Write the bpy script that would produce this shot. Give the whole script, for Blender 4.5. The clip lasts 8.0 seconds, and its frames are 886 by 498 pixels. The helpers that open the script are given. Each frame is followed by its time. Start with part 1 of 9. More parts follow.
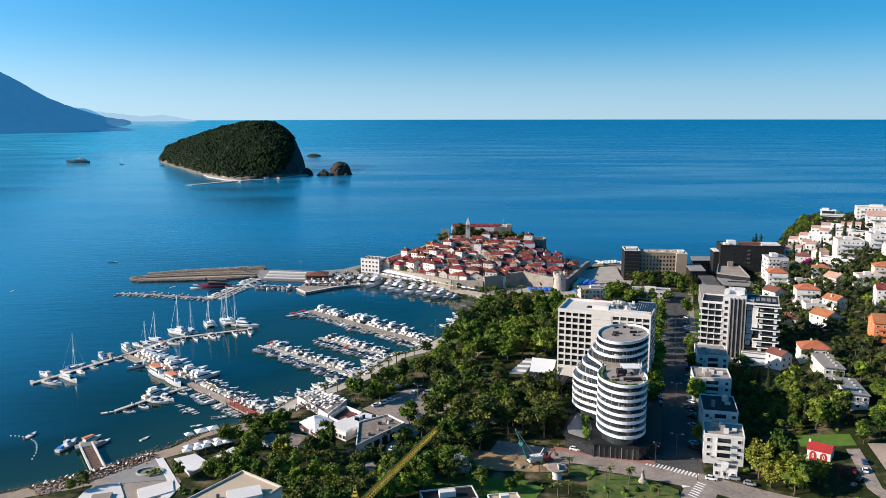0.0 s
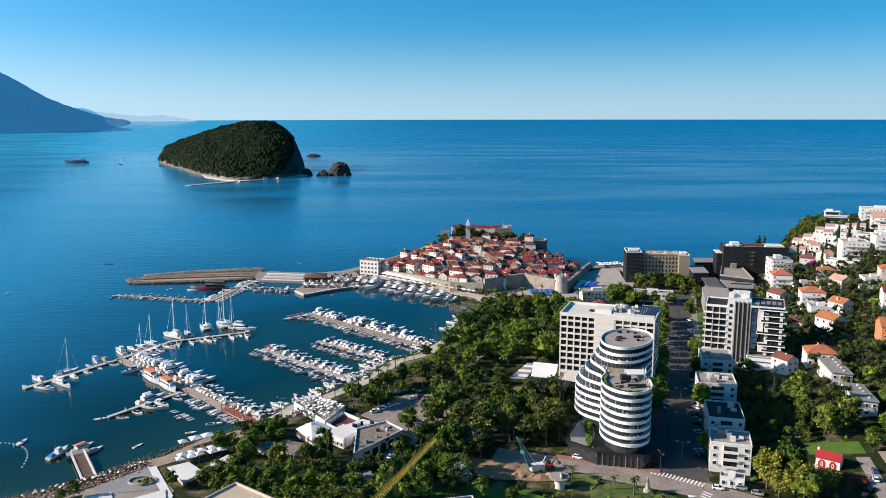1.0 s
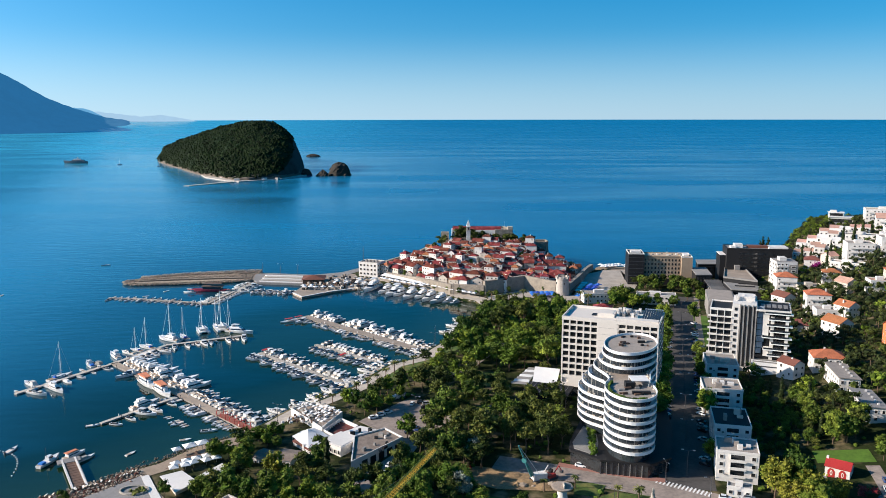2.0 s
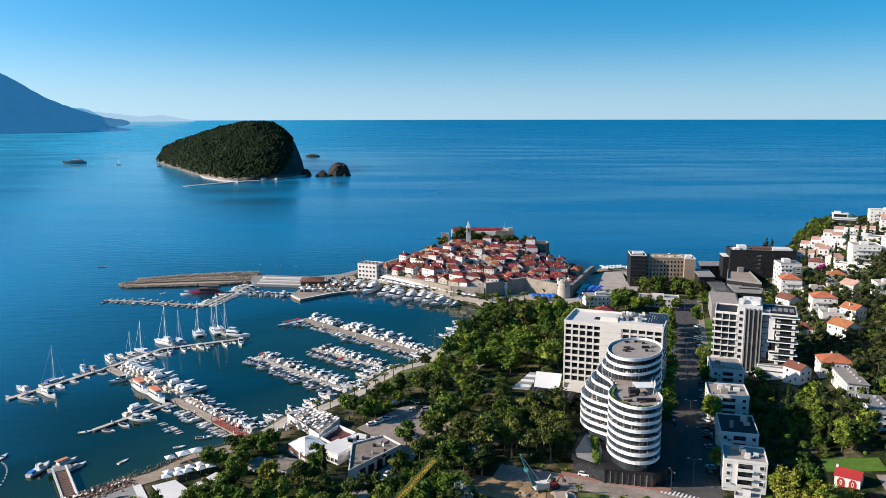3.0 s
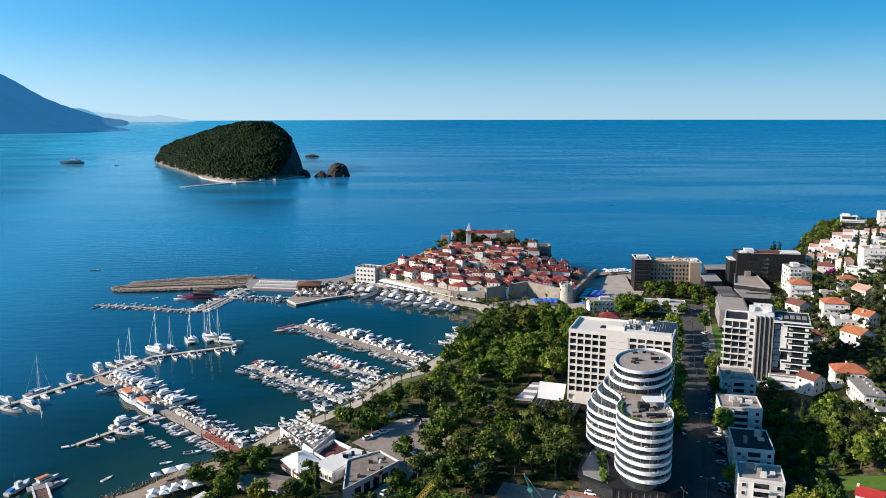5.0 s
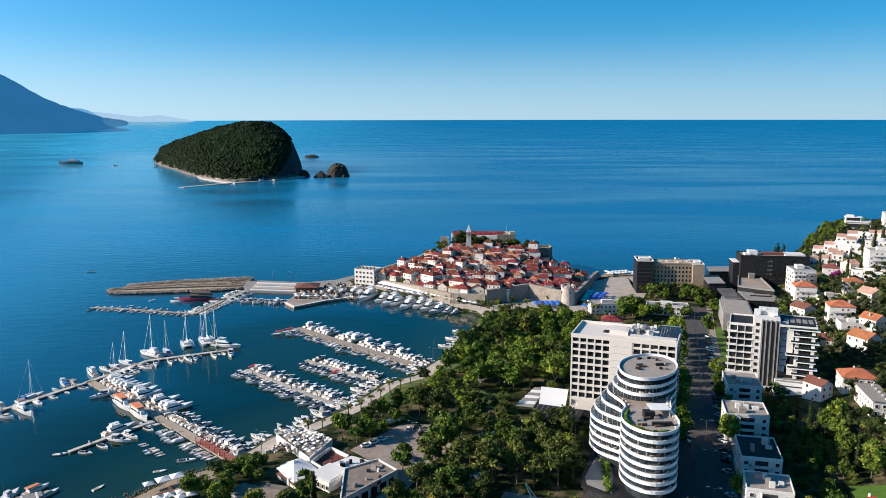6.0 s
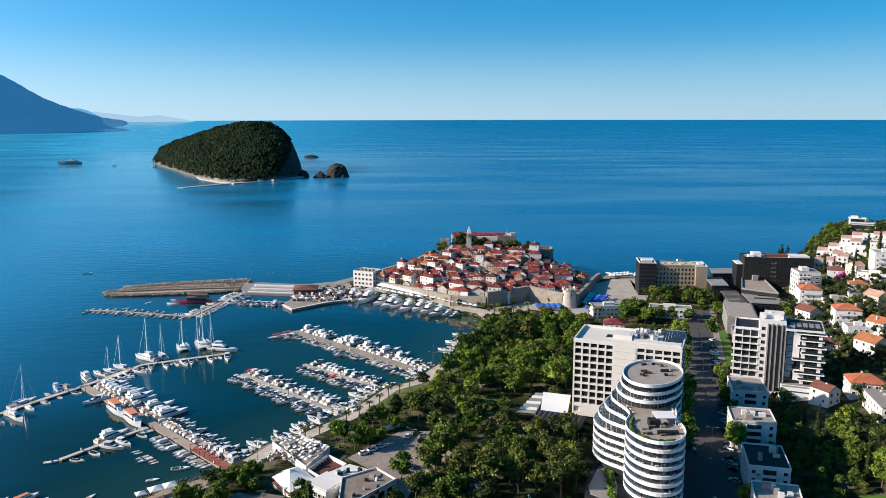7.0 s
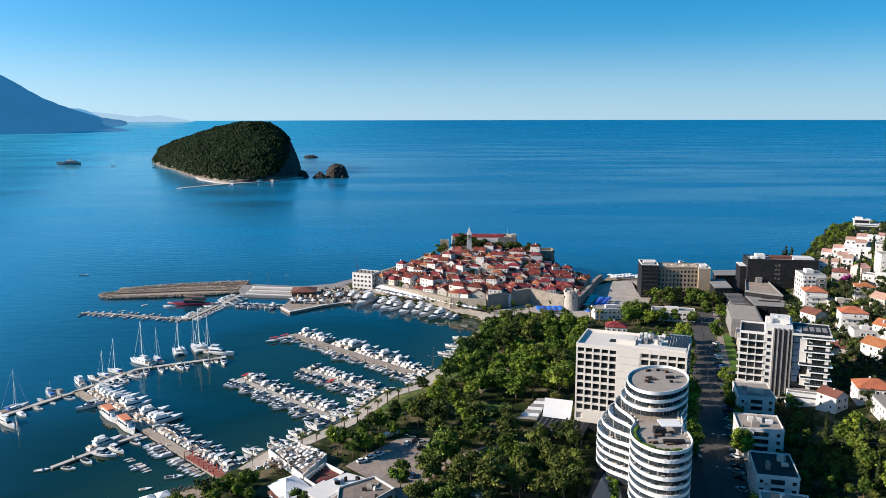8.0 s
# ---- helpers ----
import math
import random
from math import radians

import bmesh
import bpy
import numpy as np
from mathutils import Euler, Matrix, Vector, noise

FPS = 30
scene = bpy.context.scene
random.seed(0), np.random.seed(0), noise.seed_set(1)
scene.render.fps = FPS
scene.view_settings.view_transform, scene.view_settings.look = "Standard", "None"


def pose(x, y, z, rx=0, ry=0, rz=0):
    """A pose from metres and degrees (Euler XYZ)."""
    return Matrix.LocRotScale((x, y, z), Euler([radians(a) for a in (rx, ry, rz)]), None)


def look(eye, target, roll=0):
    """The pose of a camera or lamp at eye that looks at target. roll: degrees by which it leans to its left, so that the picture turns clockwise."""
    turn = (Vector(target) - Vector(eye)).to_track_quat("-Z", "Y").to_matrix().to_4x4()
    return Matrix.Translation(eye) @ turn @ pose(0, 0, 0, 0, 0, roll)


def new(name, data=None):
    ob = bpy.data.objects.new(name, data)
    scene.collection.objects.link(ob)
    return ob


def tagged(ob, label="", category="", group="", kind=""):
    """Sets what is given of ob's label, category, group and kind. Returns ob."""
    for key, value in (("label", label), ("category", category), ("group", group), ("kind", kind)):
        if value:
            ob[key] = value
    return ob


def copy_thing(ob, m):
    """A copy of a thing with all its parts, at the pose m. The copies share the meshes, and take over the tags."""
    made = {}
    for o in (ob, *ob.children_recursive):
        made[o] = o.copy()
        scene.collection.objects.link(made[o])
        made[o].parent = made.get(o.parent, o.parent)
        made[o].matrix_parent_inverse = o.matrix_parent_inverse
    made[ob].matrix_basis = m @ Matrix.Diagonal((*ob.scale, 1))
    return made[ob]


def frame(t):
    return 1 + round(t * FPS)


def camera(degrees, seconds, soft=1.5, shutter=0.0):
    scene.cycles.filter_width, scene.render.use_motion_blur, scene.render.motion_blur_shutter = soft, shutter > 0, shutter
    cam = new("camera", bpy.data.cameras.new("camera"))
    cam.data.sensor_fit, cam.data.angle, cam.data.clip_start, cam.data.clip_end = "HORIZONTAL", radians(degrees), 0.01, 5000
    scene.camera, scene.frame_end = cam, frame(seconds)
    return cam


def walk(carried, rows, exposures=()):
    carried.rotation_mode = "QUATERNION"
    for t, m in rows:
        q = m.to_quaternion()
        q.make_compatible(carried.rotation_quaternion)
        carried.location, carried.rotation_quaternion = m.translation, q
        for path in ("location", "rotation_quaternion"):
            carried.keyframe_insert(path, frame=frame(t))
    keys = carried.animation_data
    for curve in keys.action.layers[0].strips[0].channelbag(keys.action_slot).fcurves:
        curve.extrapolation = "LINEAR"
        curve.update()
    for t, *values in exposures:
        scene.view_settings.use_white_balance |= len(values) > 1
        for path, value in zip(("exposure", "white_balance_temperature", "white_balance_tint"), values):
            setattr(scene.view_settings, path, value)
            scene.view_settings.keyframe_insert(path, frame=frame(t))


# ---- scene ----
# Camera: a level flight towards the old town.
cam = camera(58.9, 8.0, soft=0.65)
PATH = [
    (0.0, 0.631, 2.870, 129.522, -0.158, -9.655),
    (0.5, 0.698, 6.406, 129.525, -0.158, -9.653),
    (1.0, 0.763, 9.950, 129.532, -0.158, -9.652),
    (1.5, 0.828, 13.500, 129.540, -0.157, -9.650),
    (3.0, 1.012, 24.152, 129.577, -0.156, -9.646),
    (3.5, 1.071, 27.693, 129.593, -0.156, -9.645),
    (4.0, 1.128, 31.226, 129.612, -0.156, -9.643),
    (4.5, 1.184, 34.746, 129.632, -0.155, -9.642),
    (6.0, 1.343, 45.205, 129.707, -0.154, -9.637),
    (6.5, 1.393, 48.648, 129.736, -0.154, -9.636),
    (7.0, 1.442, 52.064, 129.767, -0.154, -9.634),
    (7.5, 1.490, 55.450, 129.800, -0.153, -9.633),
    (8.0, 1.536, 58.803, 129.836, -0.153, -9.631),
]
walk(cam, [(t, pose(x, y, z, 90 + pitch, 0, yaw) @ pose(0, 0, 0, 0, 0, -0.1)) for t, x, y, z, yaw, pitch in PATH],
     exposures=[(0.0, 0.60), (8.0, 0.60)])

# Sky and sun: a clear morning, sun low on the left and a little behind.
SUN_EL, SUN_AZ = 25.0, 265.0
world = bpy.data.worlds.new("world")
scene.world = world
world.use_nodes = True
wn, wl = world.node_tree.nodes, world.node_tree.links
wn.clear()
w_out, w_bg = wn.new("ShaderNodeOutputWorld"), wn.new("ShaderNodeBackground")
w_sky = wn.new("ShaderNodeTexSky")
w_sky.sky_type = 'NISHITA'
w_sky.sun_disc = False
w_sky.sun_elevation, w_sky.sun_rotation = radians(SUN_EL), radians(SUN_AZ)
w_sky.altitude, w_sky.air_density, w_sky.dust_density, w_sky.ozone_density = 100, 1.0, 1.8, 4.5
w_tc, w_map = wn.new("ShaderNodeTexCoord"), wn.new("ShaderNodeMapping")
w_map.vector_type = 'POINT'
w_map.inputs["Scale"].default_value = (1, 1, 1.2)
w_map.inputs["Location"].default_value = (0, 0, 0.065)
w_hsv = wn.new("ShaderNodeHueSaturation")
w_hsv.inputs["Saturation"].default_value = 1.42
w_hsv.inputs["Hue"].default_value = 0.489
wl.new(w_tc.outputs["Generated"], w_map.inputs["Vector"])
wl.new(w_map.outputs["Vector"], w_sky.inputs["Vector"])
wl.new(w_sky.outputs["Color"], w_hsv.inputs["Color"])
w_sep, w_rng, w_mix = wn.new("ShaderNodeSeparateXYZ"), wn.new("ShaderNodeMapRange"), wn.new("ShaderNodeMix")
w_rng.interpolation_type = 'SMOOTHSTEP'
for i_, v_ in enumerate((-0.03, 0.11, 0.75, 0.0)):
    w_rng.inputs[i_ + 1].default_value = v_
w_mix.data_type = 'RGBA'
w_mix.inputs[7].default_value = (3.0, 4.2, 5.3, 1)  # sea haze low over the horizon
wl.new(w_tc.outputs["Generated"], w_sep.inputs[0])
wl.new(w_sep.outputs["Z"], w_rng.inputs[0])
wl.new(w_rng.outputs[0], w_mix.inputs[0])
wl.new(w_hsv.outputs["Color"], w_mix.inputs[6])
wl.new(w_mix.outputs[2], w_bg.inputs["Color"])
wl.new(w_bg.outputs["Background"], w_out.inputs["Surface"])
w_dot, w_mad = wn.new("ShaderNodeVectorMath"), wn.new("ShaderNodeMath")
w_dot.operation, w_mad.operation = 'DOT_PRODUCT', 'MULTIPLY_ADD'
w_dot.inputs[1].default_value = (math.sin(radians(SUN_AZ)), math.cos(radians(SUN_AZ)), 0)
w_mad.inputs[1].default_value, w_mad.inputs[2].default_value = 0.026, 0.1222
wl.new(w_tc.outputs["Generated"], w_dot.inputs[0])
wl.new(w_dot.outputs["Value"], w_mad.inputs[0])
wl.new(w_mad.outputs[0], w_bg.inputs["Strength"])

sun = new("sun", bpy.data.lights.new("sun", 'SUN'))
sun.data.energy, sun.data.angle, sun.data.color = 5.0, radians(0.53), (1.0, 0.895, 0.78)
_a, _e = radians(SUN_AZ), radians(SUN_EL)
SUN_DIR = Vector((math.sin(_a) * math.cos(_e), math.cos(_a) * math.cos(_e), math.sin(_e)))
sun.matrix_world = look(SUN_DIR * 400, (0, 0, 0))


# ---------------------------------------------------------------- materials
def mat(name, rgb, rough=0.75, metal=0.0, var=0.14, big=0.12, fine=1.6, bump=0.0, bscale=3.0, rnd=0.0, spec=0.4, alt=None, altpos=(0.45, 0.62)):
    """A surface with large and fine mottling, per-object variation and relief; alt: a second colour in patches."""
    m = bpy.data.materials.new(name)
    m.use_nodes = True
    n, l = m.node_tree.nodes, m.node_tree.links
    p = n["Principled BSDF"]
    p.inputs["Roughness"].default_value, p.inputs["Metallic"].default_value = rough, metal
    p.inputs["Specular IOR Level"].default_value = spec
    geo = n.new("ShaderNodeNewGeometry")
    n1, n2 = n.new("ShaderNodeTexNoise"), n.new("ShaderNodeTexNoise")
    for node, s in ((n1, big), (n2, fine)):
        node.inputs["Scale"].default_value, node.inputs["Detail"].default_value = s, 3
        l.new(geo.outputs["Position"], node.inputs["Vector"])
    add = n.new("ShaderNodeMath")
    add.operation = 'ADD'
    l.new(n1.outputs["Fac"], add.inputs[0])
    l.new(n2.outputs["Fac"], add.inputs[1])
    rng = n.new("ShaderNodeMapRange")
    rng.inputs[1].default_value, rng.inputs[2].default_value = 0.7, 1.3
    rng.inputs[3].default_value, rng.inputs[4].default_value = 1 - var, 1 + var
    l.new(add.outputs[0], rng.inputs[0])
    hsv = n.new("ShaderNodeHueSaturation")
    if alt:
        ramp = n.new("ShaderNodeValToRGB")
        ramp.color_ramp.elements[0].position, ramp.color_ramp.elements[1].position = altpos
        ramp.color_ramp.elements[0].color, ramp.color_ramp.elements[1].color = (*rgb, 1), (*alt, 1)
        l.new(n1.outputs["Fac"], ramp.inputs["Fac"])
        l.new(ramp.outputs["Color"], hsv.inputs["Color"])
    else:
        hsv.inputs["Color"].default_value = (*rgb, 1)
    if rnd:
        info = n.new("ShaderNodeObjectInfo")
        r2 = n.new("ShaderNodeMapRange")
        r2.inputs[3].default_value, r2.inputs[4].default_value = 1 - rnd, 1 + rnd
        l.new(info.outputs["Random"], r2.inputs[0])
        mul = n.new("ShaderNodeMath")
        mul.operation = 'MULTIPLY'
        l.new(r2.outputs[0], mul.inputs[0])
        l.new(rng.outputs[0], mul.inputs[1])
        l.new(mul.outputs[0], hsv.inputs["Value"])
        hm = n.new("ShaderNodeMapRange")
        hm.inputs[3].default_value, hm.inputs[4].default_value = 0.5 + rnd * 0.06, 0.5 - rnd * 0.06
        l.new(info.outputs["Random"], hm.inputs[0])
        l.new(hm.outputs[0], hsv.inputs["Hue"])
    else:
        l.new(rng.outputs[0], hsv.inputs["Value"])
    l.new(hsv.outputs["Color"], p.inputs["Base Color"])
    if bump:
        n3, b = n.new("ShaderNodeTexNoise"), n.new("ShaderNodeBump")
        n3.inputs["Scale"].default_value, n3.inputs["Detail"].default_value = bscale, 4
        b.inputs["Strength"].default_value, b.inputs["Distance"].default_value = bump, 0.3
        l.new(geo.outputs["Position"], n3.inputs["Vector"])
        l.new(n3.outputs["Fac"], b.inputs["Height"])
        l.new(b.outputs["Normal"], p.inputs["Normal"])
    return m


WHITE = mat("white_render", (0.6384, 0.6048, 0.5628), 0.8, var=0.09, rnd=0.06)
CREAM = mat("cream_render", (0.5100, 0.4480, 0.3800), 0.85, var=0.1, rnd=0.1)
HOTELW = mat("hotel_panel", (0.6192, 0.5676, 0.5074), 0.7, var=0.05)
BANDW = mat("band_white", (0.7396, 0.7310, 0.7138), 0.5, var=0.03)
BEIGE = mat("beige_stone", (0.3200, 0.2400, 0.1680), 0.85, var=0.1)
STONE = mat("old_stone", (0.262, 0.222, 0.176), 0.9, var=0.25, big=0.3, fine=1.1, bump=0.6, bscale=1.5, rnd=0.12)
STONEL = mat("pale_stone", (0.4050, 0.3550, 0.3000), 0.9, var=0.18, big=0.2, rnd=0.14)
TILE = mat("clay_tile", (0.140, 0.030, 0.023), 0.85, var=0.45, big=0.25, fine=1.3, bump=0.5, bscale=4, rnd=0.32, spec=0.15, alt=(0.190, 0.054, 0.041), altpos=(0.42, 0.66))
TILEO = mat("orange_tile", (0.3655, 0.1232, 0.0527), 0.85, var=0.28, big=0.3, fine=1.8, bump=0.4, bscale=4, rnd=0.12)
PALET = mat("faded_tile", (0.4300, 0.2500, 0.1900), 0.85, var=0.2, big=0.3, fine=1.8, rnd=0.15)
TILEB = mat("brown_tile", (0.1600, 0.0560, 0.0400), 0.85, var=0.2, fine=1.8, rnd=0.1)
GLASS = mat("window_glass", (0.022, 0.024, 0.026), 0.08, var=0.4, big=0.4, spec=0.8, rnd=0.3)
GLASSB = mat("balcony_glass", (0.028, 0.036, 0.042), 0.06, var=0.35, big=0.3, spec=0.8)
PANEL = mat("pale_glass_panel", (0.30, 0.34, 0.38), 0.15, var=0.2, spec=0.7)
DARKW = mat("dark_cladding", (0.0067, 0.0067, 0.0084), 0.6, var=0.25)
CHAR = mat("charcoal_facade", (0.0086, 0.0083, 0.0092), 0.7, var=0.3)
GREY = mat("grey_concrete", (0.2312, 0.2176, 0.2040), 0.85, var=0.16, rnd=0.08)
ROOFG = mat("roof_gravel", (0.2900, 0.2500, 0.2160), 0.95, var=0.16, big=0.3)
ROOFT = mat("roof_tan", (0.4730, 0.3698, 0.2580), 0.9, var=0.1, big=0.15)
ASPH = mat("asphalt", (0.0660, 0.0600, 0.0560), 0.9, var=0.25, big=0.15, fine=0.8)
ASPHL = mat("worn_asphalt", (0.250, 0.202, 0.170), 0.9, var=0.3, big=0.12, fine=0.7)
PAVE = mat("paving", (0.2880, 0.2320, 0.1840), 0.85, var=0.22, big=0.1)
PALEP = mat("pale_paving", (0.38, 0.325, 0.27), 0.85, var=0.2, big=0.12, fine=0.9)
PAVER = mat("red_paving", (0.2880, 0.1360, 0.1040), 0.85, var=0.15)
PAINT = mat("road_paint", (0.75, 0.73, 0.70), 0.7, var=0.15)
GRASS = mat("grass", (0.0600, 0.1000, 0.0144), 0.95, var=0.4, big=0.2, fine=0.9, bump=0.4, bscale=2, alt=(0.1120, 0.1120, 0.0280))
LAWN = mat("lawn", (0.0638, 0.1275, 0.0102), 0.95, var=0.22, big=0.2, fine=0.9)
EARTH = mat("bare_earth", (0.2560, 0.1680, 0.0880), 0.95, var=0.3, big=0.2, fine=1.1, bump=0.5)
SOIL = mat("shrubby_ground", (0.0220, 0.0300, 0.0085), 0.95, var=0.45, big=0.12, fine=0.6, bump=0.6, bscale=1.2, alt=(0.1250, 0.0960, 0.0560), altpos=(0.50, 0.70), spec=0.1)
SAND = mat("beach_shingle", (0.2550, 0.1950, 0.1425), 0.95, var=0.2, big=0.2)
ROCK = mat("rubble_rock", (0.316, 0.246, 0.181), 0.95, var=0.35, big=0.4, fine=1.2, bump=0.5, bscale=1)
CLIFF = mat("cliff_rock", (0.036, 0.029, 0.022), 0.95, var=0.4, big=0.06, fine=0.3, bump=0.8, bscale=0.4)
SHORE = mat("shore_rock", (0.120, 0.095, 0.072), 0.95, var=0.4, big=0.06, fine=0.3, bump=0.6, bscale=0.4)
WOOD = mat("pier_decking", (0.3570, 0.2805, 0.2125), 0.85, var=0.15)
WOODD = mat("dark_timber", (0.13, 0.075, 0.05), 0.8, var=0.25)
GEL = mat("white_gelcoat", (0.66, 0.65, 0.63), 0.3, var=0.04, rnd=0.14)
HULLG = mat("slate_hull", (0.10, 0.11, 0.13), 0.35, var=0.1)
GELG = mat("grey_gelcoat", (0.42, 0.42, 0.43), 0.35, var=0.08, rnd=0.2)
NAVY = mat("navy_hull", (0.02, 0.035, 0.09), 0.3, var=0.15)
TEAK = mat("teak_deck", (0.3060, 0.2040, 0.1275), 0.7, var=0.15)
CUSH = mat("cockpit_cushion", (0.55, 0.47, 0.38), 0.8, var=0.15, rnd=0.3)
TINT = mat("tinted_screen", (0.015, 0.018, 0.024), 0.08, var=0.2, spec=0.8)
REDC = mat("red_canvas", (0.42, 0.035, 0.035), 0.8, var=0.15)
BLUEC = mat("blue_canvas", (0.02, 0.10, 0.42), 0.8, var=0.12, rnd=0.3)
ORANC = mat("orange_canvas", (0.58, 0.20, 0.10), 0.8, var=0.1)
WHITC = mat("white_canvas", (0.6630, 0.6545, 0.6375), 0.8, var=0.06)
SPAR = mat("white_spar", (0.8, 0.8, 0.78), 0.4, var=0.05)
CANV = mat("grey_canvas", (0.45, 0.43, 0.40), 0.85, var=0.15, rnd=0.5)
ALU = mat("aluminium", (0.62, 0.62, 0.62), 0.35, 0.9, var=0.1)
STEEL = mat("dark_steel", (0.10, 0.10, 0.11), 0.5, 0.6, var=0.2)
YELC = mat("crane_yellow", (0.62, 0.40, 0.05), 0.55, var=0.12)
TEAL = mat("crane_teal", (0.05, 0.21, 0.20), 0.5, var=0.12)
REDM = mat("red_paint", (0.3600, 0.0300, 0.0263), 0.5, var=0.12)
BARK = mat("bark", (0.13, 0.085, 0.055), 0.95, var=0.3)
RUB = mat("tyre_rubber", (0.02, 0.02, 0.02), 0.9, var=0.1)


def leafmat(name, c1, c2, rnd=0.25):
    m = mat(name, c1, 0.65, var=0.4, big=0.25, fine=0.9, rnd=rnd, spec=0.12, alt=c2, altpos=(0.35, 0.7))
    n, l = m.node_tree.nodes, m.node_tree.links
    p = n["Principled BSDF"]
    isl, geo = n.new("ShaderNodeMapRange"), n.new("ShaderNodeNewGeometry")
    isl.inputs[3].default_value, isl.inputs[4].default_value = 0.45, 1.6
    l.new(geo.outputs["Random Per Island"], isl.inputs[0])
    h2 = n.new("ShaderNodeHueSaturation")
    l.new(p.inputs["Base Color"].links[0].from_socket, h2.inputs["Color"])
    l.new(isl.outputs[0], h2.inputs["Value"])
    l.new(h2.outputs["Color"], p.inputs["Base Color"])
    return m


LEAF = leafmat("broad_leaf", (0.0390, 0.0730, 0.0098), (0.0980, 0.1330, 0.0180), 0.4)
LEAFB = leafmat("bright_leaf", (0.0680, 0.1120, 0.0120), (0.1200, 0.1600, 0.0180), 0.4)
PINE = leafmat("pine_needle", (0.0385, 0.0560, 0.0115), (0.0910, 0.1020, 0.0195), 0.4)
CYPR = leafmat("cypress_leaf", (0.0163, 0.0269, 0.0087), (0.0287, 0.0370, 0.0104))
YELL = leafmat("yellowing_leaf", (0.1224, 0.1368, 0.0158), (0.1728, 0.1656, 0.0252))
OLIV = leafmat("silver_leaf", (0.1728, 0.1944, 0.1440), (0.2304, 0.2448, 0.1944))
PALM = leafmat("palm_frond", (0.0615, 0.0840, 0.0199), (0.1230, 0.1176, 0.0319))
MAGE = leafmat("bougainvillea_bloom", (0.3024, 0.0216, 0.1872), (0.2160, 0.0216, 0.2160))
REDL = leafmat("red_bloom", (0.2880, 0.0360, 0.0504), (0.1800, 0.0360, 0.0360))
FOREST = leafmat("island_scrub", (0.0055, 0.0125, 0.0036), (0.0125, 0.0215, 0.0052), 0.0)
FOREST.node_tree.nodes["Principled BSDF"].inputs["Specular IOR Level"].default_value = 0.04


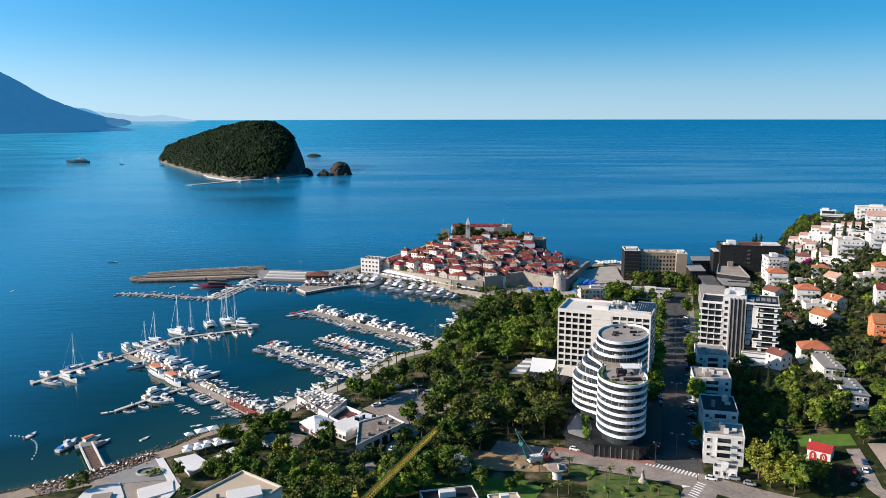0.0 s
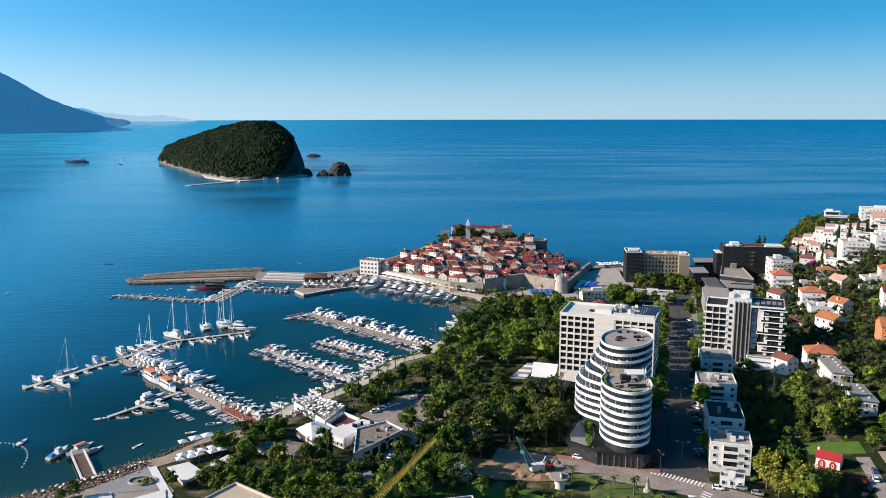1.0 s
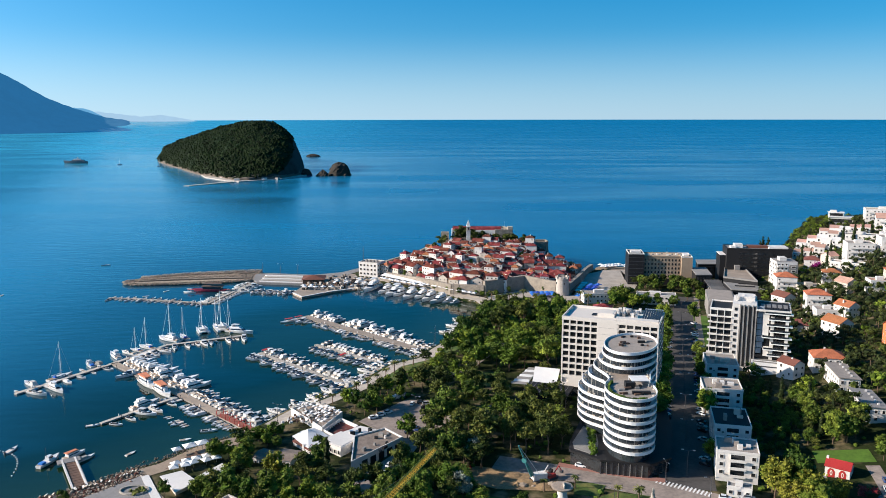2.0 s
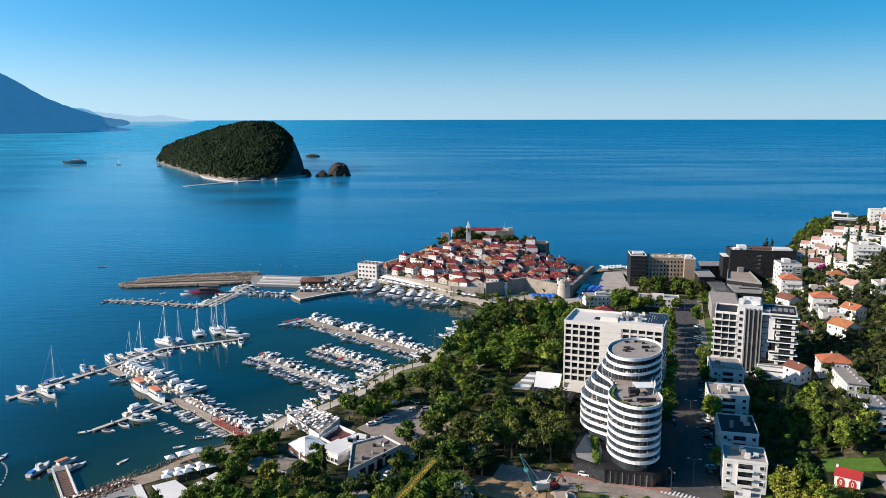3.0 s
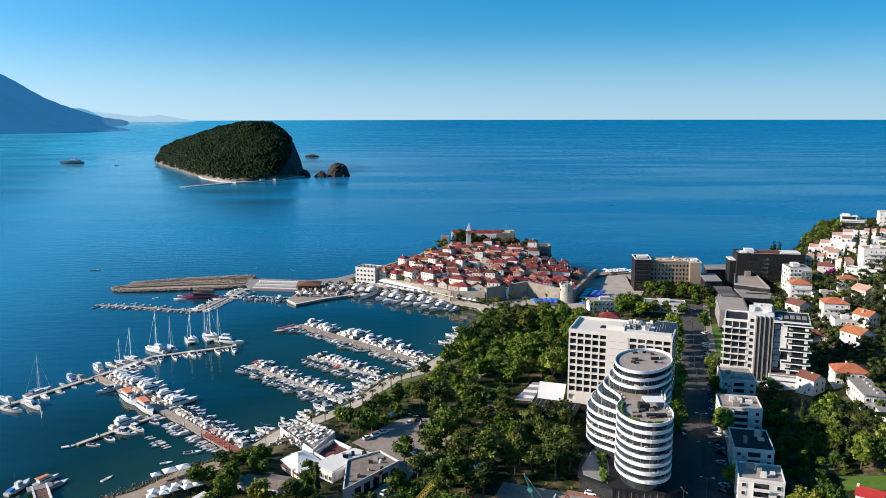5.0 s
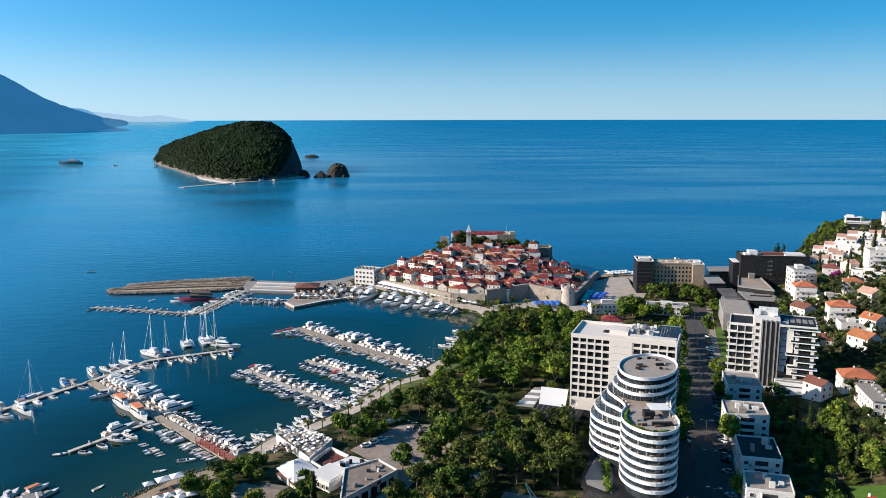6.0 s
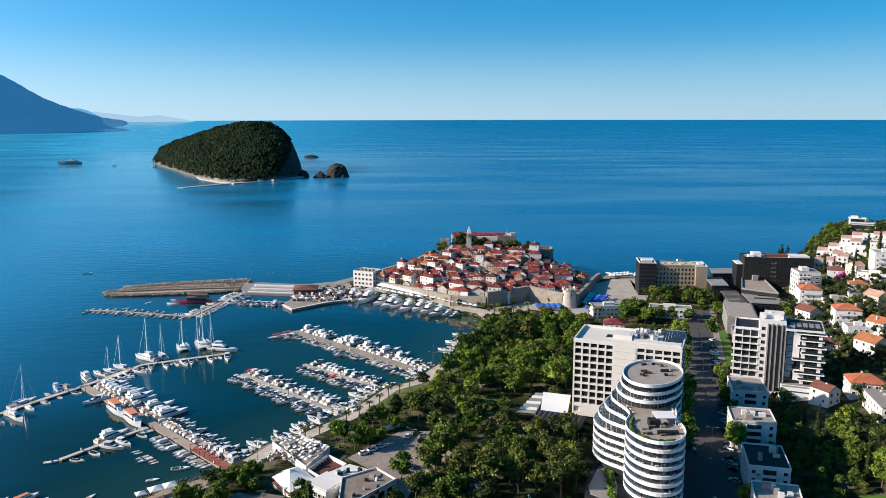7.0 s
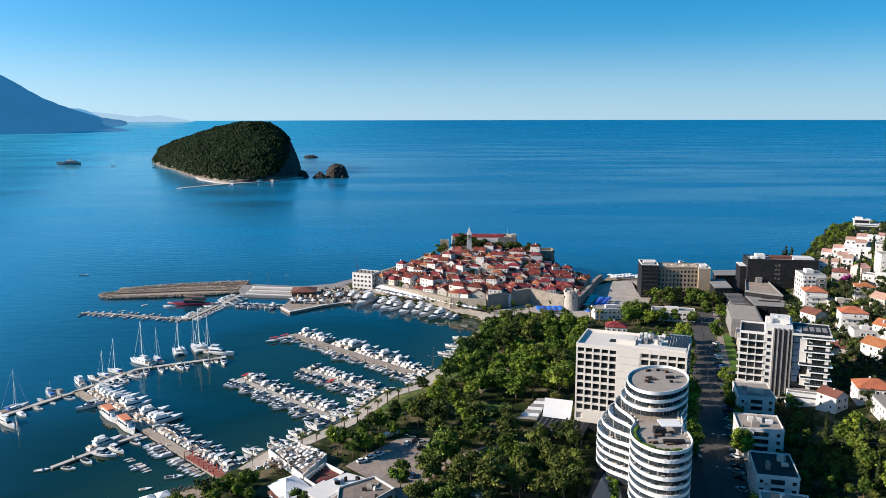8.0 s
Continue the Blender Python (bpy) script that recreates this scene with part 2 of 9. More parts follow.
# ---------------------------------------------------------------- mesh helpers
class M:
    """Vertices and faces gathered for one mesh."""

    def __init__(self):
        self.v, self.f, self.mi = [], [], []

    def add(self, verts, faces, m=0):
        k = len(self.v)
        self.v.extend([tuple(p) for p in verts])
        self.f.extend([tuple(i + k for i in f) for f in faces])
        self.mi.extend([m] * len(faces))
        return self

    def prism(self, poly, z0, z1, m=0, bottom=True, top=None):
        n = len(poly)
        top = top or poly
        faces = [(i, (i + 1) % n, n + (i + 1) % n, n + i) for i in range(n)] + [tuple(range(n, 2 * n))]
        if bottom:
            faces.append(tuple(range(n - 1, -1, -1)))
        return self.add([(x, y, z0) for x, y in poly] + [(x, y, z1) for x, y in top], faces, m)

    def box(self, x0, y0, z0, x1, y1, z1, m=0):
        return self.prism([(x0, y0), (x1, y0), (x1, y1), (x0, y1)], z0, z1, m)

    def obox(self, cx, cy, z0, z1, w, d, ang=0, m=0):
        c, s = math.cos(ang), math.sin(ang)
        return self.prism([(cx + u * c - v * s, cy + u * s + v * c) for u, v in ((-w / 2, -d / 2), (w / 2, -d / 2), (w / 2, d / 2), (-w / 2, d / 2))], z0, z1, m)

    def cyl(self, cx, cy, z0, z1, r0, r1=None, n=12, m=0):
        r1 = r0 if r1 is None else r1
        p = [(math.cos(2 * math.pi * i / n), math.sin(2 * math.pi * i / n)) for i in range(n)]
        return self.prism([(cx + r0 * a, cy + r0 * b) for a, b in p], z0, z1, m, top=[(cx + r1 * a, cy + r1 * b) for a, b in p])

    def tube(self, a, b, r0, r1=None, n=5, m=0):
        r1 = r0 if r1 is None else r1
        a, b = Vector(a), Vector(b)
        d = b - a
        if d.length < 1e-6:
            return self
        q = d.to_track_quat('Z', 'Y').to_matrix()
        ring = [q @ Vector((math.cos(2 * math.pi * i / n), math.sin(2 * math.pi * i / n), 0)) for i in range(n)]
        verts = [a + r0 * p for p in ring] + [b + r1 * p for p in ring]
        faces = [(i, (i + 1) % n, n + (i + 1) % n, n + i) for i in range(n)] + [tuple(range(n - 1, -1, -1)), tuple(range(n, 2 * n))]
        return self.add(verts, faces, m)

    def loft(self, rings, m=0, close=True, caps=True):
        n = len(rings[0])
        verts = [p for r in rings for p in r]
        faces = []
        for k in range(len(rings) - 1):
            for i in range(n if close else n - 1):
                faces.append((k * n + i, k * n + (i + 1) % n, (k + 1) * n + (i + 1) % n, (k + 1) * n + i))
        if caps and close:
            faces += [tuple(range(n - 1, -1, -1)), tuple(range((len(rings) - 1) * n, len(rings) * n))]
        return self.add(verts, faces, m)

    def ribbon(self, outer, inner, z0, z1, m=0):
        """A closed band with thickness between two outlines."""
        n = len(outer)
        v = [(*p, z0) for p in outer] + [(*p, z1) for p in outer] + [(*p, z1) for p in inner] + [(*p, z0) for p in inner]
        f = []
        for i in range(n):
            j = (i + 1) % n
            for a in range(4):
                b = (a + 1) % 4
                f.append((a * n + i, a * n + j, b * n + j, b * n + i))
        return self.add(v, f, m)

    def mesh(self, name, mats, smooth=False):
        me = bpy.data.meshes.new(name)
        me.from_pydata(self.v, [], self.f)
        for x in mats:
            me.materials.append(x)
        if len(mats) > 1:
            me.polygons.foreach_set("material_index", self.mi)
        if smooth:
            me.polygons.foreach_set("use_smooth", [True] * len(me.polygons))
        me.update()
        return me


def part(name, b, material, parent=None, label="", smooth=False):
    """Links gathered geometry as one mesh object under a thing or a part."""
    me = b if isinstance(b, bpy.types.Mesh) else b.mesh(name, material if isinstance(material, (list, tuple)) else [material], smooth)
    ob = new(name, me)
    ob.parent = parent
    return tagged(ob, label) if label else ob


def thing(name, label, category, group="", m=None, kind=""):
    ob = new(name)
    ob.empty_display_size = 0.5
    if m is not None:
        ob.matrix_basis = m
    return tagged(ob, label, category, group, kind)


def at(x, y, z=None, deg=0, s=1.0, sz=None):
    z = ground(x, y) if z is None else z
    return pose(x, y, z, 0, 0, deg) @ Matrix.Diagonal((s, s, sz or s, 1))


def between(pts, step):
    """Points along a polyline at even steps: x, y, heading."""
    out = []
    for (x0, y0), (x1, y1) in zip(pts, pts[1:]):
        d = math.hypot(x1 - x0, y1 - y0)
        for i in range(max(1, round(d / step))):
            k = i / max(1, round(d / step))
            out.append((x0 + k * (x1 - x0), y0 + k * (y1 - y0), math.atan2(y1 - y0, x1 - x0)))
    out.append((*pts[-1], out[-1][2]))
    return out


rnd = random.Random(7)


# ---------------------------------------------------------------- the land
COAST = [(-900, -600), (-700, -60), (-420, 110), (-260, 205), (-200, 236), (-152, 256), (-143, 262), (-128, 269), (-111, 290), (-105, 295),
         (-95, 311), (-81, 320), (-76, 329), (-67, 348), (-58, 356), (-42, 377), (-27, 411), (-12, 423), (-6, 438), (4, 457), (13, 483),
         (19.5, 512), (30, 536), (25, 554), (9, 567), (-8, 592), (-35, 613), (-56, 630), (-68, 632), (-72, 652), (-50, 682), (-22, 704),
         (-6, 724), (30, 734), (62, 728), (76, 714), (97, 704), (101, 690), (99, 672), (114, 660), (130, 666), (137, 676), (158, 671),
         (200, 656), (232, 652), (262, 668), (281, 698), (300, 728), (322, 752), (350, 772), (400, 790), (900, 820), (900, -600)]
CP = np.array(COAST, float)


def coast_distance(x, y):
    """Metres inside the coastline (minus: out at sea)."""
    p = np.stack([np.asarray(x, float).ravel(), np.asarray(y, float).ravel()], 1)
    a, b = CP, np.roll(CP, -1, 0)
    best, inside = np.full(len(p), 1e9), np.zeros(len(p), bool)
    for (ax, ay), (bx, by) in zip(a, b):
        dx, dy = bx - ax, by - ay
        t = np.clip(((p[:, 0] - ax) * dx + (p[:, 1] - ay) * dy) / (dx * dx + dy * dy), 0, 1)
        best = np.minimum(best, np.hypot(p[:, 0] - ax - t * dx, p[:, 1] - ay - t * dy))
        hit = (ay > p[:, 1]) != (by > p[:, 1])
        inside ^= hit & (p[:, 0] < (bx - ax) * (p[:, 1] - ay) / (dy if dy else 1e-9) + ax)
    return np.where(inside, best, -best).reshape(np.shape(x))


def smooth01(v):
    v = np.clip(v, 0, 1)
    return v * v * (3 - 2 * v)


def heights(x, y, d):
    s = x - (102 + (y - 283) * 0.286)
    k = np.clip(0.11 + (y - 270) * 0.0009, 0.03, 0.5)
    hill = k * np.maximum(0, s - 25)
    hill = np.where(hill > 33, 33 + (hill - 33) * 0.42, hill)
    cap = 39 - 0.13 * np.maximum(0, y - 665)
    hill = np.where(hill > cap, cap + (hill - cap) * 0.08, hill)
    hill *= smooth01((d - 4) / 38)
    town = 15 * smooth01((y - 590) / 100) * smooth01((x + 48) / 75) * smooth01((102 - x) / 30) * smooth01(d / 16)
    return 1.3 + 1.2 * smooth01(d / 14) + hill + town


def ground(x, y):
    d = coast_distance([x], [y])
    return float(heights(np.array([x], float), np.array([y], float), d)[0])


gx = np.concatenate([np.arange(-900, -190, 60), np.arange(-190, 470, 3.5), np.arange(470, 901, 43)])
gy = np.concatenate([np.arange(-600, 200, 60), np.arange(200, 830, 3.5)])
GX, GY = np.meshgrid(gx, gy)
sx, sy = GX.ravel().copy(), GY.ravel().copy()
sd = coast_distance(sx, sy)
e = 0.5
ddx = (coast_distance(sx + e, sy) - coast_distance(sx - e, sy)) / (2 * e)
ddy = (coast_distance(sx, sy + e) - coast_distance(sx, sy - e)) / (2 * e)
near = np.abs(sd) < 1.9
sx[near] -= sd[near] * ddx[near]
sy[near] -= sd[near] * ddy[near]
sd[near] = 0.0
sz = np.where(sd >= 0, heights(sx, sy, np.maximum(sd, 0)), np.maximum(-6, -0.8 + sd * 1.2))
nx, ny = len(gx), len(gy)
idx = np.arange(nx * ny).reshape(ny, nx)
keep = (np.stack([sd.reshape(ny, nx)[:-1, :-1], sd.reshape(ny, nx)[1:, :-1], sd.reshape(ny, nx)[:-1, 1:], sd.reshape(ny, nx)[1:, 1:]]).max(0) > -30)
quads = np.stack([idx[:-1, :-1], idx[:-1, 1:], idx[1:, 1:], idx[1:, :-1]], -1)[keep]
me = bpy.data.meshes.new("ground")
me.from_pydata(np.stack([sx, sy, sz], 1).tolist(), [], quads.tolist())
me.materials.append(SOIL)
me.polygons.foreach_set("use_smooth", [True] * len(me.polygons))
tagged(new("ground", me), "shrubby earth ground of the coastal town", "ground", kind="structure")

# ---------------------------------------------------------------- the sea
WATER = bpy.data.materials.new("sea_water")
WATER.use_nodes = True
n, l = WATER.node_tree.nodes, WATER.node_tree.links
p = n["Principled BSDF"]
p.inputs["Roughness"].default_value, p.inputs["IOR"].default_value = 0.12, 1.33
att = n.new("ShaderNodeAttribute")
att.attribute_name = "shallow"
ramp = n.new("ShaderNodeValToRGB")
cr = ramp.color_ramp
cr.elements[0].position, cr.elements[0].color = 0.0, (0.0008, 0.104, 0.225, 1)
cr.elements[1].position, cr.elements[1].color = 1.0, (0.050, 0.062, 0.036, 1)
el = cr.elements.new(0.3)
el.color = (0.0006, 0.043, 0.088, 1)
el = cr.elements.new(0.55)
el.color = (0.0024, 0.0150, 0.0040, 1)
el = cr.elements.new(0.8)
el.color = (0.0120, 0.036, 0.0170, 1)
l.new(att.outputs["Fac"], ramp.inputs["Fac"])
geo = n.new("ShaderNodeNewGeometry")
mp = n.new("ShaderNodeMapping")
mp.inputs["Scale"].default_value = (0.0016, 0.006, 1)
mp.inputs["Rotation"].default_value = (0, 0, 0.15)
big = n.new("ShaderNodeTexNoise")
big.inputs["Scale"].default_value, big.inputs["Detail"].default_value = 1.0, 4
l.new(geo.outputs["Position"], mp.inputs["Vector"])
l.new(mp.outputs["Vector"], big.inputs["Vector"])
hv = n.new("ShaderNodeHueSaturation")
rg = n.new("ShaderNodeMapRange")
rg.inputs[1].default_value, rg.inputs[2].default_value, rg.inputs[3].default_value, rg.inputs[4].default_value = 0.35, 0.65, 0.8, 1.2
l.new(big.outputs["Fac"], rg.inputs[0])
l.new(rg.outputs[0], hv.inputs["Value"])
# haze glow over the bay under the mountain, painted into the water's base colour
bay, haze_add, bsep = n.new("ShaderNodeMapRange"), n.new("ShaderNodeMix"), n.new("ShaderNodeSeparateXYZ")
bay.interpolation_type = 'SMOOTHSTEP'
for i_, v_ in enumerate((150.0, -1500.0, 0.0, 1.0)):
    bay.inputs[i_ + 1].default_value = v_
haze_add.data_type, haze_add.blend_type = 'RGBA', 'ADD'
haze_add.inputs[7].default_value = (0.035, 0.225, 0.255, 1)
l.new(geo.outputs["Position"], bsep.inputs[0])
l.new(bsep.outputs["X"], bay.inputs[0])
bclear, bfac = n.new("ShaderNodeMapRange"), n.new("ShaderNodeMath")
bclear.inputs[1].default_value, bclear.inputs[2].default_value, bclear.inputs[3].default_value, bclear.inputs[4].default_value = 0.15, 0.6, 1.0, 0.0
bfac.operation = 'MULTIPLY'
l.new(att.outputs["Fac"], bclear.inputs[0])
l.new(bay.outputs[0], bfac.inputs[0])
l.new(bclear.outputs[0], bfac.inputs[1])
l.new(bfac.outputs[0], haze_add.inputs[0])
l.new(ramp.outputs["Color"], haze_add.inputs[6])
l.new(haze_add.outputs[2], hv.inputs["Color"])
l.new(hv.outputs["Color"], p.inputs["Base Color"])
rr = n.new("ShaderNodeMapRange")
rr.inputs[1].default_value, rr.inputs[2].default_value, rr.inputs[3].default_value, rr.inputs[4].default_value = 0.38, 0.62, 0.16, 0.32
l.new(big.outputs["Fac"], rr.inputs[0])
calm = n.new("ShaderNodeMapRange")
calm.inputs[1].default_value, calm.inputs[2].default_value, calm.inputs[3].default_value, calm.inputs[4].default_value = 0.1, 0.6, 1.0, 0.3
l.new(att.outputs["Fac"], calm.inputs[0])
rm = n.new("ShaderNodeMath")
rm.operation = 'MULTIPLY'
l.new(rr.outputs[0], rm.inputs[0])
l.new(calm.outputs[0], rm.inputs[1])
# the lee of the mountain lies glassy calm
sx, lee, le2 = n.new("ShaderNodeSeparateXYZ"), n.new("ShaderNodeMapRange"), n.new("ShaderNodeMath")
lee.interpolation_type = 'SMOOTHSTEP'
for i_, v_ in enumerate((-1000.0, 350.0, 0.42, 1.0)):
    lee.inputs[i_ + 1].default_value = v_
l.new(geo.outputs["Position"], sx.inputs[0])
l.new(sx.outputs["X"], lee.inputs[0])
le2.operation = 'MULTIPLY'
l.new(rm.outputs[0], le2.inputs[0])
far_y, mx_ = n.new("ShaderNodeMapRange"), n.new("ShaderNodeMath")
far_y.interpolation_type = 'SMOOTHSTEP'
for i_, v_ in enumerate((1900.0, 3200.0, 0.0, 0.95)):
    far_y.inputs[i_ + 1].default_value = v_
l.new(sx.outputs["Y"], far_y.inputs[0])
mx_.operation = 'MAXIMUM'
l.new(lee.outputs[0], mx_.inputs[0])
l.new(far_y.outputs[0], mx_.inputs[1])
l.new(mx_.outputs[0], le2.inputs[1])
l.new(le2.outputs[0], p.inputs["Roughness"])
w1, w2, bp = n.new("ShaderNodeTexNoise"), n.new("ShaderNodeTexNoise"), n.new("ShaderNodeBump")
m2 = n.new("ShaderNodeMapping")
m2.inputs["Scale"].default_value = (0.10, 0.28, 1)
m2.inputs["Rotation"].default_value = (0, 0, -0.35)
l.new(geo.outputs["Position"], m2.inputs["Vector"])
l.new(m2.outputs["Vector"], w1.inputs["Vector"])
w1.inputs["Scale"].default_value, w1.inputs["Detail"].default_value = 0.55, 5
bp.inputs["Strength"].default_value, bp.inputs["Distance"].default_value = 0.55, 1.2
l.new(w1.outputs["Fac"], bp.inputs["Height"])
bs = n.new("ShaderNodeMath")
bs.operation = 'MULTIPLY'
bs.inputs[1].default_value = 0.32
l.new(calm.outputs[0], bs.inputs[0])
bs2 = n.new("ShaderNodeMath")
bs2.operation = 'MULTIPLY'
l.new(bs.outputs[0], bs2.inputs[0])
bs2.inputs[1].default_value = 0.8
l.new(bs2.outputs[0], bp.inputs["Strength"])
l.new(bp.outputs["Normal"], p.inputs["Normal"])

# Beyond 2.6 km the sheet lifts gently, so that its rim stands at the true horizon.
EYE_Z = 129.5


def sea_z(r):
    r = np.asarray(r, float)
    u = np.clip((r - 2600) / 2300, 0, 1)
    return np.where(r < 2600, 0.0, EYE_Z - r * (EYE_Z / 2600 - (EYE_Z / 2600 - 0.0052) * u))


ix, iy = np.arange(-420, 481, 10.0), np.arange(-150, 871, 10.0)
IX, IY = np.meshgrid(ix, iy)
d = -coast_distance(IX, IY)
basin = np.maximum(np.exp(-(((IX + 70) / 105) ** 2 + ((IY - 470) / 115) ** 2) ** 2), 0.9 * np.exp(-(((IX + 120) / 110) ** 2 + ((IY - 350) / 90) ** 2) ** 1.5))
shal_near = np.clip(np.maximum.reduce([1.0 * np.exp(-np.maximum(d, 0) / np.where(IY < 345, 22, 9)) * np.where(IY < 345, 1.05, 0.62), 0.62 * basin,
                                  0.74 * np.exp(-((np.maximum(d, 0) / 75) ** 2)) * (IY < 560) * (IX < 40)]), 0, 1)
# Sky reflection paling the far sea is painted in: near water gets darker colour.
rim = np.minimum(np.minimum(IX + 420, 480 - IX), np.minimum(IY + 150, 870 - IY))
shal_near = np.maximum(shal_near, 0.40 * smooth01(rim / 300))
shal_near *= np.minimum(1, np.minimum(np.minimum(IX + 420, 480 - IX), np.minimum(IY + 150, 870 - IY)) / 40)
verts = np.stack([IX.ravel(), IY.ravel(), np.zeros(IX.size)], 1).tolist()
vals = shal_near.ravel().tolist()
k = len(ix)
faces = [(j * k + i, j * k + i + 1, (j + 1) * k + i + 1, (j + 1) * k + i) for j in range(len(iy) - 1) for i in range(k - 1)]
edge = [i for i in range(k)] + [j * k + k - 1 for j in range(1, len(iy))] + [(len(iy) - 1) * k + i for i in range(k - 2, -1, -1)] + [j * k for j in range(len(iy) - 2, 0, -1)]
prev = edge
cx, cy = 0.0, 30.0
angs = [math.atan2(verts[i][1] - cy, verts[i][0] - cx) for i in edge]
for r in [1150, 1500, 1900, 2300, 2600] + [2600 + 100 * q for q in range(1, 24)]:
    base = len(verts)
    z = float(sea_z(r))
    verts += [(cx + r * math.cos(a), cy + r * math.sin(a), z) for a in angs]
    vals += [0.0] * len(angs)
    cur = list(range(base, base + len(angs)))
    faces += [(prev[i], cur[i], cur[(i + 1) % len(angs)], prev[(i + 1) % len(angs)]) for i in range(len(angs))]
    prev = cur
me = bpy.data.meshes.new("sea")
me.from_pydata(verts, [], faces)
me.attributes.new("shallow", 'FLOAT', 'POINT').data.foreach_set("value", vals)
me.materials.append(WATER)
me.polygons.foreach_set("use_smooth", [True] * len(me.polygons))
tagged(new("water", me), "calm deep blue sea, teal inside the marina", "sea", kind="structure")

# ---------------------------------------------------------------- far mountains


# Air haze over the ranges is put in as bluish colour and blue emission.
def backdrop_mat(name, rgb, haze_glow, strength):
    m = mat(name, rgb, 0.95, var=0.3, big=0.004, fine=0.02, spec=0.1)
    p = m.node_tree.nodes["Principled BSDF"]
    p.inputs["Emission Color"].default_value, p.inputs["Emission Strength"].default_value = (*haze_glow, 1), strength
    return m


def ridge(name, profile, r0, depth, material, label, seed):
    """A far range: bearing (x over y), sea-line distance and crest angle along it."""
    noise.seed_set(seed)
    b = M()
    rows, cols = 14, 90
    for j in range(rows):
        v = j / (rows - 1)
        for i in range(cols):
            u = i / (cols - 1) * (len(profile) - 1)
            a = min(int(u), len(profile) - 2)
            f = u - a
            g, rr_, an = [profile[a][q] * (1 - f) + profile[a + 1][q] * f for q in range(3)]
            r = rr_ + depth * v
            q = 1 / math.hypot(1, g)
            x, y = r * g * q, r * q
            z0, z1 = float(sea_z(rr_)) - 6, EYE_Z + (rr_ + depth) * an
            h = (z0 + (z1 - z0) * v ** 1.15)
            h += 26 * v * (1 - v) * noise.noise((x / 140, y / 140, seed)) + 5 * v * noise.noise((x / 35, y / 35, seed))
            b.v.append((x, y, h))
    for j in range(rows - 1):
        for i in range(cols - 1):
            b.f.append((j * cols + i, j * cols + i + 1, (j + 1) * cols + i + 1, (j + 1) * cols + i))
    b.mi = [0] * len(b.f)
    ob = new(name, b.mesh(name, [material], True))
    return tagged(ob, label, "mountain", kind="structure")


def brg(px):
    return (px - 784) / 1388.5


def ang(py):
    return (204.8 - py) / 1388.5


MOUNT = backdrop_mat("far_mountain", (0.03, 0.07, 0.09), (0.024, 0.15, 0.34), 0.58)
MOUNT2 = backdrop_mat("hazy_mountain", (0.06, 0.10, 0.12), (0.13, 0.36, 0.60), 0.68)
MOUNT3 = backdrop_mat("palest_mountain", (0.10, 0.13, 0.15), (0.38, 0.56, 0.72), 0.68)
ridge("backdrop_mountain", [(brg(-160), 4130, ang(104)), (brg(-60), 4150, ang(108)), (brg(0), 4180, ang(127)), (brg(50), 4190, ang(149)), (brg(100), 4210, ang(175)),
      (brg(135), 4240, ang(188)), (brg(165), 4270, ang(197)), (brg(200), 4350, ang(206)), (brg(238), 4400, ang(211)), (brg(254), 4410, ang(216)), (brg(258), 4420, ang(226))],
      None, 480, MOUNT, "steep wooded mountain, blue with haze, running down to the sea", 3)
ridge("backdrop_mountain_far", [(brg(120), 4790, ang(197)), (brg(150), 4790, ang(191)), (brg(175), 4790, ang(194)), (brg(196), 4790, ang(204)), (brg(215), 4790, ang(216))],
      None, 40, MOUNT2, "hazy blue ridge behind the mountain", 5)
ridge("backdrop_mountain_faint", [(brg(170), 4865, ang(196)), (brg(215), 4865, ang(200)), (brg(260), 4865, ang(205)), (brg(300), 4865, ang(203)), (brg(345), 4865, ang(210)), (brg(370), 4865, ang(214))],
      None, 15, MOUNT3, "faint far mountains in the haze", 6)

# ---------------------------------------------------------------- the island
noise.seed_set(2)

b = M()
NA, NB = 190, 150
# outline of the shore: near (y=1600) to far (y=2560); left and right limits for each
shore = [(1600, -415, -385), (1660, -455, -330), (1740, -520, -308), (1850, -585, -318), (1980, -650, -338), (2120, -730, -372), (2280, -810, -420), (2430, -866, -500), (2560, -860, -640), (2640, -800, -720)]
crest = [(1600, 4), (1660, 18), (1740, 52), (1850, 84), (1980, 113), (2120, 113), (2280, 96), (2430, 74), (2560, 36), (2640, 3)]


def lerp_table(t, v):
    for r0, r1 in zip(t, t[1:]):
        if v <= r1[0]:
            k_ = (v - r0[0]) / (r1[0] - r0[0])
            return [r0[q] + k_ * (r1[q] - r0[q]) for q in range(1, len(r0))]
    return list(t[-1][1:])


for j in range(NA):
    y = 1600 + 1040 * (j / (NA - 1))
    lo, hi = lerp_table(shore, y)
    top = lerp_table(crest, y)[0]
    for i in range(NB):
        v = i / (NB - 1)
        wob = 10 * noise.noise((y / 60, v * 3, 0))
        x = lo + (hi - lo) * v + wob * (1 - abs(2 * v - 1) ** 6)
        peak = 0.60
        f = (v / peak) if v < peak else max(0.0, 1 - ((v - peak) / (1 - peak)) ** 4)
        f = f ** 0.40 if v < peak else f
        z = top * f * (0.12 + 0.88 * min(1.0, v / 0.06))
        if 0 < i < NB - 1 and 0 < j < NA - 1:
            z += (6 * noise.noise((x / 60, y / 60, 1)) + 4.0 * noise.noise((x / 17, y / 17, 2)) + 4.0 * abs(noise.noise((x / 8, y / 8, 5)))) * min(1, z / 12)
        else:
            z = -3
        b.v.append((x, y, z))
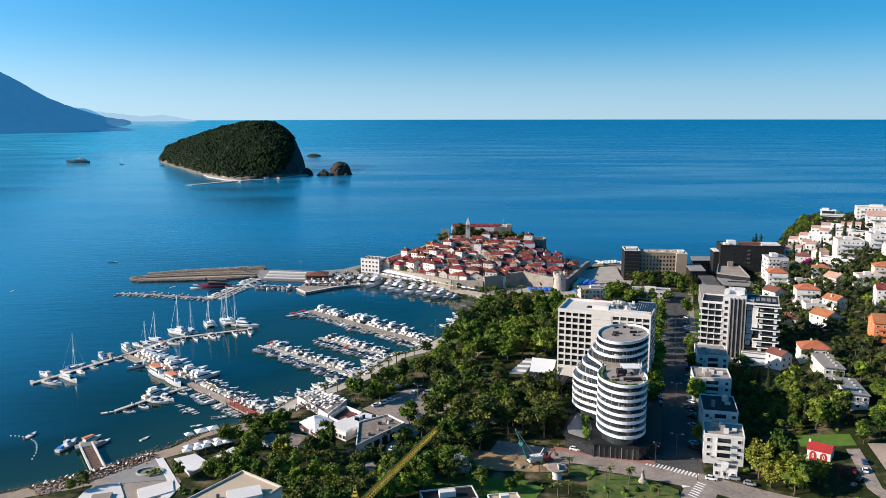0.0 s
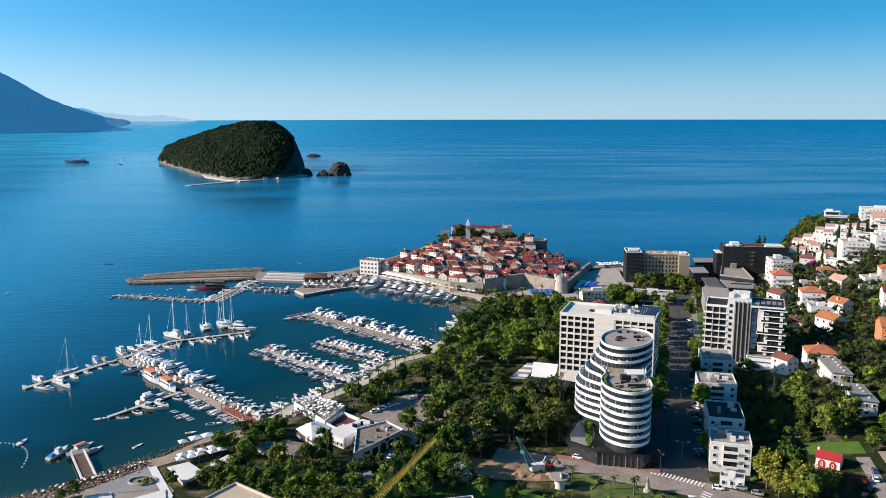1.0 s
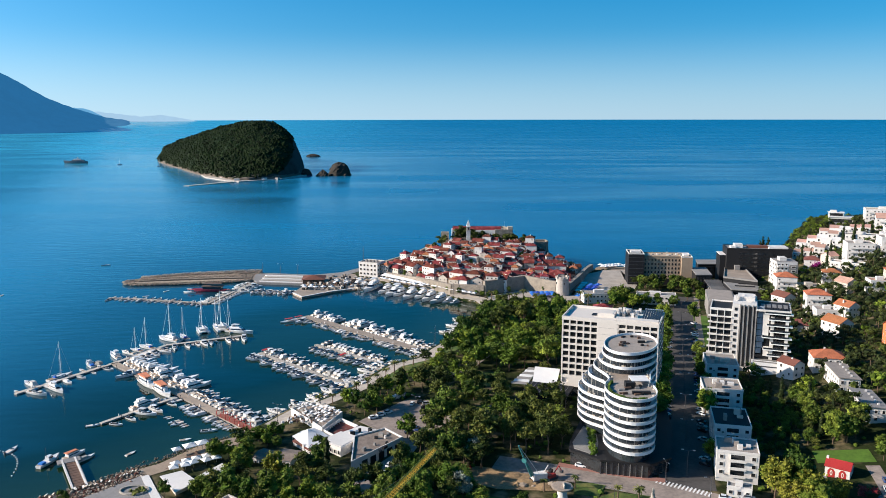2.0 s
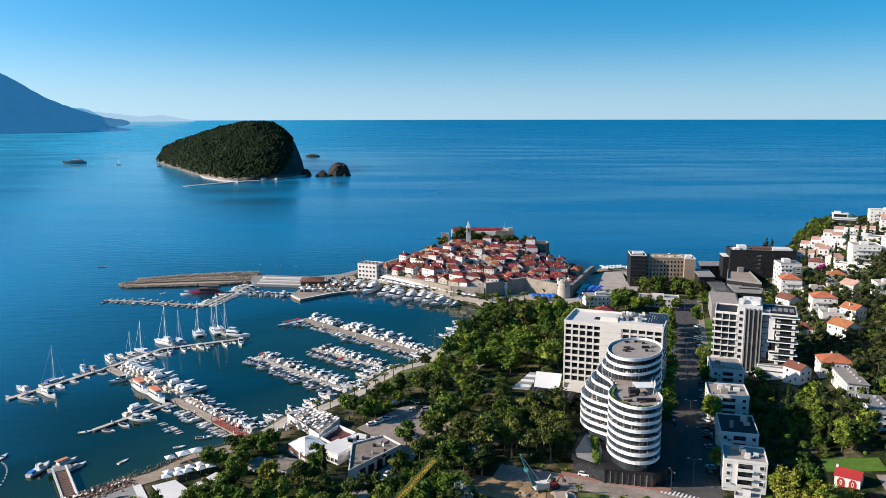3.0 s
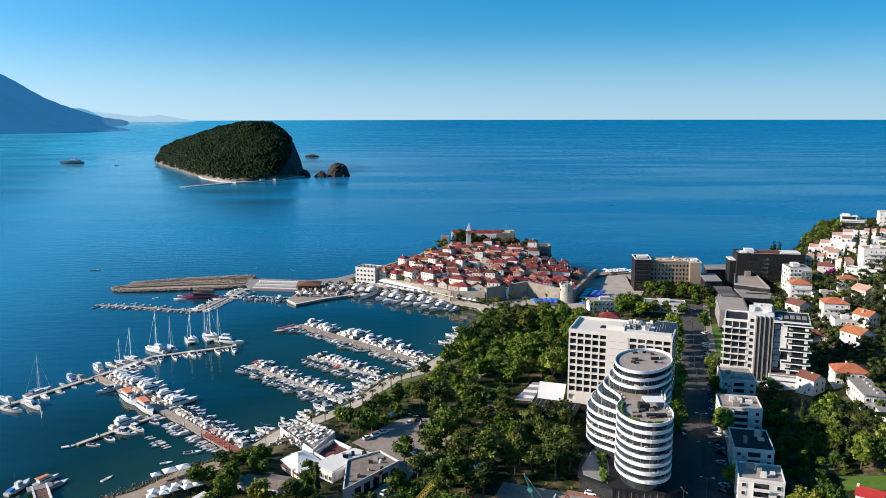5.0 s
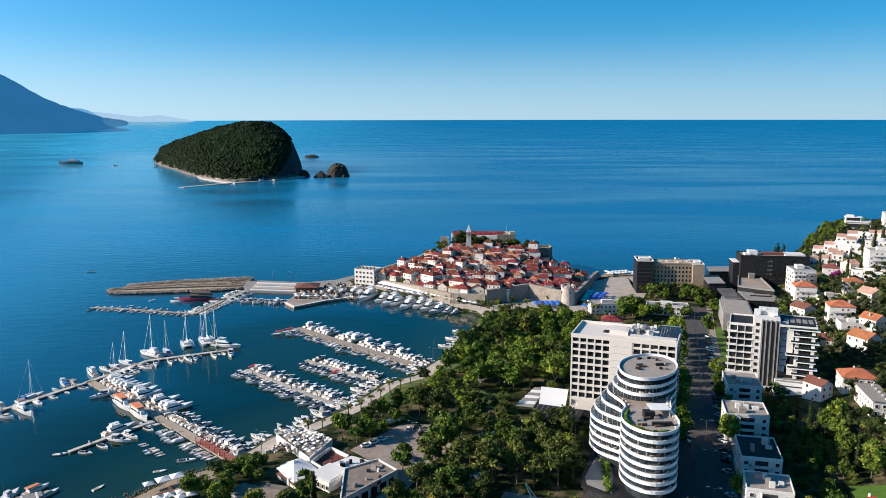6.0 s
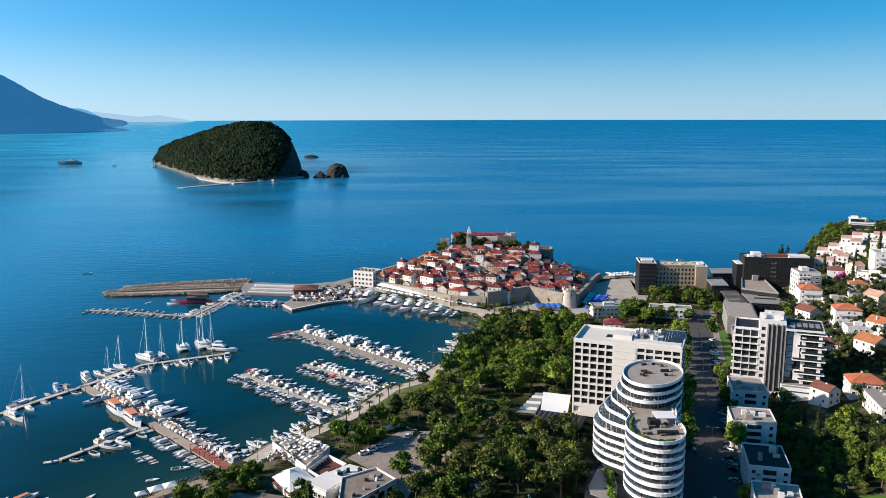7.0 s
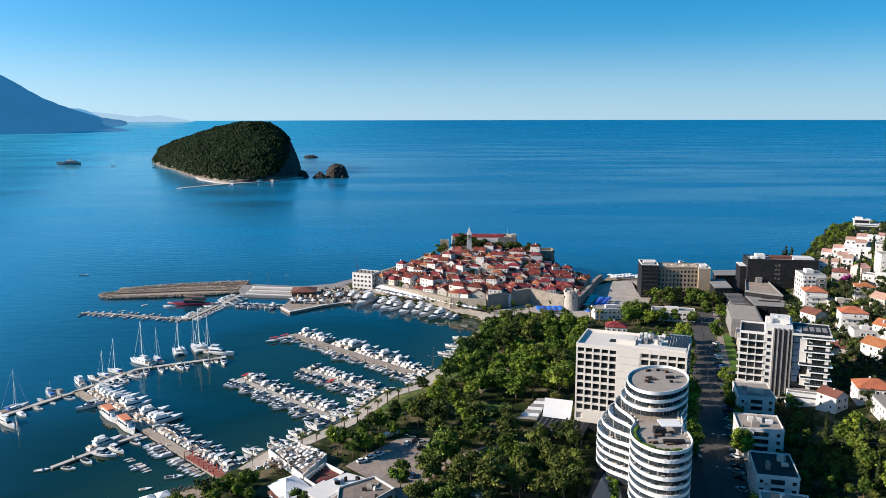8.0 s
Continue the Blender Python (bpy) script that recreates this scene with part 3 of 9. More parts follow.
for j in range(NA - 1):
    for i in range(NB - 1):
        b.f.append((j * NB + i, j * NB + i + 1, (j + 1) * NB + i + 1, (j + 1) * NB + i))
        zf = max(b.v[q][2] for q in (j * NB + i, j * NB + i + 1, (j + 1) * NB + i + 1, (j + 1) * NB + i))
        b.mi.append(2 if zf < 8 + 5 * noise.noise((b.v[j * NB + i][0] / 25, b.v[j * NB + i][1] / 25, 7)) else 1 if i > NB * 0.9 or (j < 6 and i > NB * .5) else 0)
isl = thing("island", "wooded rocky island with a pale shingle beach", "island", m=pose(0, 0, 0), kind="structure")
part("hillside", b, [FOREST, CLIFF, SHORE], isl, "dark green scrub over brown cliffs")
# single tree crowns that roughen the island's slopes
ir = random.Random(41)
cv, cf = [], []
for _ in range(11000):
    j, i = ir.randrange(3, NA - 3), ir.randrange(1, 14) if ir.random() < .2 else ir.randrange(6, NB - 14)
    x, y, z = b.v[j * NB + i]
    if z < 5 + 5 * noise.noise((x / 30, y / 30, 9)):
        continue
    x, y = x + ir.uniform(-2, 2), y + ir.uniform(-3, 3)
    k0, rad = len(cv), ir.uniform(1.5, 4.0) * (1 + .5 * noise.noise((x / 45, y / 45, 4)))
    for q in range(6):
        a = 6.283 * q / 6 + ir.uniform(-.3, .3)
        cv.append((x + rad * math.cos(a) * ir.uniform(.8, 1.2), y + rad * math.sin(a) * ir.uniform(.8, 1.2), z - 1.5))
        cv.append((x + .62 * rad * math.cos(a + .5), y + .62 * rad * math.sin(a + .5), z + rad * ir.uniform(.25, .55)))
    cv.append((x, y, z + rad * ir.uniform(.4, .8)))
    for q in range(6):
        p_, p2 = k0 + 2 * q, k0 + 2 * ((q + 1) % 6)
        cf += [(p_, p2, p_ + 1), (p2, p2 + 1, p_ + 1), (p_ + 1, p2 + 1, k0 + 12)]
crowns = M()
crowns.v, crowns.f, crowns.mi = cv, cf, [0] * len(cf)
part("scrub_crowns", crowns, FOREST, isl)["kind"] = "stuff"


# ---------------------------------------------------------------- streets and open ground
def flat(name, poly, dz, material, label, category, z=None):
    """A paved or planted sheet laid on level ground, with a thin real edge."""
    z0 = 2.5 if z is None else z
    return tagged(new(name, M().prism(poly, z0 - 0.3, z0 + dz).mesh(name, [material])), label, category, kind="structure")


def strip(name, pts, width, dz, material, label, category, step=3.0, shift=0.0):
    """A strip of paving that follows the ground along a line."""
    rows = between(pts, step)
    b = M()
    ring = []
    for x, y, a in rows:
        nx_, ny_ = -math.sin(a), math.cos(a)
        for o in (shift - width / 2, shift, shift + width / 2):
            px_, py_ = x + nx_ * o, y + ny_ * o
            ring.append((px_, py_, ground(px_, py_) + dz))
    top = len(ring)
    ring += [(x, y, z - 0.6) for x, y, z in ring]
    f = []
    for i in range(len(rows) - 1):
        a = 3 * i
        f += [(a, a + 1, a + 4, a + 3), (a + 1, a + 2, a + 5, a + 4), (a, a + 3, top + a + 3, top + a), (a + 2, top + a + 2, top + a + 5, a + 5)]
    b.add(ring, f)
    return tagged(new(name, b.mesh(name, [material])), label, category, kind="structure")


BOUL = [(86, 270), (90, 286), (108.5, 347.5), (150, 492), (171, 560)]
strip("road", BOUL, 19, 0.07, ASPH, "wide asphalt boulevard with parking bays", "road")
strip("road_front", [(21, 291), (48, 281), (73, 270), (93, 260), (108, 249), (150, 222)], 12, 0.11, ASPHL, "pale worn asphalt street", "road")
strip("road_south", [(93, 260), (84, 244), (70, 215), (60, 180)], 11, 0.09, ASPHL, "pale worn asphalt side street", "road")
strip("pavement_yard", [(158, 238), (161, 260), (166, 282)], 8, 0.1, PAVE, "pale paved yard beside the lane", "yard")
strip("road_hill", [(150, 225), (147, 250), (152, 268), (155, 280)], 4.6, 0.12, ASPHL, "narrow concrete lane between gardens", "road")
strip("pavement_red", [(44, 289), (62, 281.5), (80, 275.5)], 3.0, 0.24, PAVER, "red tiled footway beside the tower podium", "pavement")
strip("pavement_west", [(78, 285), (96.8, 347.5), (138.5, 492), (160, 560)], 4.0, 0.22, PAVE, "paved footway along the boulevard", "pavement")
strip("pavement_east", [(102, 284), (120.2, 347.5), (161.5, 492), (182, 560)], 3.4, 0.22, PAVE, "paved footway along the boulevard", "pavement")
QUAY = [(-74, 331), (-65.5, 348), (-57, 355), (-40.5, 376.5), (-25.5, 410.5), (-10.8, 422.5), (-4.8, 438), (5, 457), (14, 483), (20.5, 512), (29.6, 535)]
strip("promenade", QUAY, 7.5, 0.16, PALEP, "pale paved promenade along the quay", "promenade", shift=-4.0)
strip("promenade_town", [(29.6, 536), (25, 554), (9.5, 567.5), (-7.6, 592.5), (-34.6, 613.5), (-56, 629)], 9, 0.16, PALEP, "pale paved quay below the town walls", "promenade", shift=-4.8)
strip("lawn_strip", QUAY[3:], 7, 0.1, GRASS, "dry grass strip beside the promenade", "lawn", shift=-11.5)
flat("car_park", [(-34, 331), (-15.5, 356), (-3, 356), (-3.5, 320), (-8, 306), (-15, 284), (-24, 268), (-33, 262), (-28, 280), (-13, 306), (-19, 315)], 0.10, ASPHL, "worn asphalt car park", "car park")
flat("square_town", [(34, 541), (62, 560), (82, 545), (132, 552), (150, 600), (135, 655), (118, 640), (96, 566), (84, 560), (64, 585), (34, 562)], 0.12, PALEP, "pale stone square outside the town gate", "square")
strip("park_path", [(-6, 318), (4, 334), (19, 346), (34, 350)], 4, 0.13, PAVE, "pale gravel path under the park trees", "path")
strip("park_walk", [(0, 388), (14, 398), (24, 420), (40, 450), (56, 490)], 3.5, 0.13, PAVE, "pale gravel path under the park trees", "path")
flat("lawn_park", [(15, 376), (30, 374), (33, 392), (18, 397)], 0.12, GRASS, "dry sunlit park lawn", "lawn")
flat("square_beach", [(132, 556), (142, 598), (151, 622), (174, 640), (174, 657), (150, 657), (134, 657), (149, 600)], 0.11, PALEP, "pale paved way behind the beach", "square")
flat("yard", [(8, 290), (36, 280), (46, 275), (42, 268), (20, 270), (2, 280)], 0.12, EARTH, "bare earth building site", "yard")
flat("dig", [(24, 272), (41, 268), (44, 276), (28, 282)], 0.2, EARTH, "freshly dug ochre earth", "yard")
flat("lawn_front", [(8, 266), (30, 262), (36, 256), (32, 248), (-2, 250), (-4, 262)], 0.12, LAWN, "mown green lawn", "lawn")
flat("garden_island", [(48, 276), (58, 272), (54, 264), (46, 266)], 0.25, GRASS, "planted traffic island", "lawn")
flat("garden_round", [(52, 262), (60, 267), (72, 264), (82, 254), (80, 244), (62, 240), (50, 250)], 0.28, GRASS, "planted public garden", "lawn")
flat("lawn_boulevard", [(143.5, 441), (152.5, 438), (172, 503), (164, 510)], 0.18, LAWN, "bright mown lawn beside the boulevard", "lawn")
strip("beach_shore", [(-200, 233), (-152, 252), (-143, 258), (-127, 265), (-109, 287), (-103, 292), (-93, 308), (-80, 317)], 10, 0.14, SAND, "brown shingle beach along the shore", "beach", shift=-3.0)
strip("lawn_villa", [(140, 292), (148, 290), (159, 287.5)], 10.5, 0.15, LAWN, "bright mown garden lawn", "lawn")
flat("terrace_beach", [(-122, 263), (-104, 278), (-91, 262), (-92, 240), (-116, 238)], 0.14, PAVE, "pale concrete beach terrace", "terrace")
tagged(new("beach", M().prism([(131, 666), (137, 677), (158, 672), (176, 664), (172, 655), (150, 655)], 0.6, 2.55).mesh("beach", [SAND])), "shingle beach behind the old town", "beach", kind="structure")

zebra = thing("crossing", "white painted zebra crossing on the street", "crossing", m=pose(0, 0, 0), kind="structure")
stripe = M().obox(0, 0, 0, 0.02, 0.6, 3.4, -0.6).mesh("stripe", [PAINT])
for i in range(15):
    k = i / 14
    s = part("stripe", stripe, None, zebra)
    s.matrix_basis = pose(77 + 15 * k, 275.5 - 10.2 * k, 2.635)
for i in range(7):
    s = part("stripe", stripe, None, zebra)
    s.matrix_basis = pose(91.5 - 1.0 * i, 259 - 1.5 * i, 2.64, 0, 0, 75)
arrow = M().add([(0, 0, 0), (3.2, 1.0, 0), (0.2, 2.0, 0), (0, 0, 0.02), (3.2, 1.0, 0.02), (0.2, 2.0, 0.02)], [(3, 4, 5), (0, 1, 4, 3), (1, 2, 5, 4), (2, 0, 3, 5)])
ob = part("arrow", arrow, PAINT, zebra)
ob.matrix_basis = pose(84, 256, 2.64)


# ---------------------------------------------------------------- windows and facades
def window_mesh(w, h, frame_mat, depth=0.18, glass=None):
    """A framed pane that stands a little proud of the wall: x across, z up, facing -y."""
    t = min(0.12, w * 0.12)

    def ring(a, h_, y):
        return [(-a, y, -h_), (a, y, -h_), (a, y, h_), (-a, y, h_)]
    v = ring(w / 2 + t, h / 2 + t, 0.04) + ring(w / 2 + t, h / 2 + t, -depth) + ring(w / 2, h / 2, -depth) + ring(w / 2, h / 2, -0.02)
    b = M()
    for k_ in range(3):
        b.f += [(4 * k_ + i, 4 * k_ + (i + 1) % 4, 4 * k_ + 4 + (i + 1) % 4, 4 * k_ + 4 + i) for i in range(4)]
        b.mi += [0] * 4
    b.v = v
    b.f.append((12, 13, 14, 15))
    b.mi.append(1)
    return b.mesh("window", [frame_mat, glass or GLASS])


WIN = {}


def window(parent, x, y, z, w, h, face=0, frame=None, join=None):
    """One window on a wall. face: 0 front (-y), 90 right (+x), 180 back, 270 left. join: gather small far windows instead."""
    if join is not None:
        c_, s_ = math.cos(radians(face)), math.sin(radians(face))
        t_ = 0.12
        w, h = w * .74, h * .74
        for a, h_, y0, y1, mi in ((w / 2 + t_, h / 2 + t_, -.07, .03, 0), (w / 2, h / 2, -.10, .02, 1)):
            q = [(x + u * c_ - v * s_, y + u * s_ + v * c_) for u, v in ((-a, y0), (a, y0), (a, y1), (-a, y1))]
            join.prism(q, z - h_, z + h_, mi)
        return None
    key = (round(w, 2), round(h, 2), (frame or WHITE).name)
    if key not in WIN:
        WIN[key] = window_mesh(w, h, frame or WHITE)
    ob = part("window", WIN[key], None, parent)
    ob.matrix_basis = pose(x, y, z, 0, 0, face)
    return ob


def gable(b, x0, y0, x1, y1, z, rise, over=0.4, along_x=True, t=0.22):
    """A gabled roof shell with thickness and eaves."""
    x0, y0, x1, y1 = x0 - over, y0 - over, x1 + over, y1 + over
    if along_x:
        ym = (y0 + y1) / 2
        top = [(x0, y0, z), (x1, y0, z), (x1, ym, z + rise), (x0, ym, z + rise), (x0, y1, z), (x1, y1, z)]
    else:
        xm = (x0 + x1) / 2
        top = [(x0, y1, z), (x0, y0, z), (xm, y0, z + rise), (xm, y1, z + rise), (x1, y1, z), (x1, y0, z)]
    low = [(x, y, q - t) for x, y, q in top]
    b.add(top + low, [(0, 1, 2, 3), (3, 2, 5, 4), (7, 6, 9, 8), (8, 9, 10, 11), (0, 6, 7, 1), (4, 5, 11, 10), (1, 7, 8, 2), (2, 8, 11, 5), (0, 3, 9, 6), (3, 4, 10, 9)])


def hip(b, x0, y0, x1, y1, z, rise, over=0.4, t=0.22):
    x0, y0, x1, y1 = x0 - over, y0 - over, x1 + over, y1 + over
    w, d = x1 - x0, y1 - y0
    if w >= d:
        r = [(x0 + d / 2, (y0 + y1) / 2), (x1 - d / 2, (y0 + y1) / 2)]
        f = [(0, 1, 5, 4), (1, 2, 5), (2, 3, 4, 5), (3, 0, 4)]
    else:
        r = [((x0 + x1) / 2, y0 + w / 2), ((x0 + x1) / 2, y1 - w / 2)]
        f = [(0, 1, 4), (1, 2, 5, 4), (2, 3, 5), (3, 0, 4, 5)]
    c = [(x0, y0), (x1, y0), (x1, y1), (x0, y1)]
    v = [(*p, z) for p in c] + [(*p, z + rise) for p in r] + [(*p, z - t) for p in c]
    b.add(v, f + [(6, 7, 1, 0), (7, 8, 2, 1), (8, 9, 3, 2), (9, 6, 0, 3), (9, 8, 7, 6)])


def house(label, w, d, storeys, roof, wall, roof_mat, m, seed, category="house", group="", cols=None, balcony=False, sides=True, wh=1.25, frame=None, name="house", sh=3.0, joined=False):
    """A dwelling: origin at the middle of its front foot, front facing -y."""
    r = random.Random(seed)
    h = storeys * sh + 0.4
    b = M().box(-w / 2, 0, -3.0, w / 2, d, h)
    if roof == "gable":
        if w >= d:
            b.add([(-w / 2, 0, h), (-w / 2, d, h), (-w / 2, d / 2, h + d * 0.26), (w / 2, 0, h), (w / 2, d, h), (w / 2, d / 2, h + d * 0.26)], [(0, 1, 2), (3, 5, 4)])
        else:
            b.add([(-w / 2, 0, h), (w / 2, 0, h), (0, 0, h + w * 0.26), (-w / 2, d, h), (w / 2, d, h), (0, d, h + w * 0.26)], [(0, 1, 2), (3, 5, 4)])
    if joined:
        t = tagged(new(name, b.mesh("wall", [wall])), label, category, group)
        t.matrix_basis = m
    else:
        t = thing(name, label, category, group, m)
        part("wall", b, wall, t)
    rb = M()
    if roof == "gable":
        gable(rb, -w / 2, 0, w / 2, d, h + 0.12, (min(w, d) / 2 + 0.4) * 0.54, 0.4, w >= d)
    elif roof == "hip":
        hip(rb, -w / 2, 0, w / 2, d, h + 0.1, min(w, d) * 0.24)
    elif roof == "shed":
        x0, x1, y0, y1 = -w / 2 - .5, w / 2 + .5, -.5, d + .5
        rb.add([(x0, y0, h + .5), (x1, y0, h - .1), (x1, y1, h - .1), (x0, y1, h + .5), (x0, y0, h + .8), (x1, y0, h + .2), (x1, y1, h + .2), (x0, y1, h + .8)],
               [(3, 2, 1, 0), (4, 5, 6, 7), (0, 1, 5, 4), (1, 2, 6, 5), (2, 3, 7, 6), (3, 0, 4, 7)])
        part("roof", rb, roof_mat, t)
        b.box(-w / 2, 0, h - .1, w / 2 - 2, d, h + .3)
        for k_ in range(5):
            y = d * (k_ + .6) / 5.4
            part("chimney", M().box(w * .12, y, h, w * .12 + .8, y + .5, h + 1.2), wall, t)
    else:
        rb.box(-w / 2 + 0.25, 0.25, h - 0.2, w / 2 - 0.25, d - 0.25, h + 0.05)
        part("roof", rb, roof_mat, t)
        pb = M().ribbon([(-w / 2 - .05, -.05), (w / 2 + .05, -.05), (w / 2 + .05, d + .05), (-w / 2 - .05, d + .05)], [(-w / 2 + .25, .25), (w / 2 - .25, .25), (w / 2 - .25, d - .25), (-w / 2 + .25, d - .25)], h - 0.25, h + 0.55)
        part("parapet", pb, wall, t)
        part("stair_head", M().box(-w * 0.18, d * 0.35, h, w * 0.12, d * 0.62, h + 2.0), wall, t)
    if roof in ("gable", "hip"):
        part("roof", rb, roof_mat, t)
        for _ in range(1):
            x, y = r.uniform(-w * .3, w * .3), d * r.uniform(.3, .7)
            part("chimney", M().box(x - .35, y - .35, h, x + .35, y + .35, h + min(w, d) * .24 + .7), wall, t)
    n = cols or max(2, int(w / 2.6))
    wj = M() if joined else None
    for s in range(storeys):
        z = s * sh + 1.75
        for i in range(n):
            x = -w / 2 + w * (i + 0.5) / n
            if r.random() < (0.72 if joined else 0.92):
                window(t, x, 0, z, min(1.1, w / n * 0.5), wh, 0, frame, wj)
        if sides:
            for i in range(max(1, int(d / 3.2))):
                y = d * (i + 0.5) / max(1, int(d / 3.2))
                if r.random() < 0.8:
                    window(t, -w / 2, y, z, 0.9, wh, 270, frame, wj)
                if r.random() < 0.5:
                    window(t, w / 2, y, z, 0.9, wh, 90, frame, wj)
        if balcony and s > 0:
            bb = M().box(-w * 0.42, -1.3, s * sh + 0.25, w * 0.42, 0, s * sh + 0.42)
            bb.box(-w * 0.42, -1.3, s * sh + 0.42, w * 0.42, -1.2, s * sh + 1.3)
            part("balcony", bb, wall, t)
    if joined:
        part("glazing", wj, [frame or WHITE, GLASS], t)["kind"] = "stuff"
    return t


def frame_of(p0, p1, z):
    """The pose whose x axis runs from p0 to p1 and whose origin is p0."""
    return pose(p0[0], p0[1], z, 0, 0, math.degrees(math.atan2(p1[1] - p0[1], p1[0] - p0[0])))


# ---------------------------------------------------------------- the gridded hotel
def grid_hotel():
    p0, p1 = (56.1, 364.2), (96.0, 348.6)
    w, d, top = math.dist(p0, p1), 23.0, 36.6
    t = thing("hotel", "tall cream hotel block with a grid of recessed windows", "hotel", m=frame_of(p0, p1, 2.5))
    part("body", M().box(0, 0.9, -2, w, d, top - 1), HOTELW, t)
    # facade fields: start, end, columns
    pane = window_mesh(2.5, 2.3, WOODD, 0.1)
    pitch, ztop = 3.03, top - 0.4
    rows = 9
    fields = ((0.0, 0.385 * w, 5), (0.585 * w, w, 5))
    for a, c, n in fields:
        cw = (c - a - 0.62) / n
        for i in range(n + 1):
            x = a + i * cw
            part("pier", M().box(x, 0, 0 if i in (0, n) else ztop - rows * pitch + 0.6, x + 0.62, 0.92, ztop + 0.5), HOTELW, t)
        for j in range(rows + 1):
            z = ztop - j * pitch
            part("spandrel", M().box(a + .02, 0.04, z - (0.3 if j < rows else 0.9), c - .02, 0.92, z + 0.52), HOTELW, t)
        for i in range(n):
            for j in range(rows):
                p = part("window", pane, None, t)
                p.matrix_basis = pose(a + 0.31 + (i + 0.5) * cw, 0.86, ztop - (j + 0.5) * pitch + 0.1)
    part("blank_wall", M().box(0.385 * w, 0.0, -2, 0.585 * w + 0.5, 0.92, ztop + 0.5), HOTELW, t)
    part("cornice", M().box(0, 0.0, top + 0.1, w, 0.92, top + 0.4), HOTELW, t)
    part("plinth", M().box(0, 0.02, -2, 3.2, 0.92, 5.6), HOTELW, t)
    part("plinth", M().box(3.2, 0.02, 4.0, 0.385 * w, 0.92, ztop - rows * pitch + 0.2), HOTELW, t)
    part("plinth", M().box(11.5, 0.02, -2, 0.385 * w, 0.92, 4.0), HOTELW, t)
    for j in range(1, 10):
        part("panel_joint", M().box(0.39 * w, -0.03, ztop - j * pitch, 0.585 * w, 0.01, ztop - j * pitch + 0.08), GREY, t)
    part("entrance_glazing", M().box(3.2, 0.7, 0, 11.5, 0.86, 4.0), GLASS, t)
    par = M().ribbon([(-.1, -.1), (w + .1, -.1), (w + .1, d + .1), (-.1, d + .1)], [(.4, .4), (w - .4, .4), (w - .4, d - .4), (.4, d - .4)], top - 1.2, top + 0.5)
    part("parapet", par, HOTELW, t)
    part("roof", M().box(.3, .5, top - 1.0, w - .3, d - .3, top - 0.6), HOTELW, t)
    # left flank: small balconies
    for j in range(9):
        z = ztop - (j + 0.5) * pitch
        for y in (4.5, 9.5, 14.5, 19.0):
            window(t, 0, y, z, 1.5, 1.6, 270, STEEL)
        part("balcony", M().box(-1.0, 15.2, z - 1.3, 0, 21.5, z - 0.2), HOTELW, t)
    for j in range(9):
        for y in (5, 10, 15, 20):
            window(t, w, y, ztop - (j + 0.5) * pitch, 1.5, 1.6, 90, STEEL)
    # roof plant
    part("lift_housing", M().box(w * .34, d * .35, top - 1, w * .52, d * .72, top + 1.2).box(w * .36, d * .38, top + 1.2, w * .50, d * .69, top + 1.3), HOTELW, t)
    part("roof_slot", M().box(w * .27, d * .42, top - 1, w * .36, d * .6, top - 0.4), DARKW, t)
    part("roof_slot", M().box(w * .56, d * .25, top - 1, w * .62, d * .3, top - 0.3), DARKW, t)
    part("raised_deck", M().box(w * .55, d * .12, top - .7, w * .985, d * .3, top + 0.7), HOTELW, t)
    rr_ = random.Random(4)
    for i in range(30):
        x, y = w * rr_.uniform(.52, .78), d * rr_.uniform(.52, .97)
        part("air_unit", M().box(x - .6, y - .5, top - .7, x + .6, y + .5, top + rr_.uniform(.5, 1.7)), rr_.choice((GREY, WHITE, ALU)), t)
    for i in range(8):
        x = w * .80 + i * 1.05
        a = M().add([(x, d * .36, top - .4), (x + .92, d * .36, top - .4), (x + .92, d * .93, top + 1.6), (x, d * .93, top + 1.6), (x, d * .36, top - .52), (x + .92, d * .36, top - .52), (x + .92, d * .93, top + 1.48), (x, d * .93, top + 1.48)],
                    [(0, 1, 2, 3), (7, 6, 5, 4), (0, 4, 5, 1), (1, 5, 6, 2), (2, 6, 7, 3), (3, 7, 4, 0)])
        part("solar_collector", a, GLASSB, t)
        part("tank", M().tube((x + .05, d * .95, top + 1.6), (x + .87, d * .95, top + 1.6), .3, n=8), ALU, t)
    # low dark wing towards the park
    lw = thing("hotel_annex", "low dark glass annex beside the hotel", "annex", m=frame_of((38, 352), (56, 345), 2.5))
    part("wall", M().box(0, 0, -1, 19, 13, 5.6), GLASS, lw)
    part("roof", M().box(-.6, -.6, 5.6, 19.6, 13, 6.0), CHAR, lw)
    for i in range(9):
        part("roof_seam", M().box(.6 + i * 2.1, -.5, 6.0, .75 + i * 2.1, 12.8, 6.12), GREY, lw)


grid_hotel()


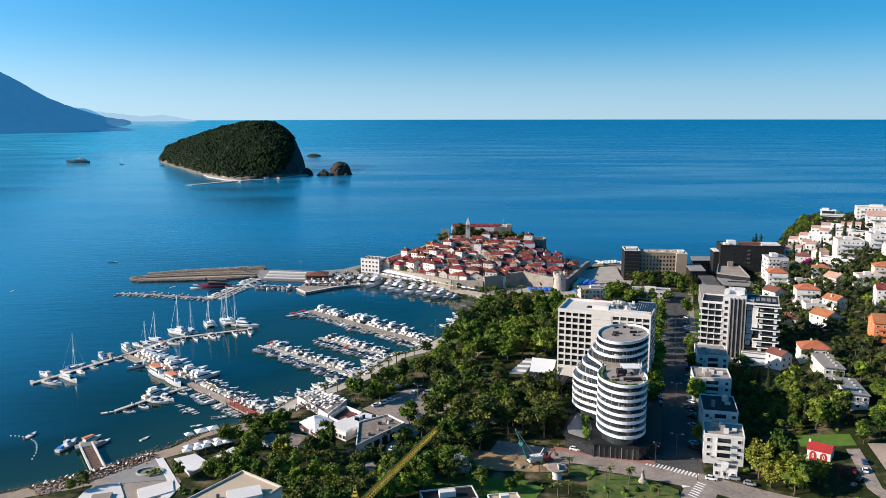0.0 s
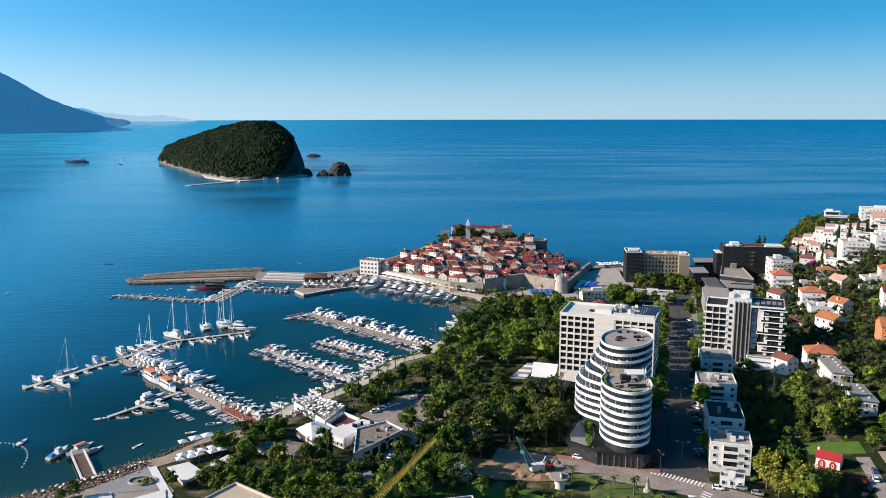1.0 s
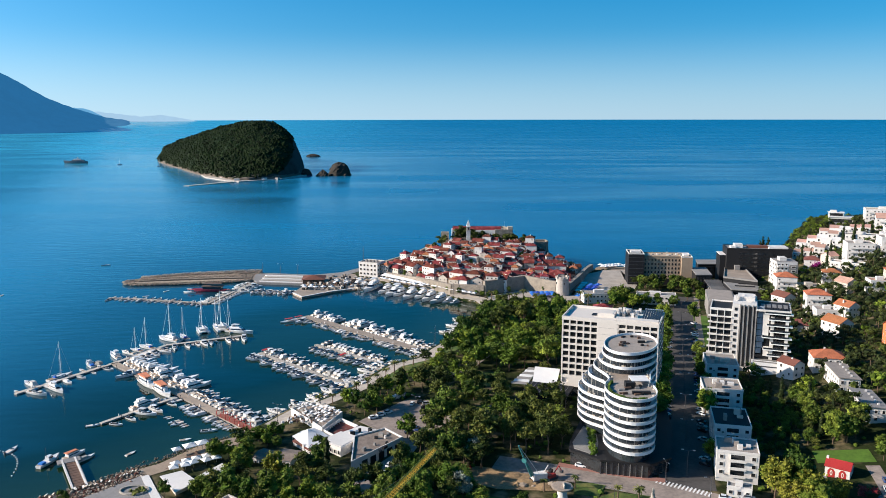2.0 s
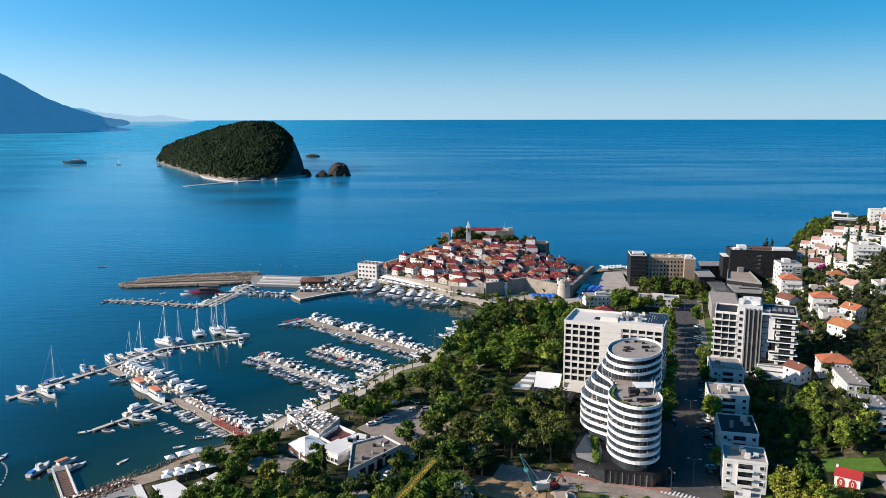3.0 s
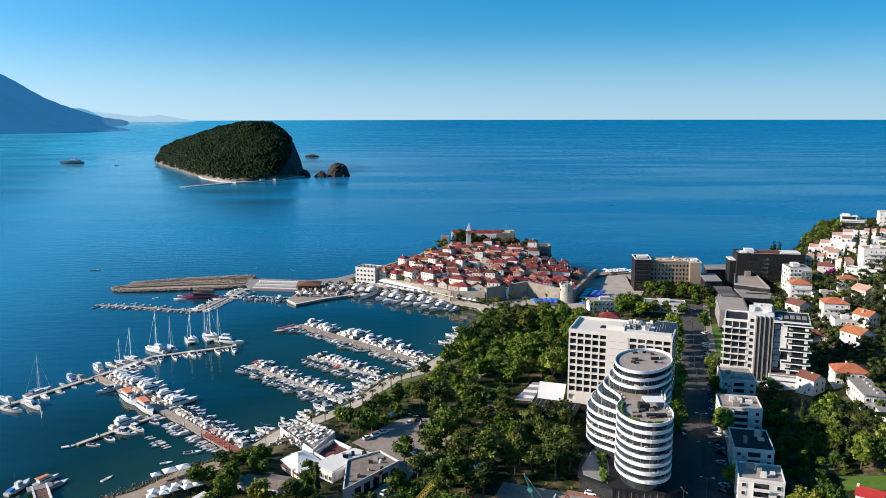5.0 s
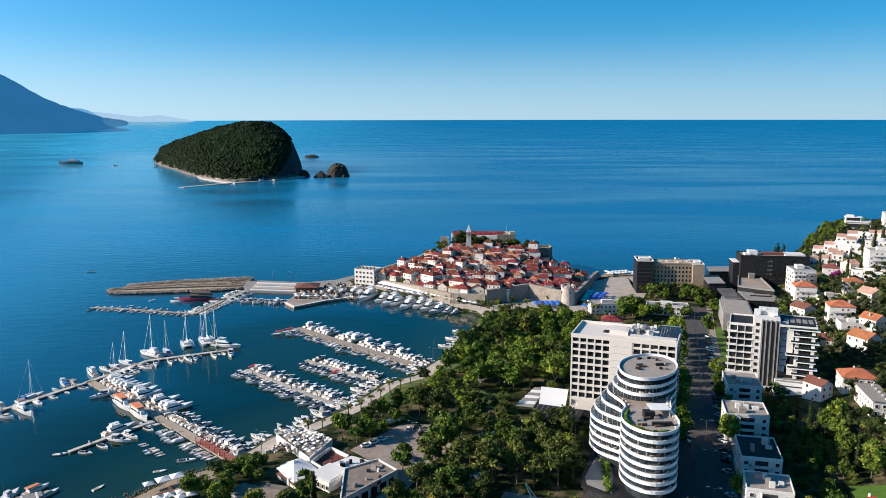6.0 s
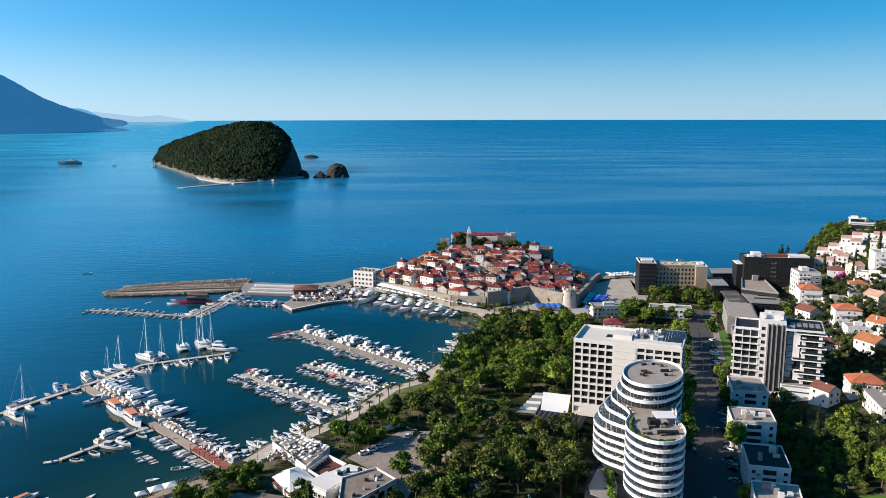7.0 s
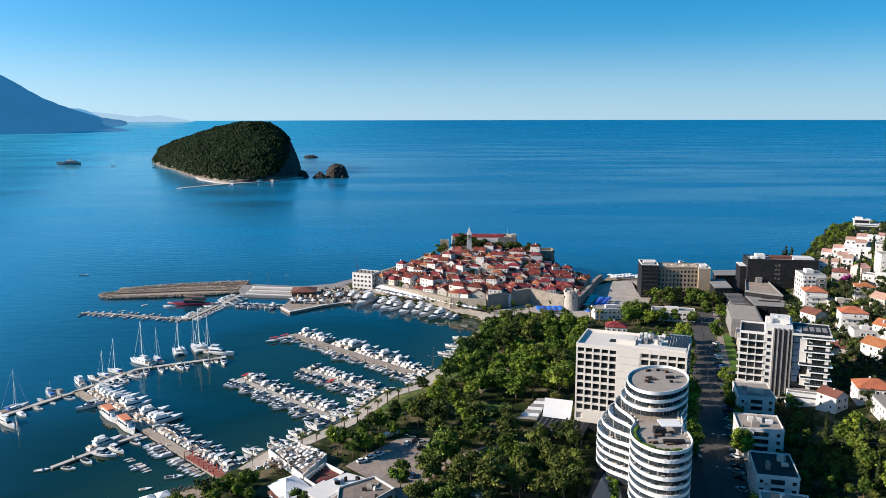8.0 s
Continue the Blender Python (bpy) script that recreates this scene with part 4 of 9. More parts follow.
# ---------------------------------------------------------------- the curved apartment tower
def tower_outline(z, inset=0.0, low=True):
    """Outline of a floor: a rear oval, a left lobe that steps back upwards and a front lobe."""
    def field(x, y):
        def ell(cx_, cy_, rx_, ry_):
            q = math.hypot((x - cx_) / rx_, (y - cy_) / ry_)
            return (q - 1) * min(rx_, ry_)
        back = max(0.0, (z - 24.0) / 16.0)
        ca_, sa_ = math.cos(1.08), math.sin(1.08)
        u_, w_ = (x - 76.4) * ca_ + (y - 317.5) * sa_, -(x - 76.4) * sa_ + (y - 317.5) * ca_
        parts_ = [(math.hypot(u_ / 15.0, w_ / 9.8) - 1) * 9.8]
        rl = 10.6 - 6.5 * back
        parts_.append(ell(66.0 + 7.0 * back, 314.5 + 3.0 * back, rl, rl + 2.2))
        if low:
            parts_.append(ell(69.5, 288.3, 9.1, 12.0))
            parts_.append(ell(72.6, 304.0, 7.4, 11.0))
        kk = 0.55
        return -math.log(sum(math.exp(-kk * v) for v in parts_)) / kk + inset
    c = (72.0, 304.0) if low else (76.4, 317.5)
    pts = []
    n = 112
    for i in range(n):
        a = 2 * math.pi * i / n
        ca, sa = math.cos(a), math.sin(a)
        lo, hi = 0.0, 46.0
        r = 46.0
        while r > 0.5 and field(c[0] + r * ca, c[1] + r * sa) > 0:
            r -= 0.8
        lo, hi = r, r + 0.8
        for _ in range(8):
            mid = (lo + hi) / 2
            if field(c[0] + mid * ca, c[1] + mid * sa) > 0:
                hi = mid
            else:
                lo = mid
        pts.append((c[0] + lo * ca, c[1] + lo * sa))
    return pts


def curved_tower():
    t = thing("apartment_tower", "white curved apartment tower with wavy balcony bands", "apartment tower", m=pose(0, 0, 0))
    base, pitch, floors, low_floors = 11.8, 2.82, 11, 8
    rr_ = random.Random(11)
    for i in range(floors):
        z = base + i * pitch
        low = i < low_floors
        out = tower_outline(z, 0.0, low)
        thin = tower_outline(z, 0.22, low)
        part("balcony_band", M().ribbon(out, thin, z - 0.34, z + 0.76), BANDW, t, "smooth white balcony parapet band")
        part("floor_slab", M().prism(tower_outline(z, 0.1, low), z - 0.34, z), BANDW, t)
        last = i == floors - 1
        if not last:
            upper_low = (i + 1) < low_floors
            glz = tower_outline(z, 1.75, upper_low)
            gl_ = part("glazing", M().prism(glz, z, z + pitch - 0.3), GLASSB, t, "dark tinted glass wall behind the balcony")
            mb = M()
            fr = tower_outline(z, 1.68, upper_low)
            for q in range(0, len(fr), 2):
                wide = 0.5 if rr_.random() < 0.16 else 0.09
                x, y = fr[q]
                x2, y2 = fr[(q + 1) % len(fr)]
                mb.obox(x, y, z, z + pitch - 0.3, wide, 0.12, math.atan2(y2 - y, x2 - x))
            part("mullions", mb, GREY if i % 3 else CHAR, gl_)["kind"] = "stuff"
            fb = M()
            fo = tower_outline(z, 1.0, low)
            for q in range(len(fo)):
                if rr_.random() < 0.2:
                    fb.obox(fo[q][0], fo[q][1], z, z + rr_.uniform(.4, .95), rr_.uniform(.4, 1.1), .5, rr_.uniform(0, 3))
            part("balcony_furniture", fb, CUSH if i % 3 else STEEL, t)["kind"] = "stuff"
    zt = base + (floors - 1) * pitch
    part("roof_terrace", M().prism(tower_outline(zt, 0.5, False), zt, zt + 0.08), ROOFG, t, "grey-tan paved roof terrace")
    zl = base + (low_floors - 1) * pitch
    front = [(69.4 + 8.2 * math.cos(a), 287.6 + 11.0 * math.sin(a)) for a in [2 * math.pi * i / 48 for i in range(48)]]
    part("roof_terrace", M().prism(front, zl + 0.01, zl + 0.09), ROOFG, t, "grey-tan paved lower roof terrace")
    part("roof_terrace", M().prism(tower_outline(zl, .5, True), zl + .002, zl + .05), PAVE, t, "paved middle terrace")
    hedge = M()
    for i in range(18, 40):
        a = 2 * math.pi * i / 48
        hedge.obox(69.4 + 7.7 * math.cos(a), 287.6 + 10.4 * math.sin(a), zl, zl + rr_.uniform(.7, 1.2), 1.4, .7, a + 1.57)
    part("terrace_hedge", hedge, LEAF, t)
    for k_ in range(15):
        x, y = 78.3 + rr_.uniform(-7, 7), 321 + rr_.uniform(-8, 7)
        part("planter", M().obox(x, y, zt, zt + rr_.uniform(.4, 1.0), rr_.uniform(.8, 3.2), rr_.uniform(.6, 1.0), rr_.choice((0, .2, 1.4))), rr_.choice((CHAR, GREY, WOODD)), t)
    for k_ in range(12):
        x, y = 69.4 + rr_.uniform(-5, 5), 287 + rr_.uniform(-7, 7)
        part("planter", M().obox(x, y, zl, zl + rr_.uniform(.4, 1.0), rr_.uniform(.8, 2.6), rr_.uniform(.6, 1.0), rr_.choice((0, .2, 1.4))), rr_.choice((CHAR, GREY, WOODD)), t)
    part("pergola", M().box(70.5, 291, zl + 2.3, 77, 297, zl + 2.5).box(70.6, 291.1, zl, 70.8, 291.3, zl + 2.3).box(76.7, 291.1, zl, 76.9, 291.3, zl + 2.3).box(70.6, 296.7, zl, 70.8, 296.9, zl + 2.3), WHITC, t)
    part("bar_counter", M().box(69, 283.2, zl, 75.5, 284.6, zl + 1.1), CHAR, t)
    part("bar_store", M().box(68, 289.5, zl, 71.5, 292.5, zl + 2.2), CHAR, t)
    # podium
    pod = thing("podium", "dark glazed podium under the curved tower", "podium", m=pose(0, 0, 2.5))
    poly = [(50, 297), (48.6, 290), (58, 281.5), (74, 277.5), (83, 283), (90, 306), (96, 338), (70, 344), (62, 330)]
    part("shop_glazing", M().prism(poly, -1, 4.9), GLASS, pod, "dark shop front glazing")
    part("upper_glazing", M().prism(tower_outline(12, 1.6, True), 5.6, 8.95), GLASSB, pod, "dark glass storey under the tower")
    out = [(66 + (x - 66) * 1.04, 300 + (y - 300) * 1.03) for x, y in poly]
    part("canopy", M().prism(out, 4.9, 5.6), CHAR, pod)
    for i in range(16):
        k_ = i / 16
        x, y = 58 + 16 * k_, 281.3 - 3.9 * k_
        if i % 2 == 0:
            part("post", M().box(x - .1, y - .25, 0, x + .1, y + .1, 4.9), ALU if i % 4 else STEEL, pod)
    part("deck", M().prism([(50.3, 296), (50, 290.5), (57, 284), (60, 296), (62, 316), (60, 318)], 5.6, 5.8), GREY, pod)
    return t


curved_tower()


# ---------------------------------------------------------------- apartment tower with dark fins
def finned_tower():
    p0, p1 = (136.7, 402.9), (172.3, 388.7)
    t = thing("apartment_tower", "white apartment tower with dark vertical fins and stepped balconies", "apartment tower", m=frame_of(p0, p1, 2.5) @ Matrix.Diagonal((1, 1, .965, 1)))
    w = math.dist(p0, p1)
    g0 = 5.0
    # left wing
    lw0, lw1 = 0.5, 11.0
    part("wing_wall", M().box(lw0, 0.8, -2, lw1, 19, 31.5), WHITE, t)
    fb = M()
    for j in range(8):
        z = g0 + j * 3.3
        fb.box(lw0 - .9, -1.0, z - .15, lw1, .85, z + .2)
        fb.box(lw0 - .9, -1.0, z + .2, lw0 + (3.6 if j % 3 else 1.2), -.85, z + .95)
    for x in (lw0, 3.8, 7.1, lw1 - .5):
        fb.box(x, -.2, g0, x + .3, .82, 31.5)
    part("balcony_frame", fb, WHITE, t)
    for j in range(8):
        for i in range(3):
            window(t, 2.4 + i * 3.35, 0.78, g0 + j * 3.3 + 1.65, 2.85, 2.5, 0, STEEL)
        for y in (4, 8, 12, 16):
            window(t, lw0, y, g0 + j * 3.3 + 1.7, 1.2, 1.7, 270)
    part("roof_terrace", M().box(lw0 + .3, 1.2, 31.5, lw1, 18.6, 31.7), CHAR, t)
    part("parapet", M().ribbon([(lw0 - .2, .6), (lw1, .6), (lw1, 19.2), (lw0 - .2, 19.2)], [(lw0 + .2, 1), (lw1 - .3, 1), (lw1 - .3, 18.8), (lw0 + .2, 18.8)], 31.2, 32.4), WHITE, t)
    # finned core
    c0, c1 = 11.0, 22.2
    part("core_wall", M().box(c0, -.6, -2, c1, 20, 35.6), WHITE, t)
    for x0, x1 in ((c0 + 4.0, c0 + 4.6), (c0 + 5.6, c0 + 6.6), (c0 + 7.6, c0 + 8.8), (c0 + 9.8, c0 + 10.8)):
        part("dark_fin", M().box(x0 - .12, -1.15, 3.0, x1 + .12, -.55, 34.6), DARKW, t, "dark vertical metal fin")
    for x in (c0 + 3.3, c0 + 5.0, c0 + 7.0, c0 + 9.2, c1 - .5):
        part("pale_fin", M().box(x, -1.3, 3.0, x + .62, -.5, 35.4), GREY, t)
    for j in range(9):
        window(t, c0 + 1.6, -.6, g0 + j * 3.3 + 1.4, 1.2, 1.3, 0, STEEL)
    for x, y, hh in ((c0 + 1, 6, 3.2), (c0 + 4, 12, 2.4), (c0 + 7.5, 5, 3.4), (c0 + 9.5, 14, 2.0)):
        part("roof_vent", M().box(x, y, 35.6, x + 1.1, y + 1.1, 35.6 + hh), WHITE, t)
    part("roof_pavilion", M().box(c0 + 2, 8, 35.6, c1 - 1, 18, 37.4), WHITE, t)
    # right wing with stepped slabs
    r0, r1 = 22.2, w
    part("podium_wall", M().box(r0 - .8, -3.4, -2, r1 + .6, 1.1, 4.4).box(r0 - .8, -3.4, 5.2, r1 + .6, -2.9, 7.4), BANDW, t)
    part("podium_slit", M().box(r0 - .6, -3.1, 4.4, r1 + .4, 1.1, 5.2), DARKW, t)
    part("wing_glazing", M().box(r0, 1.2, -2, r1 - 1.2, 18, 33.0), GLASS, t, "dark glazed wing wall")
    part("pier", M().box(r0 + 6.8, -.4, 7.5, r0 + 8.4, 1.3, 30), WHITE, t)
    part("pier", M().box(r1 - 2.6, -1.8, 8, r1 - 1.2, 1.3, 31), WHITE, t)
    part("pier", M().box(r0 + 3.2, .2, 20, r0 + 6.0, 1.3, 33), WHITE, t, "white panel")
    part("pier", M().box(r0 + 4.0, .2, 9, r0 + 6.6, 1.3, 14), WHITE, t)
    for j in range(8):
        z = 10.0 + j * 3.15
        a = r0 + (3.0 if j % 2 else 5.6) + (j % 3) * 0.8
        part("balcony_slab", M().box(a, -2.3, z - .26, r1 + (.6 if j % 2 else -.4), 1.4, z + .2), BANDW, t)
        part("balustrade", M().box(a + .3, -2.2, z + .2, r1 - .6, -2.12, z + 1.1), GLASSB, t, "dark glass balustrade")
        part("glass_panel", M().box(r0 + .5, .7, z + .1, r0 + 3.0 + (j % 3) * .5, 1.15, z + 2.9), PANEL, t, "pale blue glass panel")
        for i in range(7):
            part("screen", M().box(r0 + 7.5 + i * 1.15, 0.3, z, r0 + 7.75 + i * 1.15, 1.25, z + 2.7), CHAR, t)
        for y in (4, 9, 14):
            window(t, r1 - 1.2, y, z + 1.4, 1.6, 1.8, 90, STEEL)
    part("roof", M().box(r0 - .2, -1.6, 33.0, r1 - .6, 18.6, 33.6), CHAR, t)
    part("roof_edge", M().ribbon([(r0 - .2, -1.8), (r1 - .4, -1.8), (r1 - .4, 18.8), (r0 - .2, 18.8)], [(r0 + .4, -1.2), (r1 - 1, -1.2), (r1 - 1, 18.2), (r0 + .4, 18.2)], 32.9, 33.9), WHITE, t)
    for i in range(5):
        part("skylight", M().box(r0 + 2 + i * 2.6, 5, 33.6, r0 + 3.9 + i * 2.6, 12, 33.85), GREY, t)
    part("podium", M().box(r0 - 1.0, -6.0, -3, r1 + 1.0, 1.2, 7.2), BANDW, t)
    part("podium_slot", M().box(r0 + .5, -6.06, 5.0, r1 - 1, -5.9, 5.6), STEEL, t)
    part("podium_deck", M().box(r0 - .5, -5.6, 7.2, r1 + .6, 1.0, 7.26), GREY, t)
    part("planting_bed", M().box(-2, -5, 0, 10, .6, 5.4), WHITE, t)
    return t


finned_tower()


# ---------------------------------------------------------------- blocks along the boulevard
def street_block(p0, p1, d, h, label, seed):
    """A four-storey block with loggias and roof sheds, front facing the viewer's end of the street."""
    r = random.Random(seed)
    w = math.dist(p0, p1)
    t = thing("apartment_block", label, "apartment block", "blocks along the boulevard", frame_of(p0, p1, 2.5))
    part("wall", M().box(0, 0, -2, w, d, h - .5), WHITE, t)
    # Block 2 takes charcoal: the tower's shade is put into its roof colour.
    part("roof", M().box(.2, .2, h - .6, w - .2, d - .2, h - .35), CHAR if seed == 2 else ROOFG, t)
    part("parapet", M().ribbon([(-.1, -.1), (w + .1, -.1), (w + .1, d + .1), (-.1, d + .1)], [(.2, .2), (w - .2, .2), (w - .2, d - .2), (.2, d - .2)], h - .7, h + .15), WHITE, t)
    for k_ in range(5):
        x, y = r.uniform(.12, .75) * w, r.uniform(.15, .75) * d
        part("roof_shed", M().box(x, y, h - .4, x + r.uniform(1.2, 3), y + r.uniform(1, 2.6), h + r.uniform(.6, 2.0)), r.choice((WHITE, WHITE, CREAM, ROOFG)), t)
    fl = int((h - 1.2) / 2.85)
    for j in range(fl):
        z = h - 0.9 - (j + 1) * 2.85
        window(t, w * .12, 0, z + 1.6, 1.2, 1.2, 0)
        window(t, w * .88, 0, z + 1.6, 1.3, 1.3, 0)
        # Flat dark panel on the wall stands for the shade inside the loggia.
        part("loggia", M().box(w * .34, -.06, z + .3, w * .66, .02, z + 2.5), GLASS, t, "flat dark panel painted as a shaded loggia opening")
        bb = M().box(w * .32, -1.0, z + .12, w * .70, 0, z + .3).box(w * .32, -1.0, z + .3, w * .70, -.9, z + 1.2).box(w * .32, -1.0, z + .3, w * .33, 0, z + 2.6)
        part("balcony", bb, WHITE, t)
        nn = max(2, int(d / 3.4))
        for i in range(nn):
            y = d * (i + .5) / nn
            window(t, 0, y, z + 1.6, 1.2, 1.3, 270)
            window(t, w, y, z + 1.6, 1.2, 1.3, 90)
        if r.random() < .7:
            part("air_unit", M().box(w * .2, -.35, z + .5, w * .2 + .8, 0, z + 1.05), GREY, t)
    return t


street_block((97.6, 276.2), (111.0, 272.2), 13, 11.4, "white four-storey apartment block on the street corner", 1)
street_block((105.0, 300.0), (117.9, 296.8), 19, 11.2, "grey-white apartment block in the tower's shadow", 2)
street_block((113.0, 337.0), (128.6, 333.5), 15, 12.2, "white apartment block with roof sheds", 3)
street_block((126.5, 373.0), (140.5, 369.8), 19, 11.2, "pale apartment block beside the boulevard", 4)


# ---------------------------------------------------------------- beige seaside hotel
def seaside_hotel():
    p0, p1 = (143.4, 603.2), (190.4, 597.7)
    w = math.dist(p0, p1)
    t = thing("hotel", "beige seaside hotel with rows of arched windows", "hotel", m=frame_of(p0, p1, 2.5) @ Matrix.Diagonal((1, 1, .92, 1)))
    part("main_wall", M().box(11.5, 1.5, -2, w - 8, 17, 23.2), BEIGE, t)
    part("dark_wing", M().box(0, -2, -2, 11.5, 19, 25.6), DARKW, t, "dark glass end wing")
    part("end_wing", M().box(w - 8, -1.2, -2, w, 17.5, 23.4), BEIGE, t)
    part("base", M().box(11.5, -.2, -2, w - 8, 1.5, 5.0), CHAR, t)
    part("roof_terrace", M().box(11.7, 1.7, 23.2, w - 8.2, 16.8, 23.4), ROOFT, t)
    part("parapet", M().ribbon([(11.4, 1.3), (w - 8, 1.3), (w - 8, 17.2), (11.4, 17.2)], [(11.9, 1.8), (w - 8.5, 1.8), (w - 8.5, 16.7), (11.9, 16.7)], 23, 24), BEIGE, t)
    for x0, x1, z, y0 in ((0, 11.5, 25.6, -2), (w - 8, w, 23.4, -1.2)):
        part("roof_frame", M().ribbon([(x0 - .1, y0 - .1), (x1 + .1, y0 - .1), (x1 + .1, 17.6), (x0 - .1, 17.6)], [(x0 + .5, y0 + .5), (x1 - .5, y0 + .5), (x1 - .5, 17), (x0 + .5, 17)], z - .1, z + .6), WHITE, t)
        part("roof_plant", M().box(x0 + 2, 4, z, x1 - 2, 10, z + 1.4), WHITE, t)
    arch = M()
    arch.box(-.5, -.1, -.9, .5, .04, .5)
    arch.prism([(-.5, -.1), (.5, -.1), (.5, .04), (-.5, .04)], .5, 1.0, top=[(-.22, -.1), (.22, -.1), (.22, .04), (-.22, .04)])
    am = arch.mesh("arched_window", [GLASS])
    for j in range(5):
        for i in range(11):
            ob = part("arched_window", am, None, t)
            ob.matrix_basis = pose(12.9 + i * 2.5, 1.5, 6.8 + j * 3.4)
    sl = M()
    for j in range(8):
        sl.box(.3, -2.12, 1.5 + j * 3, 11.2, -1.96, 1.75 + j * 3)
        sl.box(11.46, -1.8, 1.5 + j * 3, 11.62, 1.2, 1.75 + j * 3)
    part("floor_trim", sl, STEEL, t)
    for k_ in range(7):
        part("roof_unit", M().box(15 + k_ * 3.6, 5 + (k_ * 37 % 7), 23.3, 16.3 + k_ * 3.6, 6.4 + (k_ * 37 % 7), 24.5), GREY if k_ % 2 else WHITE, t)
    return t


seaside_hotel()


# ---------------------------------------------------------------- dark modern hotel
def dark_hotel():
    p0, p1 = (211.6, 585.5), (256.5, 578.5)
    w = math.dist(p0, p1)
    t = thing("hotel", "charcoal modern hotel with a dark glass front", "hotel", m=frame_of(p0, p1, 5.0) @ Matrix.Diagonal((1, 1, .925, 1)))
    part("main_wall", M().box(0, 0, -4, w, 17, 29.5), CHAR, t)
    part("roof", M().box(.5, .5, 29.5, w - .5, 16.5, 29.8), GREY, t)
    part("parapet", M().ribbon([(-.1, -.1), (w + .1, -.1), (w + .1, 17.1), (-.1, 17.1)], [(.5, .5), (w - .5, .5), (w - .5, 16.5), (.5, 16.5)], 29.3, 30.5), CHAR, t)
    wp = window_mesh(2.2, 1.5, CHAR, 0.06)
    for j in range(8):
        for i in range(13):
            ob = part("window", wp, None, t)
            ob.matrix_basis = pose(10 + i * 2.6, 0, 3 + j * 3.3)
    part("stair_tower", M().box(5.5, -2.5, -4, 9.2, 0, 17), GREY, t)
    part("roof_house", M().box(6, 5, 29.8, 12, 11, 33.0).box(3, 3, 29.8, 7, 8, 31.4), WHITE, t)
    part("roof_house", M().box(16, 6, 29.8, 30, 12, 31.6), TILEB, t)
    part("roof_deck", M().box(30, 3, 29.8, w - 2, 14, 31.2), WHITE, t)
    part("roof_wing", M().box(-4, 4, -4, 0, 18, 24), CHAR, t)
    part("wing_roof", M().box(-4.2, 3.8, 24, 0, 18, 24.5), WHITE, t)
    # terraces between hotel and boulevard
    t2 = thing("hotel_terraces", "stepped dark hotel terraces with pergola beams", "terrace building", m=pose(0, 0, 2.5))
    poly = [(199, 556), (217.5, 541.5), (229, 600), (212, 590)]
    part("hall_wall", M().prism(poly, -2, 14.4), CHAR, t2)
    inn = [(214.4 + (x - 214.4) * .93, 572 + (y - 572) * .95) for x, y in poly]
    part("hall_roof", M().prism(inn, 14.3, 14.6), PAVE, t2)
    part("hall_parapet", M().ribbon(poly, inn, 14.2, 15.5), GREY, t2)
    part("terrace_block", M().prism([(196, 531), (217, 525), (217.4, 541.3), (199, 555.8)], -2, 11.4), CHAR, t2)
    part("terrace_roof", M().prism([(195.4, 530.4), (217.6, 524), (217.8, 540.8), (199, 555)], 11.4, 12.0), GREY, t2)
    for i in range(4):
        part("roof_upstand", M().obox(206 + 1.6 * i, 534 + 4 * i, 12, 12.7, 15 - 2 * i, .7, -.3), CHAR if i % 2 else GREY, t2)
    for i in range(3):
        part("glazing", M().obox(200 + 6.2 * i, 529.6 - 1.75 * i, 3, 10, 5.0, .3, -.28), GLASS, t2)
    for x, y, z0_, z1_, w_, d_ in ((186.7, 576.3, -2, 12.2, 11.4, 27), (203.2, 623, -2, 11.2, 21.5, 19)):
        q = [(x, y), (x + w_, y), (x + w_ + 4.4, y + d_), (x + 4.4, y + d_)]
        c_ = (x + w_ / 2 + 2.2, y + d_ / 2)
        part("dark_block", M().prism(q, z0_, z1_), CHAR, t2)
        part("block_roof", M().prism([(c_[0] + (a - c_[0]) * 1.03, c_[1] + (b - c_[1]) * 1.02) for a, b in q], z1_, z1_ + .5), GREY, t2)
        for k_ in range(5):
            part("block_window", M().box(x + .5 + k_ * w_ / 5, y - .12, 1, x + w_ / 5 * (k_ + 1) - .3, y + .1, z1_ - 1.5), GLASS, t2)
    for i in range(13):
        part("pergola_beam", M().obox(190.2 + .62 * i, 530 + 3.7 * i, 8.6, 9.2, 11, .7, 0), GREY, t2)
    for i in range(5):
        part("pergola_post", M().box(185 + 2.3 * i, 530 + 11 * i, -2, 185.5 + 2.3 * i, 530.5 + 11 * i, 8.6), GREY, t2)
        part("pergola_post", M().box(195 + 2.3 * i, 530 + 11 * i, -2, 195.5 + 2.3 * i, 530.5 + 11 * i, 8.6), GREY, t2)
    part("pergola_floor", M().prism([(184, 527), (196, 527), (207, 576), (195, 576)], -2, 4.5), GREY, t2)
    part("side_wing", M().prism([(170, 500), (186, 494), (196, 530), (180, 536)], -2, 11), GREY, t2)
    part("side_wing_roof", M().prism([(171, 501), (185.4, 495.2), (195, 529.4), (181, 535)], 11, 11.3), ROOFG, t2)
    part("garden_wall", M().prism([(157, 450), (170, 446), (184, 492), (172, 498)], -2, 6.5), STONEL, t2)
    for j in range(3):
        for i in range(6):
            window(t2, 171.5 + i * 2.4, 499.6 - i * .9, 3 + j * 2.8, 1.3, 1.5, -20, STEEL)


dark_hotel()


